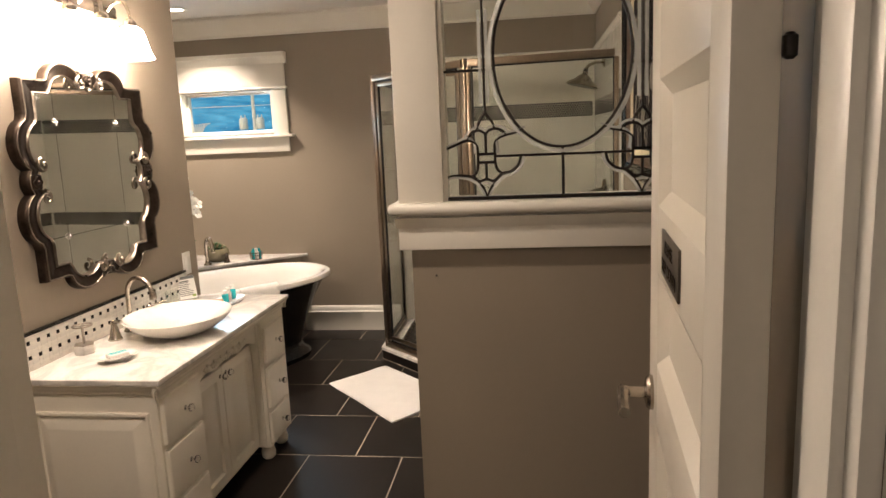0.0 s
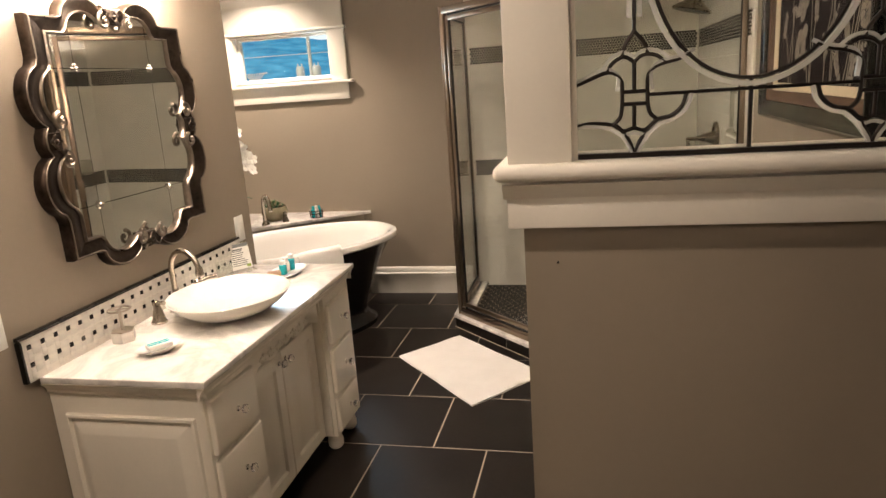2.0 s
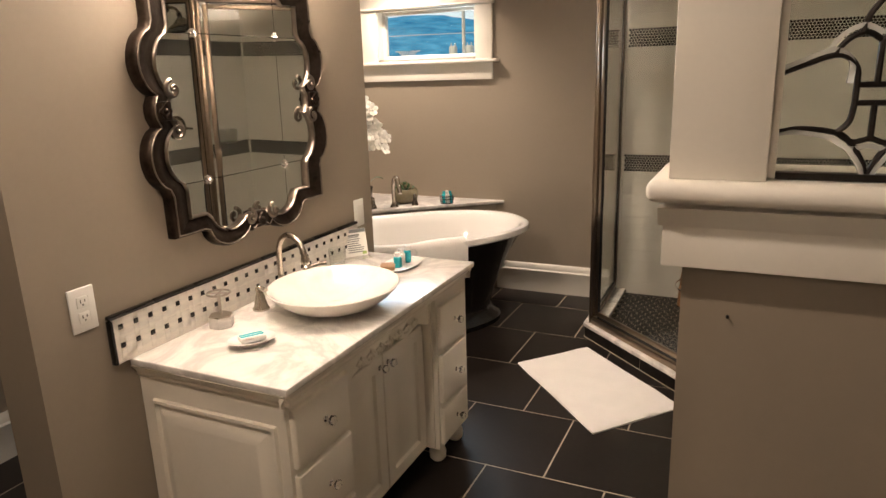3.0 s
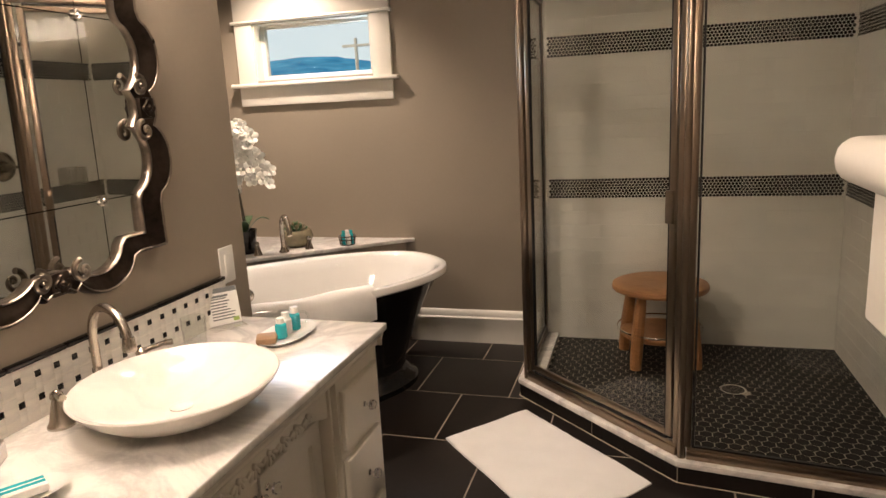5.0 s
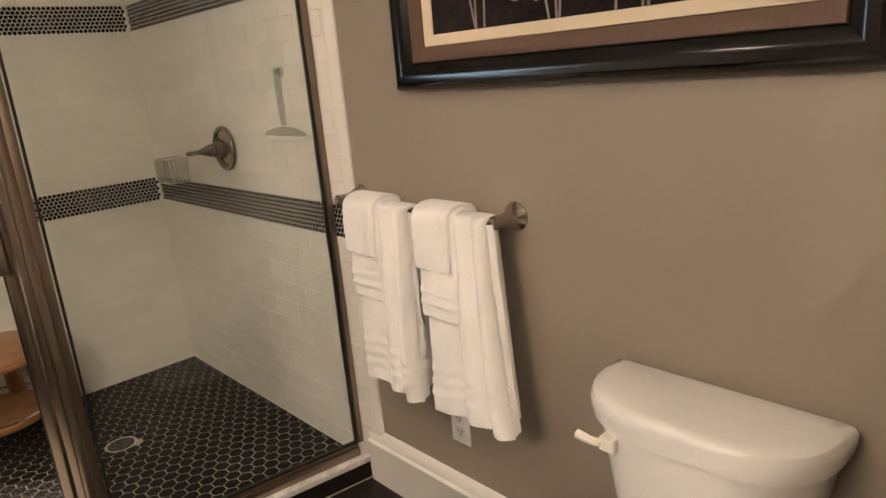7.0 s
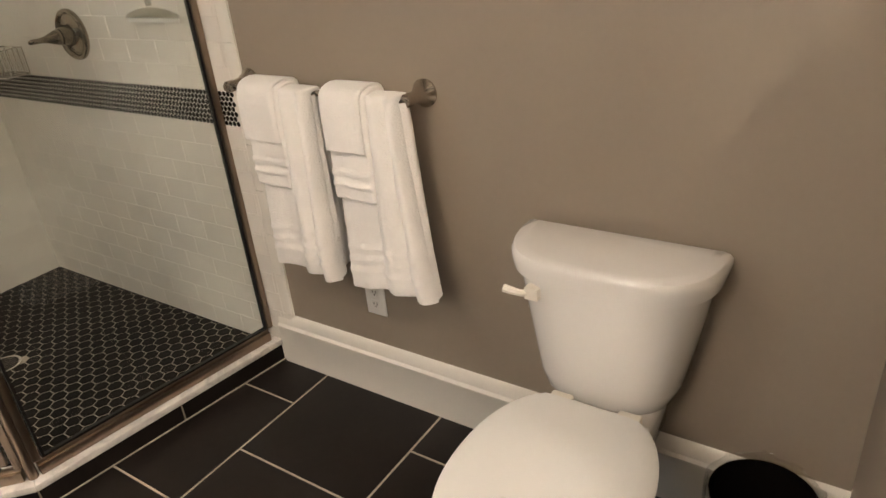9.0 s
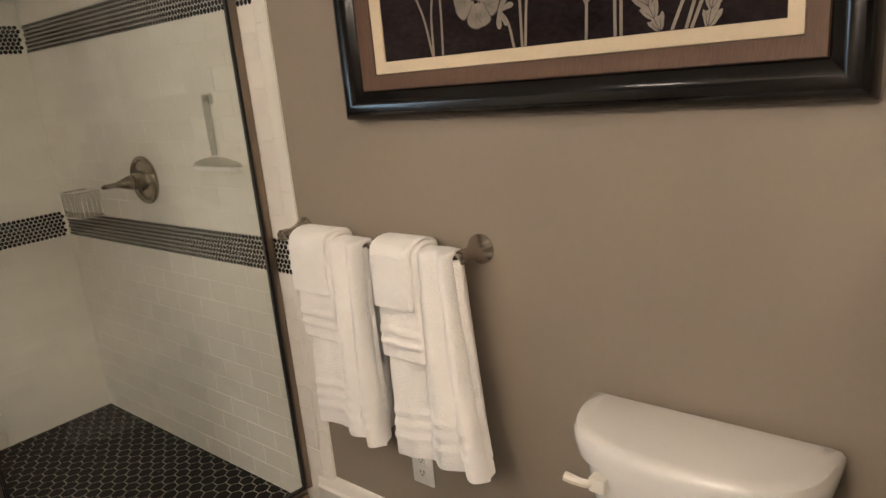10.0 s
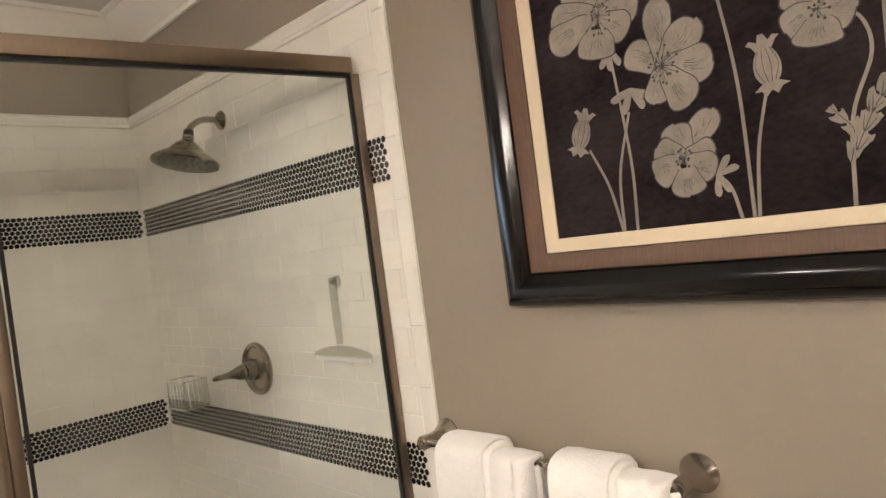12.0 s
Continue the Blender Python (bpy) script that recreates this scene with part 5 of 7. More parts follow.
def mirror():
    m = thing("wall_mirror", (WX, MY, MZ - 0.42), "ornate scrolled antique silver mirror above the sink", "mirror")

    def level(d, x):
        return [(WX + x * 1.08, MY + p[0], MZ + p[1]) for p in mirror_outline(d / 0.077)]
    bm = bmesh.new()
    rings(bm, [level(d, x) for d, x in ((0.0, 0.001), (0.0, 0.024), (0.003, 0.030), (0.006, 0.033))], False, False)
    part("outer_edge", bm, DARK_LEAF, m, "dark patinated outer edge", 50)
    bm = bmesh.new()
    rings(bm, [level(d, x) for d, x in ((0.006, 0.033), (0.0075, 0.035), (0.0095, 0.0345), (0.011, 0.032))], False, False)
    part("outer_bead", bm, BEAD, m, "rubbed silver outer bead", 50)
    bm = bmesh.new()
    rings(bm, [level(d, x) for d, x in ((0.011, 0.032), (0.018, 0.0315), (0.028, 0.028), (0.040, 0.0215), (0.051, 0.018))], False, False)
    part("cove", bm, SILVER, m, "dark silver-leaf cove", 50)
    bm = bmesh.new()
    rings(bm, [level(d, x) for d, x in ((0.051, 0.018), (0.0525, 0.023), (0.055, 0.025), (0.058, 0.023), (0.060, 0.016), (0.060, 0.006))], False, False)
    part("inner_bead", bm, BEAD, m, "rubbed silver inner bead", 50)
    part("backing", box(bmesh.new(), WX + 0.0005, WX + 0.004, MY - 0.325, MY + 0.325, MZ - 0.345, MZ + 0.345), BLACK, m)
    for y, z, t in ((-0.056, 0.352, 1), (0.056, 0.352, -1), (-0.056, -0.352, -1), (0.056, -0.352, 1), (0.316, 0.056, -1), (0.316, -0.056, 1), (-0.316, 0.056, 1), (-0.316, -0.056, -1)):
        bm = bmesh.new()
        scroll(bm, MY + y, MZ + z, 0.025, t)
        part("scroll", bm, BEAD, m)
    for y, z in ((0, 0.368), (0, -0.368), (0.345, 0), (-0.345, 0)):
        bm = bmesh.new()
        box(bm, WX + 0.02, WX + 0.037, MY + y - 0.026, MY + y + 0.026, MZ + z - 0.026, MZ + z + 0.026, 0.004)
        rosette(bm, WX + 0.040, MY + y, MZ + z, 0.019, 4)
        part("carved_flower", bm, SILVER, m)
    # nine mirror panes cut from the sight opening
    sight = mirror_outline(0.745)
    lean = 0.013
    us, vs = (-0.6, -0.190, 0.176, 0.6), (-0.6, -0.211, 0.208, 0.6)
    for i in range(3):
        for j in range(3):
            bm = bmesh.new()
            f = bm.faces.new([bm.verts.new((0, u, v)) for u, v in sight])
            for co, no in (((0, us[i] + 0.0012, 0), (0, -1, 0)), ((0, us[i + 1] - 0.0012, 0), (0, 1, 0)), ((0, 0, vs[j] + 0.0012), (0, 0, -1)), ((0, 0, vs[j + 1] - 0.0012), (0, 0, 1))):
                bmesh.ops.bisect_plane(bm, geom=bm.verts[:] + bm.edges[:] + bm.faces[:], plane_co=co, plane_no=no, clear_outer=True)
            if not bm.faces:
                bm.free()
                continue
            r = bmesh.ops.extrude_face_region(bm, geom=bm.faces[:])
            bmesh.ops.translate(bm, vec=(0.004, 0, 0), verts=[g for g in r["geom"] if isinstance(g, bmesh.types.BMVert)])
            bmesh.ops.translate(bm, vec=(WX + 0.005, MY, MZ), verts=bm.verts)
            for v in bm.verts:
                v.co.x += lean * (v.co.z - MZ + 0.33)
            bmesh.ops.triangulate(bm, faces=bm.faces)
            part("mirror_pane", bm, SILVERED, m, "clear mirror pane", 20)
    for u in us[1:3]:
        for v in vs[1:3]:
            bm = bmesh.new()
            rosette(bm, WX + 0.0115 + lean * (v + 0.33), MY + u, MZ + v, 0.0125, 8)
            part("rosette", bm, CHROME, m, "small silver rosette")


mirror()


def vanity_light():
    v = thing("vanity_light", (WX, 1.755, 2.06), "lit four-shade nickel vanity light over the mirror", "wall light")
    part("backplate", box(bmesh.new(), WX, WX + 0.02, 1.44, 2.115, 2.03, 2.08, 0.008, 3), NICKEL, v)
    for y in (1.500, 1.685, 1.870, 2.055):
        bm = bmesh.new()
        tube(bm, curve_pts([(WX + 0.015, y, 2.055), (WX + 0.05, y, 2.085), (WX + 0.09, y, 2.085), (WX + 0.108, y, 2.05), (WX + 0.108, y, 2.015)], 5), 0.007, 8)
        a = part("arm", bm, NICKEL, v)
        bm = bmesh.new()
        lathe(bm, (WX + 0.108, y, 1.985), [(0.026, 0), (0.026, 0.02), (0.016, 0.032), (0.008, 0.036)], 16)
        part("socket_cup", bm, NICKEL, a)
        bm = bmesh.new()
        lathe(bm, (WX + 0.108, y, 0), [(0.028, 1.988), (0.045, 1.975), (0.058, 1.94), (0.066, 1.90), (0.08, 1.865), (0.084, 1.86), (0.078, 1.862), (0.02, 1.875)], 24)
        part("shade", bm, SHADE, a, "glowing frosted glass bell shade")


vanity_light()
# Fixtures for every can above, the added fill by the door included.
for cx, cy in CANS + [HALL_CAN]:
    c = thing("recessed_light", (cx, cy, CZ), "lit round recessed ceiling light with white trim, some added", "ceiling light", "recessed ceiling lights")
    bm = bmesh.new()
    lathe(bm, (cx, cy, CZ), [(0.085, 0), (0.085, -0.004), (0.07, -0.008), (0.06, -0.004), (0.06, 0)], 32, 'z', False, False)
    part("trim_ring", bm, TRIM, c)
    bm = bmesh.new()
    lathe(bm, (cx, cy, CZ), [(0.058, -0.0005), (0.058, -0.003), (0.01, -0.0035)], 24)
    part("lens", bm, CAN_GLOW, c, "glowing lens")

# ---- tub corner ----
def tub():
    ex, ey, a, b, rot = -1.575, 3.69, 0.83, 0.452, radians(45)
    cx, cy = ex - (a - b) * 0.7071, ey - (a - b) * 0.7071
    t = thing("bathtub", (cx, cy, 0), "freestanding black pedestal bathtub with white inside", "bathtub")

    def ov(d, z, n=2.35, da=0.0):
        return oval(cx, cy, z, a - d - da, b - d, n, rot, 64)
    bm = bmesh.new()
    rings(bm, [ov(0.035, 0.566), ov(0.012, 0.560), ov(0.002, 0.568), ov(0.0, 0.582), ov(0.006, 0.596), ov(0.02, 0.602), ov(0.04, 0.598), ov(0.058, 0.585),
               ov(0.085, 0.54), ov(0.13, 0.42, 2.35, 0.02), ov(0.175, 0.30, 2.3, 0.05), ov(0.22, 0.22, 2.2, 0.1), ov(0.26, 0.175, 2.1, 0.16)], False, True)
    part("basin", bm, CHINA, t, "glossy white basin and rolled rim")
    bm = bmesh.new()
    rings(bm, [ov(0.16, 0.0, 2.3, 0.02), ov(0.155, 0.03, 2.3, 0.02), ov(0.165, 0.045, 2.3, 0.02), ov(0.185, 0.06, 2.3, 0.03), ov(0.2, 0.1, 2.3, 0.04), ov(0.195, 0.14, 2.3, 0.04)], True, True)
    part("pedestal", bm, ENAMEL, t, "glossy black plinth")
    bm = bmesh.new()
    rings(bm, [ov(0.195, 0.14, 2.3, 0.04), ov(0.17, 0.22, 2.3, 0.04), ov(0.135, 0.33, 2.3, 0.03), ov(0.095, 0.44, 2.33, 0.02), ov(0.06, 0.53, 2.35), ov(0.035, 0.564)], True, False)
    part("skirt", bm, ENAMEL, t, "glossy black outer wall")
    u = Vector((-0.7071, 0.7071, 0))
    mid = Vector((cx, cy, 0)) + Vector((0.7071, 0.7071, 0)) * -0.1
    o = mid + u * (b - 0.115)
    bm = bmesh.new()
    lathe(bm, (0, 0, 0), [(0.036, 0), (0.036, 0.006), (0.028, 0.012), (0.01, 0.014)], 24)
    bmesh.ops.transform(bm, matrix=Matrix.Translation((o.x, o.y, 0.47)) @ pose(0, 0, 0, 70, 0, 45), verts=bm.verts)
    part("overflow", bm, NICKEL, t, "round nickel overflow plate")
    # towel laid over the rim
    side = Vector((0.7071, -0.7071, 0))
    along = Vector((0.7071, 0.7071, 0))
    c0 = Vector((cx, cy, 0)) + along * 0.02
    prof = [(b - 0.085, 0.50), (b - 0.075, 0.56), (b - 0.055, 0.605), (b - 0.03, 0.622), (b - 0.002, 0.615), (b + 0.014, 0.585), (b + 0.016, 0.54), (b + 0.010, 0.47)]
    bm = bmesh.new()
    n = 30
    rows = []
    for i in range(n + 1):
        s = -0.27 + 0.54 * i / n
        bow = -0.045 * (s / 0.3) ** 2
        row = []
        for d, z in prof:
            w = 0.004 * math.sin(23 * s + 4 * z)
            p = c0 + along * s + side * (d + bow + w)
            row.append((p.x, p.y, z + 0.003 * math.sin(17 * s)))
        back = []
        for d, z in prof[::-1]:
            p = c0 + along * s + side * (d + bow - 0.012)
            back.append((p.x, p.y, z - 0.010))
        rows.append(row + back)
    rings(bm, rows)
    single("draped_towel", bm, TOWEL, "folded white towel draped over the tub rim", "towel", angle=60)


tub()


def deck():
    edge0, edge1 = (-1.50, FY - 0.001), (LX + 0.001, 3.414)
    d = thing("tub_deck", (-2.3, 4.1, 0), "corner deck with a pale marble top behind the tub", "deck")
    d["kind"] = "structure"
    part("deck_top", prism(bmesh.new(), [edge0, (LX + 0.001, FY - 0.001), edge1], 0.60, 0.622, 0.003), MARBLE, d)
    part("deck_front", prism(bmesh.new(), [(-1.55, FY - 0.0215), (LX + 0.021, FY - 0.0215), (LX + 0.021, 3.47)], 0.0, 0.60), WALL, d)
    DZ = 0.622
    f = thing("tub_filler", (-2.10, 3.94, DZ), "brushed nickel tub spout with two handles", "faucet")
    fx, fy = -2.12, 3.945
    bm = bmesh.new()
    lathe(bm, (fx, fy, DZ), [(0.028, 0), (0.026, 0.008), (0.018, 0.016), (0.016, 0.03)], 20)
    part("base", bm, NICKEL, f)
    bm = bmesh.new()
    s = (0.7071, -0.7071)
    tube(bm, curve_pts([(fx, fy, DZ + 0.02), (fx, fy, DZ + 0.13), (fx + s[0] * 0.03, fy + s[1] * 0.03, DZ + 0.19), (fx + s[0] * 0.10, fy + s[1] * 0.10, DZ + 0.195), (fx + s[0] * 0.15, fy + s[1] * 0.15, DZ + 0.11)], 6), 0.014, 12)
    part("spout", bm, NICKEL, f)
    for k in (-0.14, 0.14):
        hx, hy = fx + k * 0.77, fy + k * 0.64
        bm = bmesh.new()
        lathe(bm, (hx, hy, DZ), [(0.024, 0), (0.022, 0.008), (0.013, 0.035), (0.011, 0.055), (0.014, 0.06), (0.010, 0.07), (0.003, 0.074)], 18)
        part("handle", bm, NICKEL, f)
    # succulent bowl
    px, py = -2.12, 4.10
    p = thing("succulent_bowl", (px, py, DZ), "olive glazed bowl filled with a succulent rosette", "potted plant")
    bm = bmesh.new()
    lathe(bm, (px, py, DZ), [(0.05, 0), (0.08, 0.022), (0.092, 0.055), (0.085, 0.09), (0.078, 0.097), (0.068, 0.088)], 28)
    part("bowl", bm, CLAY, p)
    random.seed(11)
    for ring, n, up in ((0.012, 5, 70), (0.03, 8, 50), (0.048, 11, 28)):
        for i in range(n):
            a = 2 * math.pi * i / n + ring * 20
            bm = bmesh.new()
            bmesh.ops.create_uvsphere(bm, u_segments=8, v_segments=6, radius=1, matrix=Matrix.Translation((px + ring * math.cos(a), py + ring * math.sin(a), DZ + 0.10 + 0.03 * (1 - ring / 0.05))) @ pose(0, 0, 0, 0, 90 - up, math.degrees(a)) @ Matrix.Diagonal((0.008, 0.012, 0.022, 1)))
            part("leaf", bm, CLAY if i % 3 == 0 else LEAF, p)
    # basket of little bottles
    bx, by = -1.835, 4.16
    k = thing("toiletry_basket", (bx, by, DZ), "small dark wire basket of teal bottles", "basket")
    for z, r in ((0.003, 0.042), (0.03, 0.046), (0.05, 0.048)):
        bm = bmesh.new()
        tube(bm, [(bx + r * math.cos(q), by + r * math.sin(q), DZ + z) for q in [2 * math.pi * i / 24 for i in range(24)]], 0.003, 6, True)
        part("wire_ring", bm, LEAD, k)
    for i in range(10):
        q = 2 * math.pi * i / 10
        bm = bmesh.new()
        tube(bm, [(bx + 0.042 * math.cos(q), by + 0.042 * math.sin(q), DZ + 0.003), (bx + 0.048 * math.cos(q), by + 0.048 * math.sin(q), DZ + 0.05)], 0.002, 5)
        part("wire", bm, LEAD, k)
    for dx, dy, m_ in ((-0.018, -0.008, TEAL), (0.012, -0.016, PLASTIC), (0.016, 0.016, TEAL), (-0.008, 0.02, PLASTIC)):
        bm = bmesh.new()
        lathe(bm, (bx + dx, by + dy, DZ), [(0.013, 0), (0.0145, 0.003), (0.0145, 0.058), (0.010, 0.064), (0.010, 0.08)], 14)
        single("lotion_bottle", bm, m_, "small bottle standing in the wire basket", "bottle", "bottles in the basket")
    # orchid
    ox, oy = -2.33, 3.90
    o = thing("orchid", (ox, oy, DZ), "white orchid spray in a tall black pot", "potted plant")
    bm = bmesh.new()
    lathe(bm, (ox, oy, DZ), [(0.05, 0), (0.055, 0.01), (0.066, 0.11), (0.07, 0.13), (0.062, 0.13), (0.058, 0.115)], 24)
    part("pot", bm, BLACK, o)
    random.seed(5)
    for i in range(5):
        q = 2 * math.pi * i / 5 + 0.5
        bm = bmesh.new()
        rows = []
        for s in range(7):
            t = s / 6
            w = 0.022 * math.sin(math.pi * (0.15 + 0.85 * t)) + 0.002
            d = 0.02 + 0.12 * t
            z = DZ + 0.125 + 0.07 * math.sin(2.2 * t)
            c = Vector((ox + d * math.cos(q), oy + d * math.sin(q), z))
            sd = Vector((-math.sin(q), math.cos(q), 0)) * w
            rows.append([c - sd, c + Vector((0, 0, -0.006)), c + sd, c + Vector((0, 0, -0.003))])
        rings(bm, rows)
        part("leaf", bm, LEAF, o)
    for stem, ends in (((0.0, 0.01), [(0.0, 0.0, 0.0), (-0.01, 0.0, 0.22), (0.0, -0.01, 0.44), (0.05, -0.02, 0.56), (0.10, -0.03, 0.50), (0.14, -0.04, 0.38), (0.20, -0.05, 0.29)]), ((0.02, 0), [(0.0, 0.0, 0.0), (-0.02, 0.0, 0.2), (-0.03, -0.01, 0.36), (0.0, -0.02, 0.46), (0.05, -0.03, 0.42), (0.07, -0.03, 0.33)]), ((0.0, 0), [(0.0, 0.0, 0.0), (-0.03, 0.0, 0.12), (-0.06, -0.01, 0.24), (-0.05, -0.02, 0.30), (-0.03, -0.02, 0.28)])):
        pts = curve_pts([(ox + stem[0] + e[0], oy + stem[1] + e[1], DZ + 0.12 + e[2]) for e in ends], 8)
        bm = bmesh.new()
        tube(bm, pts, 0.0035, 6)
        part("stem", bm, STEM, o)
        for i in range(len(pts) // 2 - 4, len(pts)):
            c = pts[i] + Vector((random.uniform(-0.035, 0.035), random.uniform(-0.04, 0.03), random.uniform(-0.04, 0.03)))
            bm = bmesh.new()
            face = Euler((radians(80 + random.uniform(-25, 25)), 0, radians(35 + random.uniform(-40, 40)))).to_matrix().to_4x4()
            for k2 in range(5):
                ang = 72 * k2 + random.uniform(-6, 6)
                ln = 0.036 if k2 else 0.03
                pet = Matrix.Translation(c) @ face @ pose(0, 0, 0, 0, 0, ang) @ pose(0, 0.02, 0.004, 22, 0, 0) @ Matrix.Diagonal((0.019, ln * 0.62, 0.004, 1))
                bmesh.ops.create_uvsphere(bm, u_segments=8, v_segments=5, radius=1, matrix=pet)
            bmesh.ops.create_uvsphere(bm, u_segments=8, v_segments=5, radius=0.008, matrix=Matrix.Translation(c) @ face @ Matrix.Translation((0, 0, 0.008)))
            part("blossom", bm, PETAL, o, "white orchid blossom")


deck()

# ---- toilet corner ----
def toilet():
    cy = 1.712
    t = thing("toilet", (0.45, cy, 0), "white two-piece toilet with the lid closed", "toilet")
    cx = 0.605

    def ov(x, z, rx, ry, n=4.6, s=64):
        return oval(x, cy, z, rx, ry, n, 0, s)
    xb = 0.706

    def dee(z, hw, d, back=0.0, n=3.0, seg=40):
        """A level outline with a straight back against the wall and a bowed front with round corners."""
        pts = []
        for i in range(seg + 1):
            a = math.pi * (i / seg - 0.5)
            c, sn = math.cos(a), math.sin(a)
            pts.append((xb - back - d * max(0.0, c) ** (2 / n), cy + 0.017 + hw * math.copysign(abs(sn) ** (2 / n), sn), z))
        return pts
    bm = bmesh.new()
    rings(bm, [dee(0.350, 0.104, 0.10, 0.03), dee(0.355, 0.131, 0.128, 0.02), dee(0.369, 0.150, 0.146, 0.012), dee(0.41, 0.164, 0.157, 0.008), dee(0.50, 0.179, 0.167, 0.006), dee(0.60, 0.196, 0.178, 0.004), dee(0.662, 0.206, 0.182, 0.004)])
    tank = part("tank", bm, CHINA, t)
    bm = bmesh.new()
    rings(bm, [dee(0.660, 0.208, 0.184, 0.003), dee(0.664, 0.220, 0.194, 0.001), dee(0.690, 0.225, 0.199), dee(0.704, 0.224, 0.198), dee(0.713, 0.218, 0.192, 0.003), dee(0.7185, 0.204, 0.181, 0.007), dee(0.721, 0.188, 0.165, 0.014)])
    part("tank_lid", bm, CHINA, t)
    bm = bmesh.new()
    tube(bm, curve_pts([(cx - 0.075, 1.868, 0.634), (cx - 0.088, 1.876, 0.635), (cx - 0.094, 1.892, 0.638), (cx - 0.096, 1.916, 0.642)], 4), [0.007] * 4 + [0.008] * 5 + [0.009] * 4, 8)
    box(bm, cx - 0.088, cx - 0.062, 1.842, 1.874, 0.620, 0.648, 0.003)
    part("flush_lever", bm, BISQUE, tank, "ivory flush lever")
    bm = bmesh.new()
    rings(bm, [ov(0.33, 0.0, 0.20, 0.115, 2.6), ov(0.33, 0.02, 0.20, 0.115, 2.6), ov(0.335, 0.10, 0.175, 0.10, 2.4), ov(0.32, 0.2, 0.19, 0.115, 2.3), ov(0.285, 0.3, 0.235, 0.16, 2.2), ov(0.275, 0.365, 0.255, 0.182, 2.2), ov(0.275, 0.378, 0.25, 0.18, 2.2)])
    part("bowl", bm, CHINA, t)
    part("bowl_deck", box(bmesh.new(), 0.46, 0.70, cy - 0.11, cy + 0.11, 0.25, 0.36, 0.025, 3), CHINA, t)

    def seat(z, rx, ry, x=0.275, cut=0.49):
        return [(min(p[0], cut), p[1], z) for p in oval(x, cy, z, rx, ry, 2.2, 0, 56)]
    bm = bmesh.new()
    rings(bm, [seat(0.379, 0.252, 0.183), seat(0.384, 0.256, 0.186), seat(0.392, 0.256, 0.186), seat(0.396, 0.252, 0.183)])
    part("seat", bm, PLASTIC, t)
    bm = bmesh.new()
    rings(bm, [seat(0.397, 0.252, 0.184), seat(0.401, 0.258, 0.188), seat(0.410, 0.258, 0.188), seat(0.416, 0.248, 0.180), seat(0.419, 0.21, 0.15)])
    part("lid", bm, PLASTIC, t)
    for k in (-0.075, 0.075):
        part("hinge_cap", box(bmesh.new(), 0.49, 0.525, cy + k - 0.025, cy + k + 0.025, 0.378, 0.402, 0.006, 2), BISQUE, t)
    part("hinge_bar", box(bmesh.new(), 0.488, 0.512, cy - 0.12, cy + 0.12, 0.372, 0.388, 0.004, 2), PLASTIC, t)


toilet()


def bin_():
    x, y = 0.60, 1.375
    b = thing("waste_bin", (x, y, 0), "small dark waste bin with a clear liner", "waste bin")
    bm = bmesh.new()
    lathe(bm, (x, y, 0), [(0.085, 0), (0.09, 0.004), (0.105, 0.22), (0.108, 0.222), (0.104, 0.224), (0.1, 0.215), (0.086, 0.01), (0.01, 0.008)], 28)
    part("body", bm, BLACK, b)
    bm = bmesh.new()
    random.seed(8)
    loops = []
    for r, z, j in ((0.1, 0.19, 0), (0.102, 0.226, 0.003), (0.113, 0.238, 0.006), (0.118, 0.225, 0.008), (0.116, 0.185, 0.010), (0.119, 0.16, 0.012)):
        loops.append([(x + (r + random.uniform(-j, j)) * math.cos(a), y + (r + random.uniform(-j, j)) * math.sin(a), z + random.uniform(-j, j)) for a in [2 * math.pi * i / 36 for i in range(36)]])
    rings(bm, loops, False, False)
    l = part("liner", bm, ACRYLIC, b, "crumpled clear plastic liner")
    l.visible_shadow = False


bin_()


def towel_bar():
    x, z, y0, y1 = 0.650, 0.985, 2.222, 2.815
    t = thing("towel_bar", (RX, (y0 + y1) / 2, z), "brushed nickel towel bar with conical posts", "towel bar")
    bm = bmesh.new()
    tube(bm, [(x, y0 - 0.012, z), (x, y1 + 0.012, z)], 0.008, 14)
    part("bar", bm, NICKEL, t)
    for y in (y0, y1):
        bm = bmesh.new()
        lathe(bm, (RX, y, z), [(0.034, 0), (0.034, -0.004), (0.026, -0.014), (0.017, -0.034), (0.014, -0.055), (0.016, -0.062), (0.016, -0.082), (0.012, -0.088)], 24, 'x')
        part("post", bm, NICKEL, t)


towel_bar()


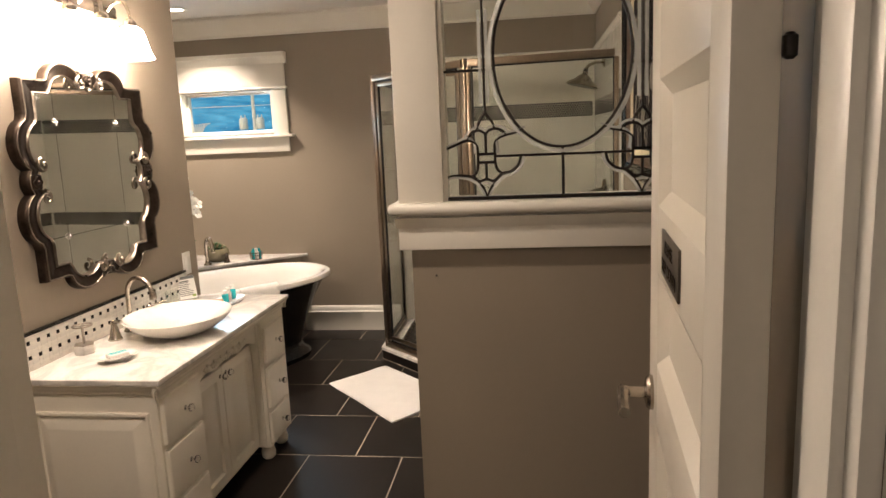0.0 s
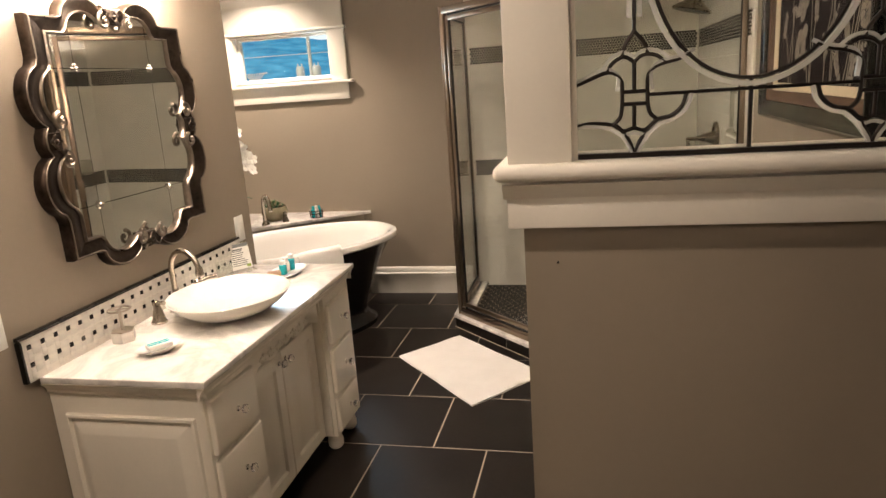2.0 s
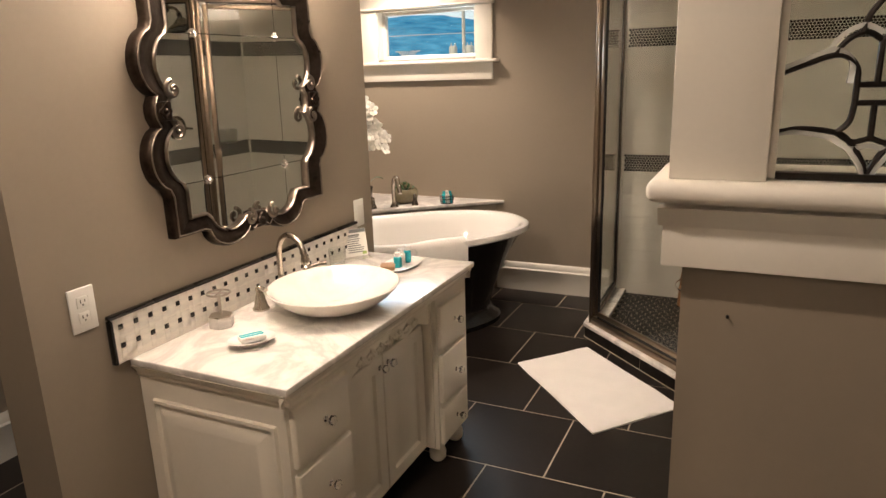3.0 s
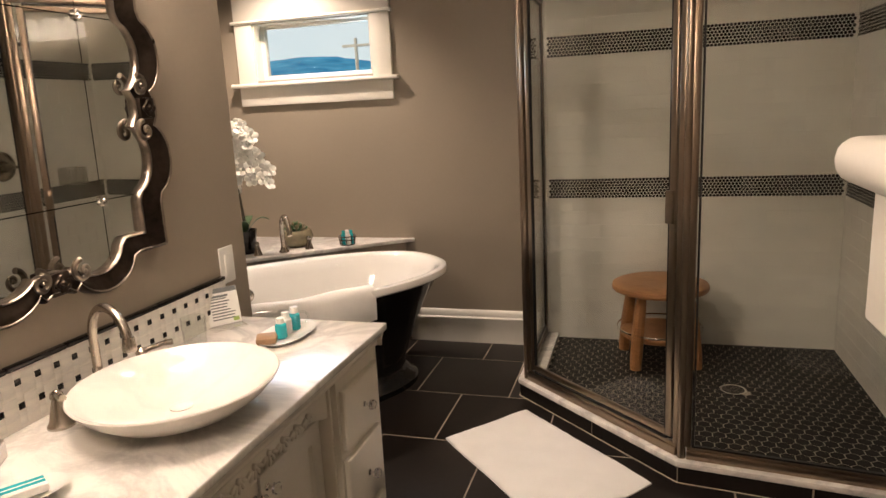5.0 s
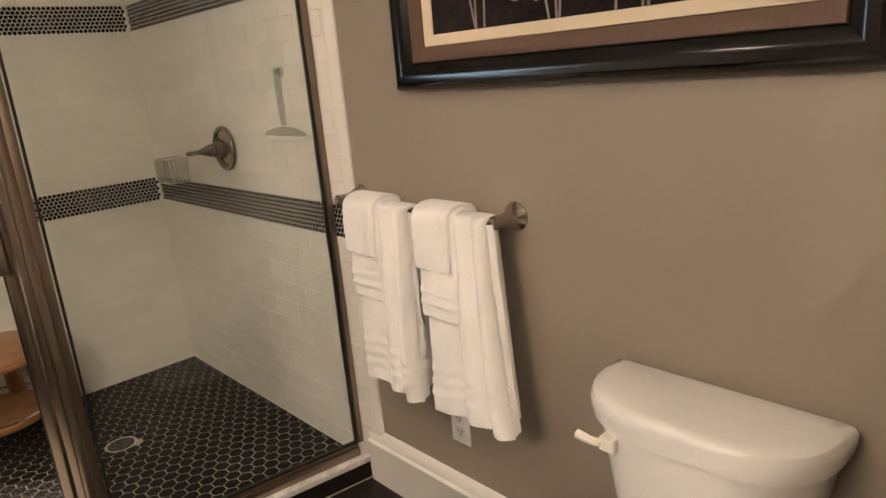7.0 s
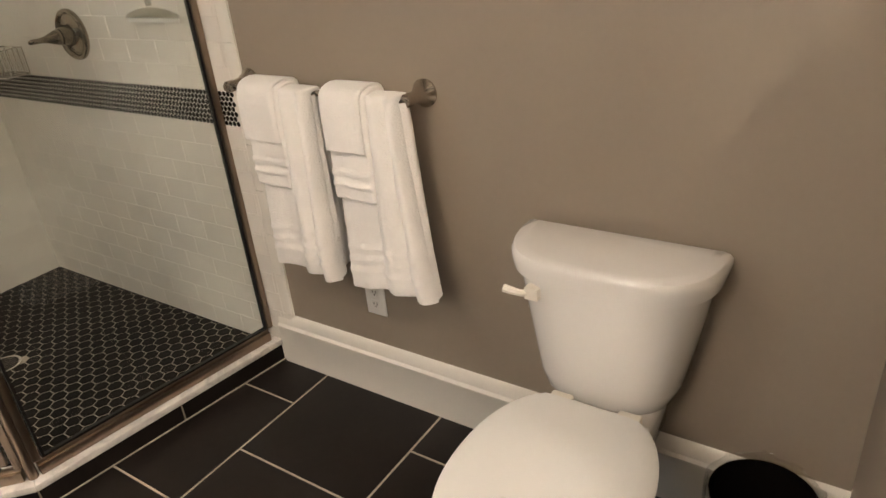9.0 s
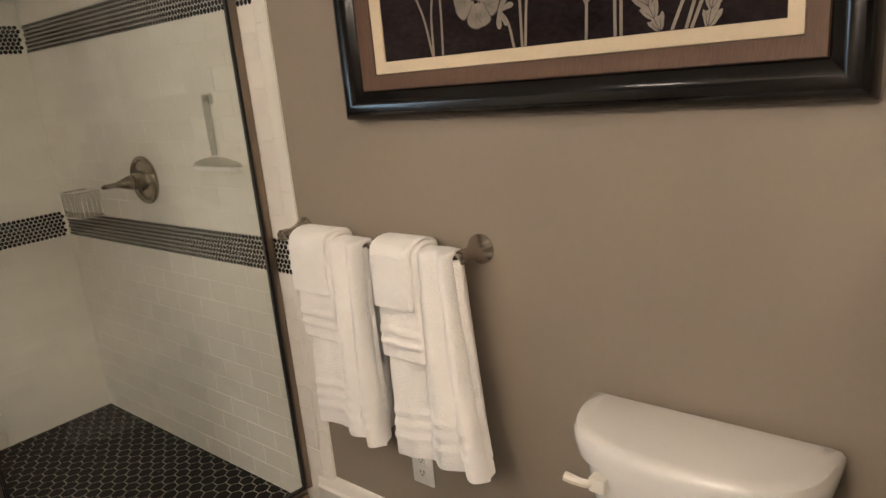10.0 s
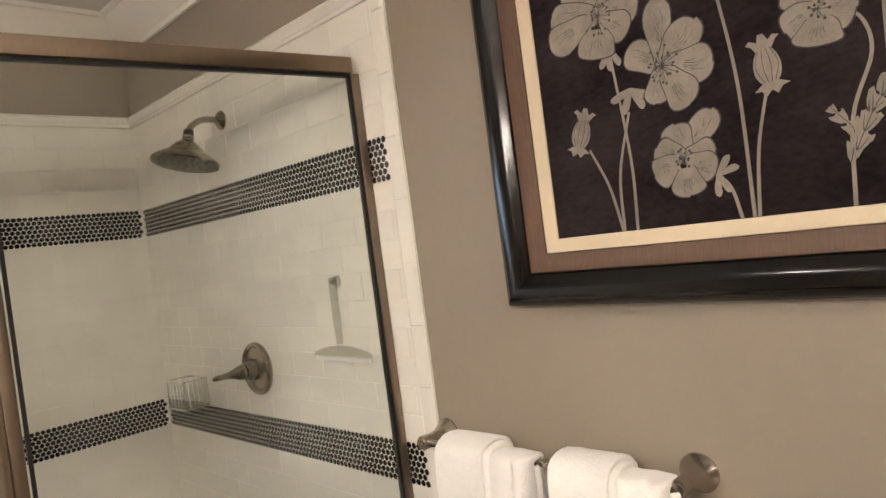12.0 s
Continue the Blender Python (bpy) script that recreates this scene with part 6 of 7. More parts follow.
def draped(name, y0, y1, z_front, z_back, amp, freq, phase, thick, label, group, flare=0.0, bands=(), x=0.650, zt=0.985, rad=0.012, hem=0.0, pleat=0.0, sweep=0.0):
    """Cloth hung over the bar: front and back falls, folds that deepen downwards, thickness, woven bands."""
    nu, rows = 60, []
    path = []
    nb, na, nf = 14, 8, 64
    for i in range(nb):
        path.append((1, z_back + (zt - z_back) * i / (nb - 1)))
    for i in range(1, na):
        path.append((math.cos(math.pi * i / na), zt + 0.6 * rad * math.sin(math.pi * i / na)))
    for i in range(nf):
        path.append((-1, zt - (zt - z_front) * i / (nf - 1)))

    def sheet(off):
        out = []
        for s, z in path:
            row = []
            for k in range(nu + 1):
                u = k / nu
                fall = max(0.0, (zt - z)) / 0.5
                yy = y0 + (y1 - y0) * u
                mid = (y0 + y1) / 2
                yy = mid + (yy - mid) * (1 + flare * fall) - 0.012 * fall * flare
                fold = amp * min(1.0, 0.25 + fall) * math.sin(freq * u * math.pi + phase + 0.5 * fall)
                fold += amp * 0.4 * math.sin(2.3 * freq * u * math.pi + 2 * phase)
                if pleat and u < 0.52:
                    ridge = max(math.cos((u - 0.09) / 0.115 * math.pi / 2) if abs(u - 0.09) < 0.115 else 0.0, 0.85 * math.cos((u - 0.33) / 0.14 * math.pi / 2) if abs(u - 0.33) < 0.14 else 0.0)
                    fold += pleat * ridge * (0.55 + 0.45 * min(1.0, fall * 1.6))
                    yy -= (1.0 if s < 0 else 0.45) * sweep * fall ** 1.2 * (0.52 - u) / 0.52
                band = 0.0
                for bz, bw in bands:
                    if s == -1 and abs(z - bz) < bw:
                        band = 0.0045
                edge_in = (abs(2 * u - 1) - 0.80) / 0.20
                off_ = off * math.sqrt(max(0.06, 1 - edge_in * edge_in)) if edge_in > 0 else off
                rr = (rad + off_ + band) * s if abs(s) < 1 else s * (rad + off_ + band + (0.018 * fall if s < 0 else 0.006 * fall))
                xx = x + rr - (fold if s < 0 else fold * 0.2)
                zz = z + (0.6 * off if abs(s) < 1 else 0)
                if s < 0:
                    zz += hem * fall * math.sin(3.0 * u + phase) + 0.3 * fall * min(fold, 0.02)
                row.append((min(xx + soft * (0.5 if s > 0 else 1.0) * noise.noise(Vector((yy * 16 + phase * 9, zz * 11, s * 3.0))) + 0.3 * soft * noise.noise(Vector((yy * 60, zz * 60, phase))), RX - 0.004), yy, zz))
            out.append(row)
        return out
    soft = 0.0045
    outer, inner = sheet(thick), sheet(0.0)
    bm = bmesh.new()
    V = [[[bm.verts.new(p) for p in r] for r in sh] for sh in (outer, inner)]
    R, C = len(path), nu + 1
    for i in range(R - 1):
        for k in range(C - 1):
            bm.faces.new((V[0][i][k], V[0][i][k + 1], V[0][i + 1][k + 1], V[0][i + 1][k]))
            bm.faces.new((V[1][i][k], V[1][i + 1][k], V[1][i + 1][k + 1], V[1][i][k + 1]))
    for i in range(R - 1):
        for k in (0, C - 1):
            bm.faces.new((V[0][i][k], V[0][i + 1][k], V[1][i + 1][k], V[1][i][k]))
    for k in range(C - 1):
        for i in (0, R - 1):
            bm.faces.new((V[0][i][k], V[1][i][k], V[1][i][k + 1], V[0][i][k + 1]))
    if pleat:
        side = []
        for i in range(nf):
            f = V[0][R - nf + i][0].co
            b = V[0][0][0].co if f.z < z_back else min((V[0][j][0].co for j in range(nb)), key=lambda c: abs(c.z - f.z))
            side.append([bm.verts.new(f + (b - f) * w + Vector((0, dy, 0))) for w, dy in ((0.03, 0.004), (0.3, -0.004 - 0.2 * sweep), (0.5, 0.012), (0.72, -0.002 - 0.1 * sweep), (0.97, 0.004))])
        for a, c in zip(side, side[1:]):
            for k in range(4):
                bm.faces.new((a[k], a[k + 1], c[k + 1], c[k]))
    bmesh.ops.smooth_vert(bm, verts=bm.verts, factor=0.35, use_axis_x=True, use_axis_y=True, use_axis_z=True)
    return single(name, bm, TOWEL, label, "towel", group, angle=75)


for yb, sgn, fl, sweep, w in ((2.500, 0.0, 0.02, 0.026, 0.228), (2.228, 1.1, 0.04, 0.070, 0.212)):
    draped("bath_towel", yb, yb + w, 0.478, 0.53, 0.005, 2.4, sgn, 0.016, "long white bath towel folded over the bar", "towels on the bar", fl, ((0.530, 0.010), (0.562, 0.010), (0.592, 0.007)), hem=0.012, pleat=0.034, sweep=sweep)
    draped("hand_towel", yb + 0.40 * w, yb + w + 0.004, 0.735, 0.76, 0.002, 1.3, sgn + 1, 0.016, "white hand towel layered over a bath towel", "towels on the bar", 0.02, ((0.805, 0.009), (0.775, 0.006)), rad=0.029)
    draped("washcloth", yb + 0.46 * w, yb + w + 0.008, 0.862, 0.88, 0.001, 1.0, sgn, 0.011, "small white washcloth folded on top", "towels on the bar", 0.02, (), rad=0.046)


# ---- framed flower painting ----
def picture():
    y0, y1, z0, z1 = 1.497, 2.558, 1.277, 2.14
    p = thing("framed_painting", (RX, (y0 + y1) / 2, z0), "black and brown framed painting of pale poppies", "picture")
    cy, cz, hw, hh = (y0 + y1) / 2, (z0 + z1) / 2, (y1 - y0) / 2, (z1 - z0) / 2

    def rect(d, out):
        return [(RX - out, cy - hw + d, cz - hh + d), (RX - out, cy + hw - d, cz - hh + d), (RX - out, cy + hw - d, cz + hh - d), (RX - out, cy - hw + d, cz + hh - d)]
    for name, mat_, prof, lab in (("outer_frame", BLACK, ((0, 0.002), (0, 0.03), (0.006, 0.042), (0.018, 0.05), (0.032, 0.049), (0.046, 0.040), (0.058, 0.034), (0.063, 0.028)), "glossy black rounded frame"),
                                  ("inner_frame", WALNUT, ((0.062, 0.028), (0.064, 0.034), (0.068, 0.034), (0.085, 0.026), (0.096, 0.022), (0.097, 0.015)), "brown ribbed wood liner"),
                                  ("liner", LINEN, ((0.0965, 0.015), (0.098, 0.021), (0.108, 0.020), (0.122, 0.015), (0.123, 0.011)), "cream linen liner")):
        bm = bmesh.new()
        rings(bm, [rect(d, o) for d, o in prof], False, False)
        part(name, bm, mat_, p, lab, 30)
    part("canvas", boxes((RX - 0.012, RX - 0.004, y0 + 0.12, y1 - 0.12, z0 + 0.12, z1 - 0.12)), CANVAS, p, "near-black canvas with faint scuffs")
    ya, yb, za, zb = y0 + 0.124, y1 - 0.124, z0 + 0.123, z1 - 0.124
    layer, base_no = [0], [0]

    def restart(level):
        """Each flower, bud and leaf starts on a level of its own."""
        base_no[0] += 1
        layer[0] = level + 0.31 * (base_no[0] % 3)


    def flat(name, pts, mat_, step=1):
        layer[0] += step
        x = RX - 0.0124 - 0.00004 * layer[0]
        pts = [(max(ya, min(yb, y)), max(za, min(zb, z))) for y, z in pts]
        bm = bmesh.new()
        f = bm.faces.new([bm.verts.new((x, y, z)) for y, z in pts])
        if f.calc_area() < 2e-6:
            bm.free()
            return
        r = bmesh.ops.extrude_face_region(bm, geom=bm.faces[:])
        bmesh.ops.translate(bm, vec=(0.0004, 0, 0), verts=[g for g in r["geom"] if isinstance(g, bmesh.types.BMVert)])
        bmesh.ops.triangulate(bm, faces=bm.faces)
        part(name, bm, mat_, p, "")

    def stroke(pts, w0, w1, mat_=PAINTED, name="painted_stem", step=1):
        c = curve_pts([(a, b, 0) for a, b in pts], 6)
        L_, R_ = [], []
        for i, q in enumerate(c):
            d = (c[min(i + 1, len(c) - 1)] - c[max(i - 1, 0)])
            n = Vector((-d.y, d.x, 0)).normalized() * (w0 + (w1 - w0) * i / (len(c) - 1)) / 2
            L_.append((q.x + n.x, q.y + n.y))
            R_.append((q.x - n.x, q.y - n.y))
        flat(name, L_ + R_[::-1], mat_, step)

    def petal(base, ang, ln, wd, seed, grow=0.0):
        """A wide rounded petal from its base along ang, with a gently ruffled edge."""
        half, n = [], 13
        for i in range(n):
            t = 0.5 - 0.5 * math.cos(math.pi * i / (n - 1))
            w = wd * (0.36 + 0.72 * t ** 0.75) * max(0.0, 1 - t ** 5) ** 0.5 + grow
            half.append((w, t * (ln + grow)))
        left = [(-w * (1 + 0.07 * math.sin(7 * t / ln + seed)), t) for w, t in half]
        right = [(w * (1 + 0.07 * math.sin(8 * t / ln + 2 * seed)), t + 0.05 * ln * math.sin(2.2 * seed)) for w, t in half[::-1]]
        c, d = math.cos(ang), math.sin(ang)
        return [(base[0] + u * c - v * d, base[1] + u * d + v * c) for u, v in left + right]

    def lay(base, ang, ln, wd, seed):
        flat("painted_outline", petal(base, ang, ln, wd, seed, 0.0018), INK)
        flat("painted_petal", petal(base, ang, ln, wd, seed), PAINTED)
        for k, e in ((-0.42, 0.62), (-0.2, 0.8), (0.05, 0.7), (0.27, 0.84), (0.46, 0.6)):
            b = ang + k * wd / ln
            q = [(base[0] - math.sin(b * 1.0 + 0.06 * m) * ln * f, base[1] + math.cos(b + 0.06 * m) * ln * f) for m, f in ((0, 0.35 + 0.1 * abs(k)), (1, 0.6 * e + 0.15), (0, e))]
            stroke(q, 0.0013, 0.0006, INK, "painted_line", 0)

    def bloom(heart, petals, spread, stamens=18):
        """An open poppy: petals as (clockwise angle from upright, length, half width, start), back ones first, then its stamens."""
        restart(14)
        cx, cz_ = heart
        for i, (ang, ln, wd, start) in enumerate(petals):
            a = radians(ang)
            lay((cx - math.sin(a) * start, cz_ + math.cos(a) * start), a, ln - start, wd, 1.3 * i + ang * 0.05)
        layer[0] += 1
        for i in range(stamens):
            a, k = 2.4 * i, spread * (0.35 + 0.65 * ((i * 7) % stamens) / stamens)
            x, z = cx + k * math.cos(a), cz_ + k * math.sin(a) * 1.15
            stroke([heart, ((x + cx) / 2 + 0.0015, (z + cz_) / 2), (x, z)], 0.0009, 0.0009, INK, "painted_filament", 0)
            flat("painted_stamen", [(x + 0.0024 * math.cos(b), z + 0.0024 * math.sin(b)) for b in [2 * math.pi * j / 6 for j in range(6)]], INK, 0)

    def sepals(at, angles, ln):
        restart(12)
        for ang in angles:
            flat("painted_sepal", petal(at, radians(ang), ln, ln * 0.2, 1.0 + ang), PAINTED)

    def bud(cx, cz_, r, tilt, crown=True):
        restart(14)

        def T(u, v):
            return (cx + r * (u * math.cos(tilt) - v * math.sin(tilt)), cz_ + r * (u * math.sin(tilt) + v * math.cos(tilt)))
        if crown:
            flat("painted_crown", [T(-0.4, 0.8), T(-0.62, 1.15), T(-0.85, 1.3), T(-0.55, 1.42), T(-0.3, 1.22), T(-0.12, 1.6), T(0.15, 1.62), T(0.25, 1.25), T(0.6, 1.45), T(0.82, 1.28), T(0.55, 1.1), T(0.4, 0.8)], PAINTED)
            flat("painted_collar", [T(-0.3, -0.8), T(-0.9, -1.12), T(-0.5, -1.2), T(-0.25, -1.5), T(0.0, -1.25), T(0.3, -1.5), T(0.5, -1.2), T(0.85, -1.15), T(0.3, -0.8)], PAINTED)
        flat("painted_bud", [T(0.66 * math.cos(a) * (1 - 0.12 * math.sin(a)), math.sin(a)) for a in [2 * math.pi * i / 24 for i in range(24)]], PAINTED)
        layer[0] += 1
        if crown:
            for k in (-0.42, -0.15, 0.15, 0.42):
                stroke([T(k * 0.6, -0.85), T(k * 1.3, 0.0), T(k * 0.7, 0.85)], 0.0010, 0.0008, INK, "painted_line", 0)
        else:
            for k in (-0.3, 0.0, 0.3):
                stroke([T(k * 0.4, -0.95), T(k * 0.7, -0.7), T(k * 1.1, -0.45)], 0.0012, 0.0008, INK, "painted_line", 0)

    def leaf(pts, w, lobes=6):
        """A toothed leaf: pairs of pointed lobes that lean towards the tip, with cut lines between."""
        restart(36 + 4 * (base_no[0] % 4))
        c = curve_pts([(a, b, 0) for a, b in pts], 12)
        m = len(c) - 1

        def at(t, side, k, lean):
            i = max(0, min(m, int(t * m)))
            q, d = c[i], (c[min(i + 1, m)] - c[max(i - 1, 0)]).normalized()
            n = Vector((-d.y, d.x, 0)) * side
            v = q + n * k + d * lean
            return (v.x, v.y)
        left, right, cuts = [], [], []
        for j in range(lobes):
            t0, t1 = j / lobes, (j + 1) / lobes
            k = w * (0.55 + 0.6 * math.sin(math.pi * (j + 0.6) / lobes)) * (1 - 0.55 * t0)
            for side, out in ((1, left), (-1, right)):
                g = k * (1 + 0.18 * math.sin(5 * j + side))
                for f, k_, lean in ((0.0, 0.16, 0.0), (0.12, 0.30, -0.04), (0.28, 0.62, 0.0), (0.45, 0.88, 0.22), (0.58, 1.06, 0.50), (0.68, 1.08, 0.70), (0.74, 0.92, 0.72), (0.76, 0.70, 0.52), (0.84, 0.42, 0.24), (1.0, 0.18, 0.04)):
                    out.append(at(t0 + f / lobes, side, g * k_, g * lean))
                cuts.append([at(t0, side, 0.0004, 0), at(t0 + 0.35 / lobes, side, g * 0.3, g * 0.1), at(t0 + 0.6 / lobes, side, g * 0.62, g * 0.35)])
        tip = (c[-1].x, c[-1].y)
        flat("painted_leaf", left + [tip] + right[::-1], PAINTED)
        layer[0] += 1
        for q in cuts if lobes > 4 else ():
            stroke(q, 0.0016, 0.0005, INK, "painted_line", 0)
        stroke([(q.x, q.y) for q in c[::6]], 0.0012, 0.0006, INK, "painted_line", 0)

    # y runs to the viewer's left: s() gives a place by its distance from that side
    def s(a, b):
        return (yb - a, za + b)
    for pts in ([(0.135, 0), (0.118, 0.08), (0.088, 0.15)], [(0.137, 0), (0.142, 0.10), (0.172, 0.20)], [(0.162, 0), (0.165, 0.12), (0.15, 0.30)],
                [(0.337, 0), (0.325, 0.05), (0.300, 0.078)], [(0.355, 0), (0.353, 0.2), (0.335, 0.36), (0.31, 0.55)], [(0.362, 0), (0.372, 0.1), (0.393, 0.185)],
                [(0.488, 0), (0.497, 0.12), (0.527, 0.2), (0.518, 0.25), (0.490, 0.262)], [(0.543, 0), (0.545, 0.16), (0.55, 0.3), (0.58, 0.45)], [(0.554, 0), (0.556, 0.14), (0.552, 0.28), (0.585, 0.33), (0.61, 0.31)],
                [(0.642, 0), (0.68, 0.1), (0.70, 0.2), (0.692, 0.29)], [(0.665, 0), (0.70, 0.11), (0.73, 0.19), (0.712, 0.212), (0.665, 0.165)], [(0.674, 0), (0.72, 0.12), (0.752, 0.215), (0.775, 0.21)]):
        stroke([s(*q) for q in pts], 0.0056, 0.0042)
    sepals(s(0.150, 0.312), (150, 185, 215), 0.036)
    bloom(s(0.137, 0.373), ((9, 0.078, 0.036, 0), (-39, 0.095, 0.036, 0), (55, 0.088, 0.034, 0), (-76, 0.097, 0.034, 0), (92, 0.074, 0.032, 0), (-103, 0.106, 0.034, 0.018), (128, 0.066, 0.030, 0.01), (192, 0.072, 0.046, 0.022)), 0.030)
    sepals(s(0.180, 0.236), (150, 205, 250, 120), 0.042)
    bloom(s(0.241, 0.259), ((-56, 0.072, 0.030, 0), (0, 0.108, 0.028, 0), (47, 0.086, 0.034, 0), (200, 0.062, 0.026, 0), (101, 0.083, 0.034, 0.008), (152, 0.080, 0.033, 0.012)), 0.030, 22)
    sepals(s(0.308, 0.072), (35, 75, 150, 185), 0.034)
    bloom(s(0.258, 0.106), ((38, 0.088, 0.026, 0), (-11, 0.056, 0.030, 0), (85, 0.050, 0.026, 0), (-62, 0.050, 0.026, 0), (120, 0.056, 0.028, 0.008), (-112, 0.056, 0.030, 0.01), (178, 0.062, 0.032, 0.016)), 0.020, 14)
    bloom(s(0.471, 0.275), ((8, 0.064, 0.030, 0), (48, 0.052, 0.028, 0), (-42, 0.052, 0.028, 0), (105, 0.046, 0.032, 0), (-115, 0.050, 0.034, 0), (186, 0.050, 0.038, 0.012)), 0.016, 10)
    bloom(s(0.775, 0.166), ((0, 0.042, 0.026, 0), (-55, 0.038, 0.021, 0), (55, 0.037, 0.021, 0), (-102, 0.033, 0.020, 0), (102, 0.032, 0.020, 0), (188, 0.030, 0.030, 0.006)), 0.017, 14)
    bloom(s(0.742, 0.335), ((0, 0.080, 0.040, 0), (-60, 0.080, 0.036, 0), (60, 0.075, 0.036, 0), (-118, 0.074, 0.034, 0), (118, 0.074, 0.034, 0.01), (182, 0.070, 0.050, 0.016)), 0.026)
    for fa, fb, turn in ((0.31, 0.52, 15), (0.58, 0.49, -20)):
        bloom(s(fa, fb), tuple((turn + k, 0.075, 0.034, 0.008) for k in (0, -58, 62, -120, 118, 182)), 0.026)
    bud(*s(0.075, 0.182), 0.028, 0.35)
    bud(*s(0.397, 0.217), 0.029, -0.1)
    bud(*s(0.618, 0.277), 0.029, 0.15, False)
    bud(*s(0.655, 0.140), 0.029, -0.25, False)
    bud(*s(0.07, 0.50), 0.026, 0.2)
    leaf([s(0.489, 0.06), s(0.497, 0.10), s(0.482, 0.125), s(0.470, 0.14)], 0.013, 4)
    leaf([s(0.497, 0.075), s(0.525, 0.13), s(0.555, 0.165), s(0.590, 0.21)], 0.016, 7)
    leaf([s(0.622, 0.002), s(0.60, 0.05), s(0.585, 0.085), s(0.565, 0.11)], 0.020, 7)
    leaf([s(0.700, 0.0), s(0.715, 0.06), s(0.75, 0.09), s(0.797, 0.10)], 0.020, 7)
    leaf([s(0.712, 0.02), s(0.704, 0.055), s(0.694, 0.082), s(0.682, 0.098)], 0.013, 3)


picture()

# ---- bath mat ----
def mat_():
    C = [Vector(p) for p in ((-1.006, 3.187), (-0.722, 3.512), (-0.185, 3.005), (-0.493, 2.636))]
    nu, nv = 40, 26
    bm = bmesh.new()

    def at(u, v, z):
        p = (C[0] * (1 - u) + C[3] * u) * (1 - v) + (C[1] * (1 - u) + C[2] * u) * v
        k = 0.006 * noise.noise(Vector((u * 3, v * 3, 1.0)))
        e = 0.004 * math.sin(9 * u + 2 * v)
        return (p.x + e * (v - 0.5), p.y + e * (u - 0.5), z + (k if z > 0.004 else 0) * 1.0)
    top = [[bm.verts.new(at(u / nu, v / nv, 0.014 + 0.002 * noise.noise(Vector((u * 0.9, v * 0.9, 0))) - (0.006 if u in (0, nu) or v in (0, nv) else 0))) for v in range(nv + 1)] for u in range(nu + 1)]
    for i in range(nu):
        for j in range(nv):
            bm.faces.new((top[i][j], top[i + 1][j], top[i + 1][j + 1], top[i][j + 1]))
    r = bmesh.ops.extrude_edge_only(bm, edges=[e for e in bm.edges if e.is_boundary])
    for v in [g for g in r["geom"] if isinstance(g, bmesh.types.BMVert)]:
        v.co.z = 0.0005
    single("bath_mat", bm, RUG, "white terry bath mat laid askew on tile", "bath mat", angle=70)


mat_()

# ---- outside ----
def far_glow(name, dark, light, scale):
    """A distance that glows by itself, daylight and haze painted into its emission colour."""
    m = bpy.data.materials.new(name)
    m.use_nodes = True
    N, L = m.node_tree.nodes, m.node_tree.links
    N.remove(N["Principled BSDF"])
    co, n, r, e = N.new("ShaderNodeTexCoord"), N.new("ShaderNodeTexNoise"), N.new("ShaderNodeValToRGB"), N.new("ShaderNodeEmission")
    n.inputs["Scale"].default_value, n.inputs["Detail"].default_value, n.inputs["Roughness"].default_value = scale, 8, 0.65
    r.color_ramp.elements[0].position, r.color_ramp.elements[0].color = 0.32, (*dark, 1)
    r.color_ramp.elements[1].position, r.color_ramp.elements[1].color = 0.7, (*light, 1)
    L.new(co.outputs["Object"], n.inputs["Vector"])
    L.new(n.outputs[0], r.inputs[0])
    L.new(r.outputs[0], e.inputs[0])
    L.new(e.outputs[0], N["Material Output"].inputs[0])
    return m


# Blue haze and daylight sit in the hill's own glow.
HILL = far_glow("glowing_haze_hill", (0.02, 0.20, 0.42), (0.14, 0.50, 0.76), 0.09)
SKYGLOW = far_glow("bright_cloud", (0.80, 0.98, 1.08), (0.98, 1.08, 1.12), 0.002)
structure("backdrop_sky", boxes((-900, 600, 700, 705, -3, 500)), SKYGLOW, "bright overcast sky beyond the hill", "sky")
GROUND = material("grass_ground", (0.06, 0.09, 0.035), 0.9, vary=0.4, scale=0.3, bump=0.0)
POLE = material("grey_pole_wood", (0.62, 0.65, 0.67), 0.8, vary=0.2, bump=0.2)
WHITE_METAL = material("pale_painted_metal", (0.58, 0.62, 0.64), 0.4, vary=0.05, bump=0.0)
structure("ground", boxes((-900, 900, FY + 0.3, 1800, -3.4, -3.0)), GROUND, "grassy ground outside the window", "ground")
bm = bmesh.new()
rows = []
for i in range(161):
    a = radians(-70 + 110 * i / 160)
    ridge = 27.6 + 2.2 * math.exp(-((i - 61) / 5) ** 2) - 1.6 * min(1.0, max(0.0, (i - 64) / 6)) + 0.7 * noise.noise(Vector((i * 0.7, 3, 0))) + 0.6 * noise.noise(Vector((i * 1.9, 5, 0)))
    d = 340
    rows.append([(d * math.sin(a) * 0.6, 20 + d * math.cos(a) * 0.6, -3), (d * math.sin(a) * 0.8, 20 + d * math.cos(a) * 0.8, ridge * 0.5), (d * math.sin(a), 20 + d * math.cos(a), ridge), (d * math.sin(a) * 1.2, 20 + d * math.cos(a) * 1.2, -3)])
rings(bm, rows, closed=False)
structure("backdrop", bm, HILL, "self-glowing wooded hillside beyond the window", "hill")


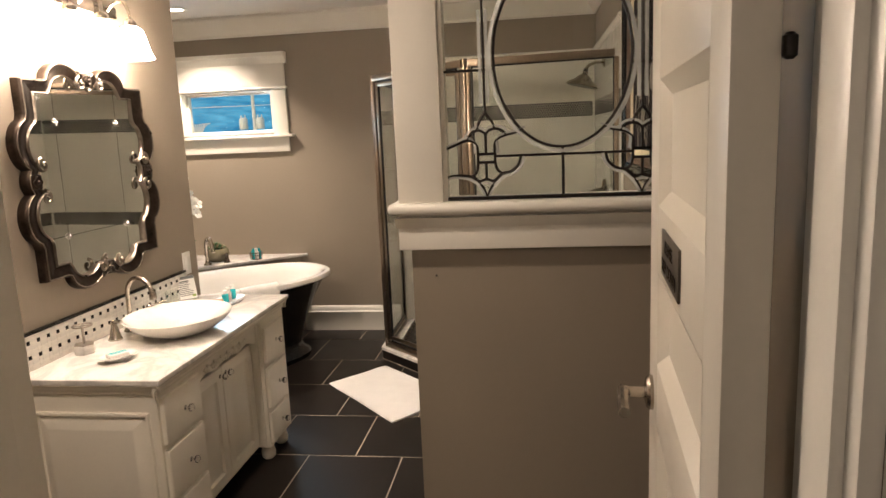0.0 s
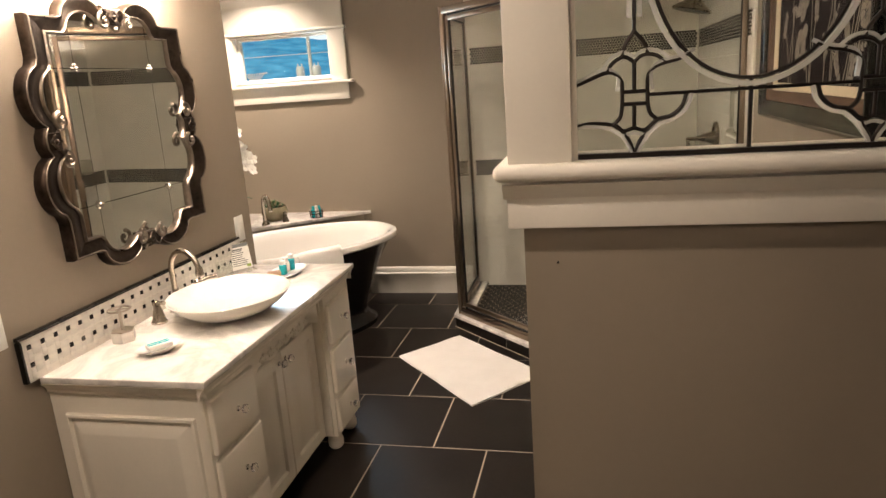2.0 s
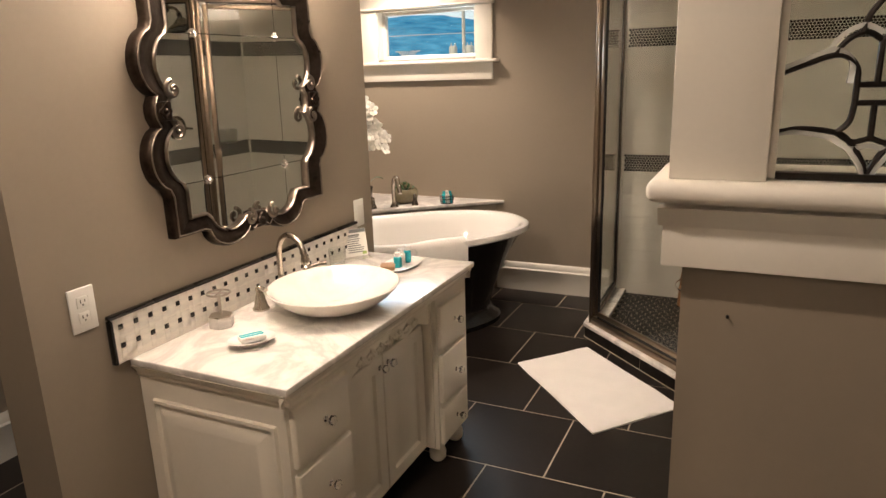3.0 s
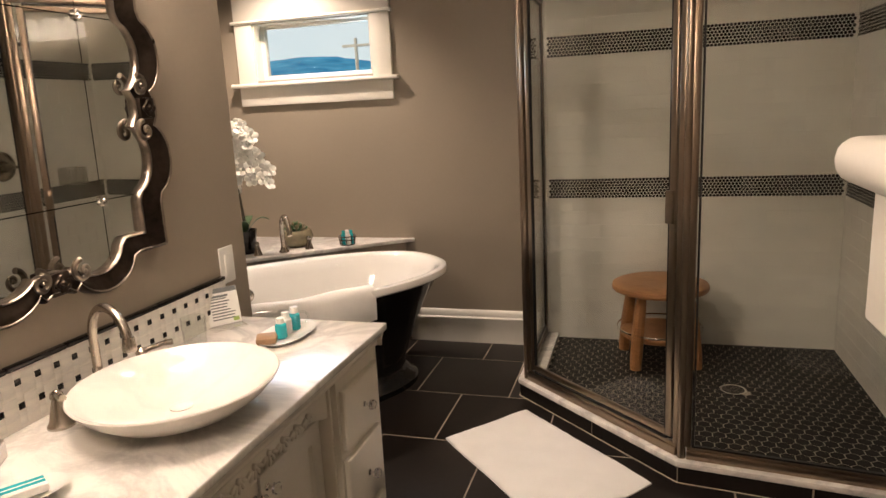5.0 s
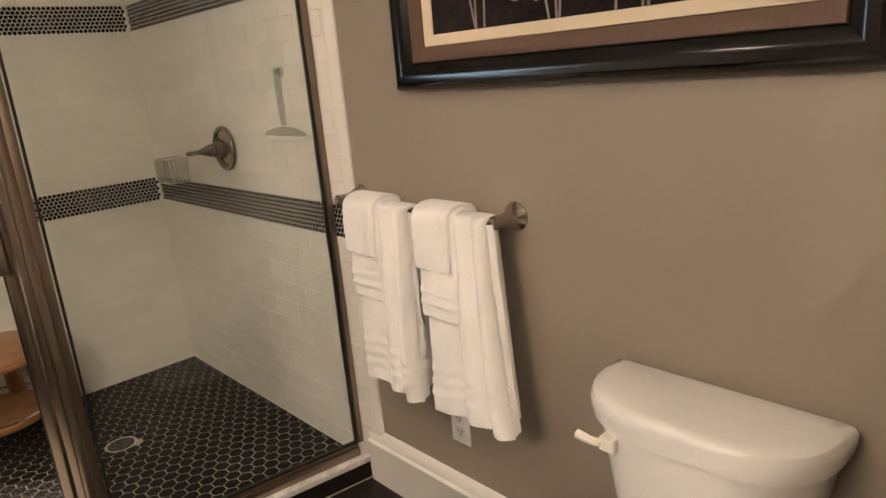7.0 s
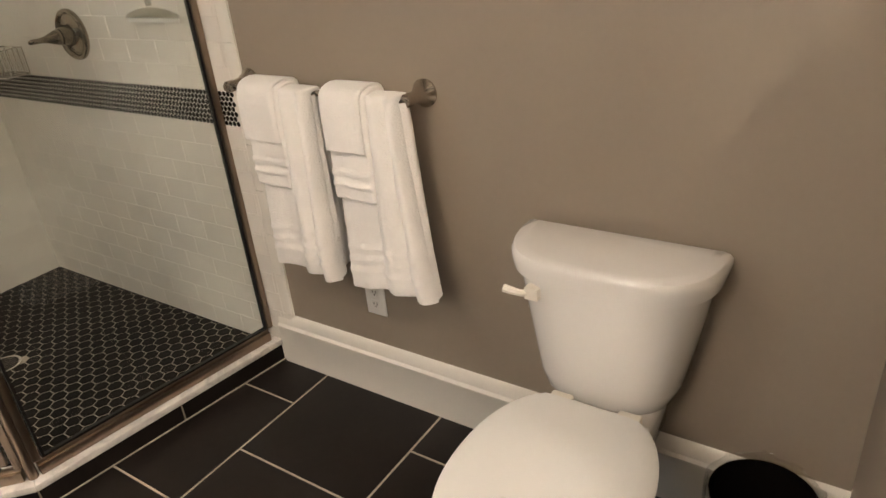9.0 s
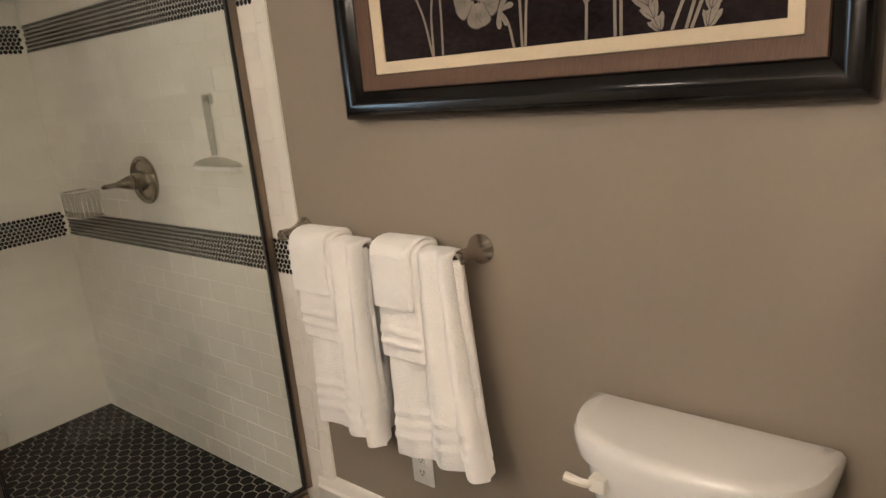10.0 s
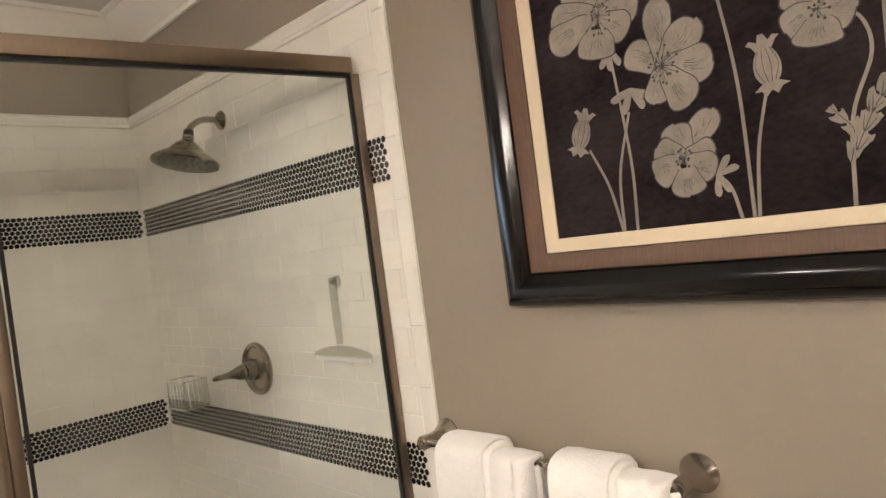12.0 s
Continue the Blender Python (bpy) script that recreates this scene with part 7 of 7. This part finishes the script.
def pole():
    x, y = -11.85, 28.0
    p = thing("utility_pole", (x, y, -3), "wooden utility pole with pale transformers", "utility pole")
    bm = bmesh.new()
    lathe(bm, (x, y, -3), [(0.10, 0), (0.07, 7.4)], 12)
    part("pole", bm, POLE, p)
    part("crossarm", boxes((x - 0.6, x + 0.6, y - 0.06, y + 0.06, 4.05, 4.15)), POLE, p)
    for dx in (-0.42, 0.34):
        bm = bmesh.new()
        lathe(bm, (x + dx, y - 0.2, 2.08), [(0.17, 0), (0.18, 0.04), (0.18, 0.42), (0.14, 0.48), (0.02, 0.5)], 14)
        t = part("transformer", bm, WHITE_METAL, p, "pale grey transformer can")
        for k in (-0.09, 0.09):
            bm = bmesh.new()
            lathe(bm, (x + dx + k, y - 0.2, 2.55), [(0.04, 0), (0.025, 0.06), (0.035, 0.1), (0.012, 0.15)], 8)
            part("bushing", bm, WHITE_METAL, t)
    for z in (2.25, 4.15):
        bm = bmesh.new()
        tube(bm, [(x - 40 + 8 * i, y + 0.6 * i, z - 0.9 + 0.9 * ((i - 5) / 5) ** 2) for i in range(11)], 0.018, 5)
        part("cable", bm, POLE, p)


pole()


def basket_ring():
    x, y, z = -9.35, 18.0, 1.74
    b = thing("garden_ornament", (x, y, -3), "white flared iron garden ornament on a post", "garden ornament")
    bm = bmesh.new()
    tube(bm, [(x, y, -3), (x, y, z)], 0.04, 8)
    part("post", bm, WHITE_METAL, b)
    for k in range(9):
        a = -1.2 + 2.4 * k / 8
        bm = bmesh.new()
        tube(bm, curve_pts([(x + 0.10 * a, y, z), (x + 0.13 * a, y, z + 0.18), (x + 0.24 * a, y, z + 0.33), (x + 0.33 * a, y, z + 0.35)], 4), 0.016, 6)
        part("rib", bm, WHITE_METAL, b)


basket_ring()

# ---- tiles: floor, walls, shower floor ----
def mesh_of(name, bm, mat_):
    me = bpy.data.meshes.new(name)
    bmesh.ops.recalc_face_normals(bm, faces=bm.faces)
    for f in bm.faces:
        f.smooth = False
    bm.to_mesh(me)
    bm.free()
    me.materials.append(mat_)
    return me


def slab(w, d, h, ch):
    """A tile with chamfered upper edges, its top at z = 0."""
    bm = bmesh.new()
    rings(bm, [[(-w / 2 + k, -d / 2 + k, z), (w / 2 - k, -d / 2 + k, z), (w / 2 - k, d / 2 - k, z), (-w / 2 + k, d / 2 - k, z)] for k, z in ((0, -h), (0, -ch), (ch, 0))])
    return bm


floor_ob = bpy.data.objects["floor"]
K, GX, GYY, JT = 0.457, -0.597, 2.725, 0.0065
cache = {}
for j in range(-7, 5):
    ya, yb = GYY + (j - 1) * K, GYY + j * K
    off = 0.0 if j % 2 == 0 else 0.5
    for i in range(-6, 5):
        xa, xb = GX + (i - 1 + off) * K, GX + (i + off) * K
        x0, x1 = max(xa + JT / 2, LX), min(xb - JT / 2, RX)
        y0, y1 = max(ya + JT / 2, DY), min(yb - JT / 2, FY)
        if x1 - x0 < 0.02 or y1 - y0 < 0.02:
            continue
        key = (round(x1 - x0, 3), round(y1 - y0, 3))
        if key not in cache:
            cache[key] = mesh_of("floor_tile", slab(x1 - x0, y1 - y0, 0.006, 0.0012), TILE)
        link("floor_tile", cache[key], floor_ob, "", Matrix.Translation(((x0 + x1) / 2, (y0 + y1) / 2, 0)))

# subway tiles
TW, TH, TJ = 0.1475, 0.0713, 0.0018


def subway(parent, u0, u1, place, turn, start):
    done = {}
    rows = []
    z = BANDS[0][0]
    r = 0
    while z > 0.06:
        rows.append((max(z - TH, 0.056), z, r))
        z -= TH
        r += 1
    for a, b in ((BANDS[0][1], BANDS[1][0]), (BANDS[1][1], 2.005)):
        n = round((b - a) / TH)
        h = (b - a) / n
        for k in range(n):
            rows.append((a + k * h, a + (k + 1) * h, k))
    for a, b, k in rows:
        u = u0 - start - (TW / 2 if k % 2 else 0)
        while u < u1:
            p, q = max(u + TJ / 2, u0), min(u + TW - TJ / 2, u1)
            u += TW
            if q - p < 0.012:
                continue
            key = (round(q - p, 3), round(b - a, 3))
            if key not in done:
                done[key] = mesh_of("wall_tile", slab(q - p, b - a - TJ, 0.004, 0.0009), SUBWAY)
            link("wall_tile", done[key], parent, "", place((p + q) / 2, (a + b) / 2) @ turn)


subway(tile_north, NTILE_X0 + 0.02, TX - 0.0002, lambda u, z: Matrix.Translation((u, TY, z)), pose(0, 0, 0, 90, 0, 0), 0.02)
subway(tile_east, 2.885, TY + 0.003, lambda u, z: Matrix.Translation((TX, u, z)), pose(0, 0, 0, 90, 0, -90), 0.06)


def bullnose(parent, vertical_at, side):
    z = 0.056
    while z < 2.0:
        e = min(z + 0.1475, 2.045)
        bm = bmesh.new()
        if side == 'east':
            prof = [(TX + 0.004, 2.8845), (TX, 2.8835), (TX, 2.856), (TX + 0.002, 2.848), (TX + 0.006, 2.842), (RX - 0.0005, 2.8395), (RX - 0.0005, 2.8845)]
        else:
            prof = [(NTILE_X0 + 0.0195, TY + 0.004), (NTILE_X0 + 0.0185, TY), (NTILE_X0 + 0.006, TY), (NTILE_X0 + 0.001, TY + 0.003), (NTILE_X0 - 0.001, FY - 0.0005), (NTILE_X0 + 0.0195, FY - 0.0005)]
        rings(bm, [[(x, y, zz) for x, y in prof] for zz in (z + 0.001, e - 0.001)])
        part("bullnose_tile", bm, SUBWAY, parent)
        z += 0.1475


bullnose(tile_east, 2.84, 'east')
bullnose(tile_north, NTILE_X0, 'north')

# penny rounds: the nearest as pieces, the rest joined
def disc(r, h, seg=10):
    bm = bmesh.new()
    rings(bm, [[(rr * math.cos(2 * math.pi * k / seg), rr * math.sin(2 * math.pi * k / seg), z) for k in range(seg)] for rr, z in ((r, -0.001), (r, h * 0.6), (r * 0.86, h))], False, True)
    return bm


PENNY_ME = mesh_of("penny_tile", disc(0.0079, 0.0007, 12), PENNY)


def joined(name, template, spots, mat_, parent):
    base = [v.co.copy() for v in template.vertices]
    polys = [tuple(p.vertices) for p in template.polygons]
    V, F = [], []
    for m in spots:
        o = len(V)
        V += [tuple(m @ c) for c in base]
        F += [tuple(o + i for i in p) for p in polys]
    me = bpy.data.meshes.new(name)
    me.from_pydata(V, [], F)
    me.materials.append(mat_)
    tagged(link(name, me, parent), kind="stuff")


def pennies(parent, u0, u1, place, near):
    single_, rest = [], []
    pitch, n = 0.0172, 7
    for a, b in BANDS:
        dz = (b - a) / n
        for r in range(n):
            u = u0 + 0.010 + (pitch / 2 if r % 2 else 0)
            while u < u1 - 0.008:
                m = place(u, a + dz * (r + 0.5))
                (single_ if near(u) and len(single_) < 290 else rest).append(m)
                u += pitch
    for m in single_:
        link("penny_tile", PENNY_ME, parent, "", m)
    joined("penny_field", PENNY_ME, rest, PENNY, parent)


pennies(tile_east, 2.886, TY - 0.002, lambda u, z: Matrix.Translation((TX + 0.0006, u, z)) @ pose(0, 0, 0, 90, 0, -90), lambda u: u < 3.35)
pennies(tile_north, NTILE_X0 + 0.02, TX - 0.002, lambda u, z: Matrix.Translation((u, TY + 0.0006, z)) @ pose(0, 0, 0, 90, 0, 0), lambda u: u > 0.25)

# hexagons of the shower floor
HR = 0.0262
hexbm = bmesh.new()
rings(hexbm, [[(r * math.cos(math.pi / 3 * k + math.pi / 6), r * math.sin(math.pi / 3 * k + math.pi / 6), z) for k in range(6)] for r, z in ((HR, -0.004), (HR, -0.0008), (HR - 0.001, 0.0))], False, True)
HEX_ME = mesh_of("hexagon_tile", hexbm, HEX)
HP = HR * math.sqrt(3) + 0.0033


def inside(x, y, poly):
    ok = False
    for i in range(len(poly)):
        (x0, y0), (x1, y1) = poly[i - 1], poly[i]
        if (y0 > y) != (y1 > y) and x < (x1 - x0) * (y - y0) / (y1 - y0) + x0:
            ok = not ok
    return ok


hex_floor = bpy.data.objects["shower_floor"]
poly = inset_path(CURB, -0.09) + [(RX + 0.05, FY + 0.05)]
poly[0], poly[3] = (RX + 0.05, poly[0][1]), (poly[3][0], FY + 0.05)
near_hex, far_hex = [], []
for j in range(42):
    for i in range(42):
        x = -0.76 + (i + (0.5 if j % 2 else 0)) * HP
        y = 2.98 + j * HP * 0.866
        if x > TX + 0.02 or y > TY + 0.02 or not inside(x, y, poly) or math.hypot(x - 0.17, y - 3.765) < 0.058:
            continue
        m = Matrix.Translation((x, y, 0.0585))
        (near_hex if (y < 3.7 and x > -0.35 and len(near_hex) < 295) else far_hex).append(m)
for m in near_hex:
    link("hexagon_tile", HEX_ME, hex_floor, "", m)
joined("hexagon_field", HEX_ME, far_hex, HEX, hex_floor)
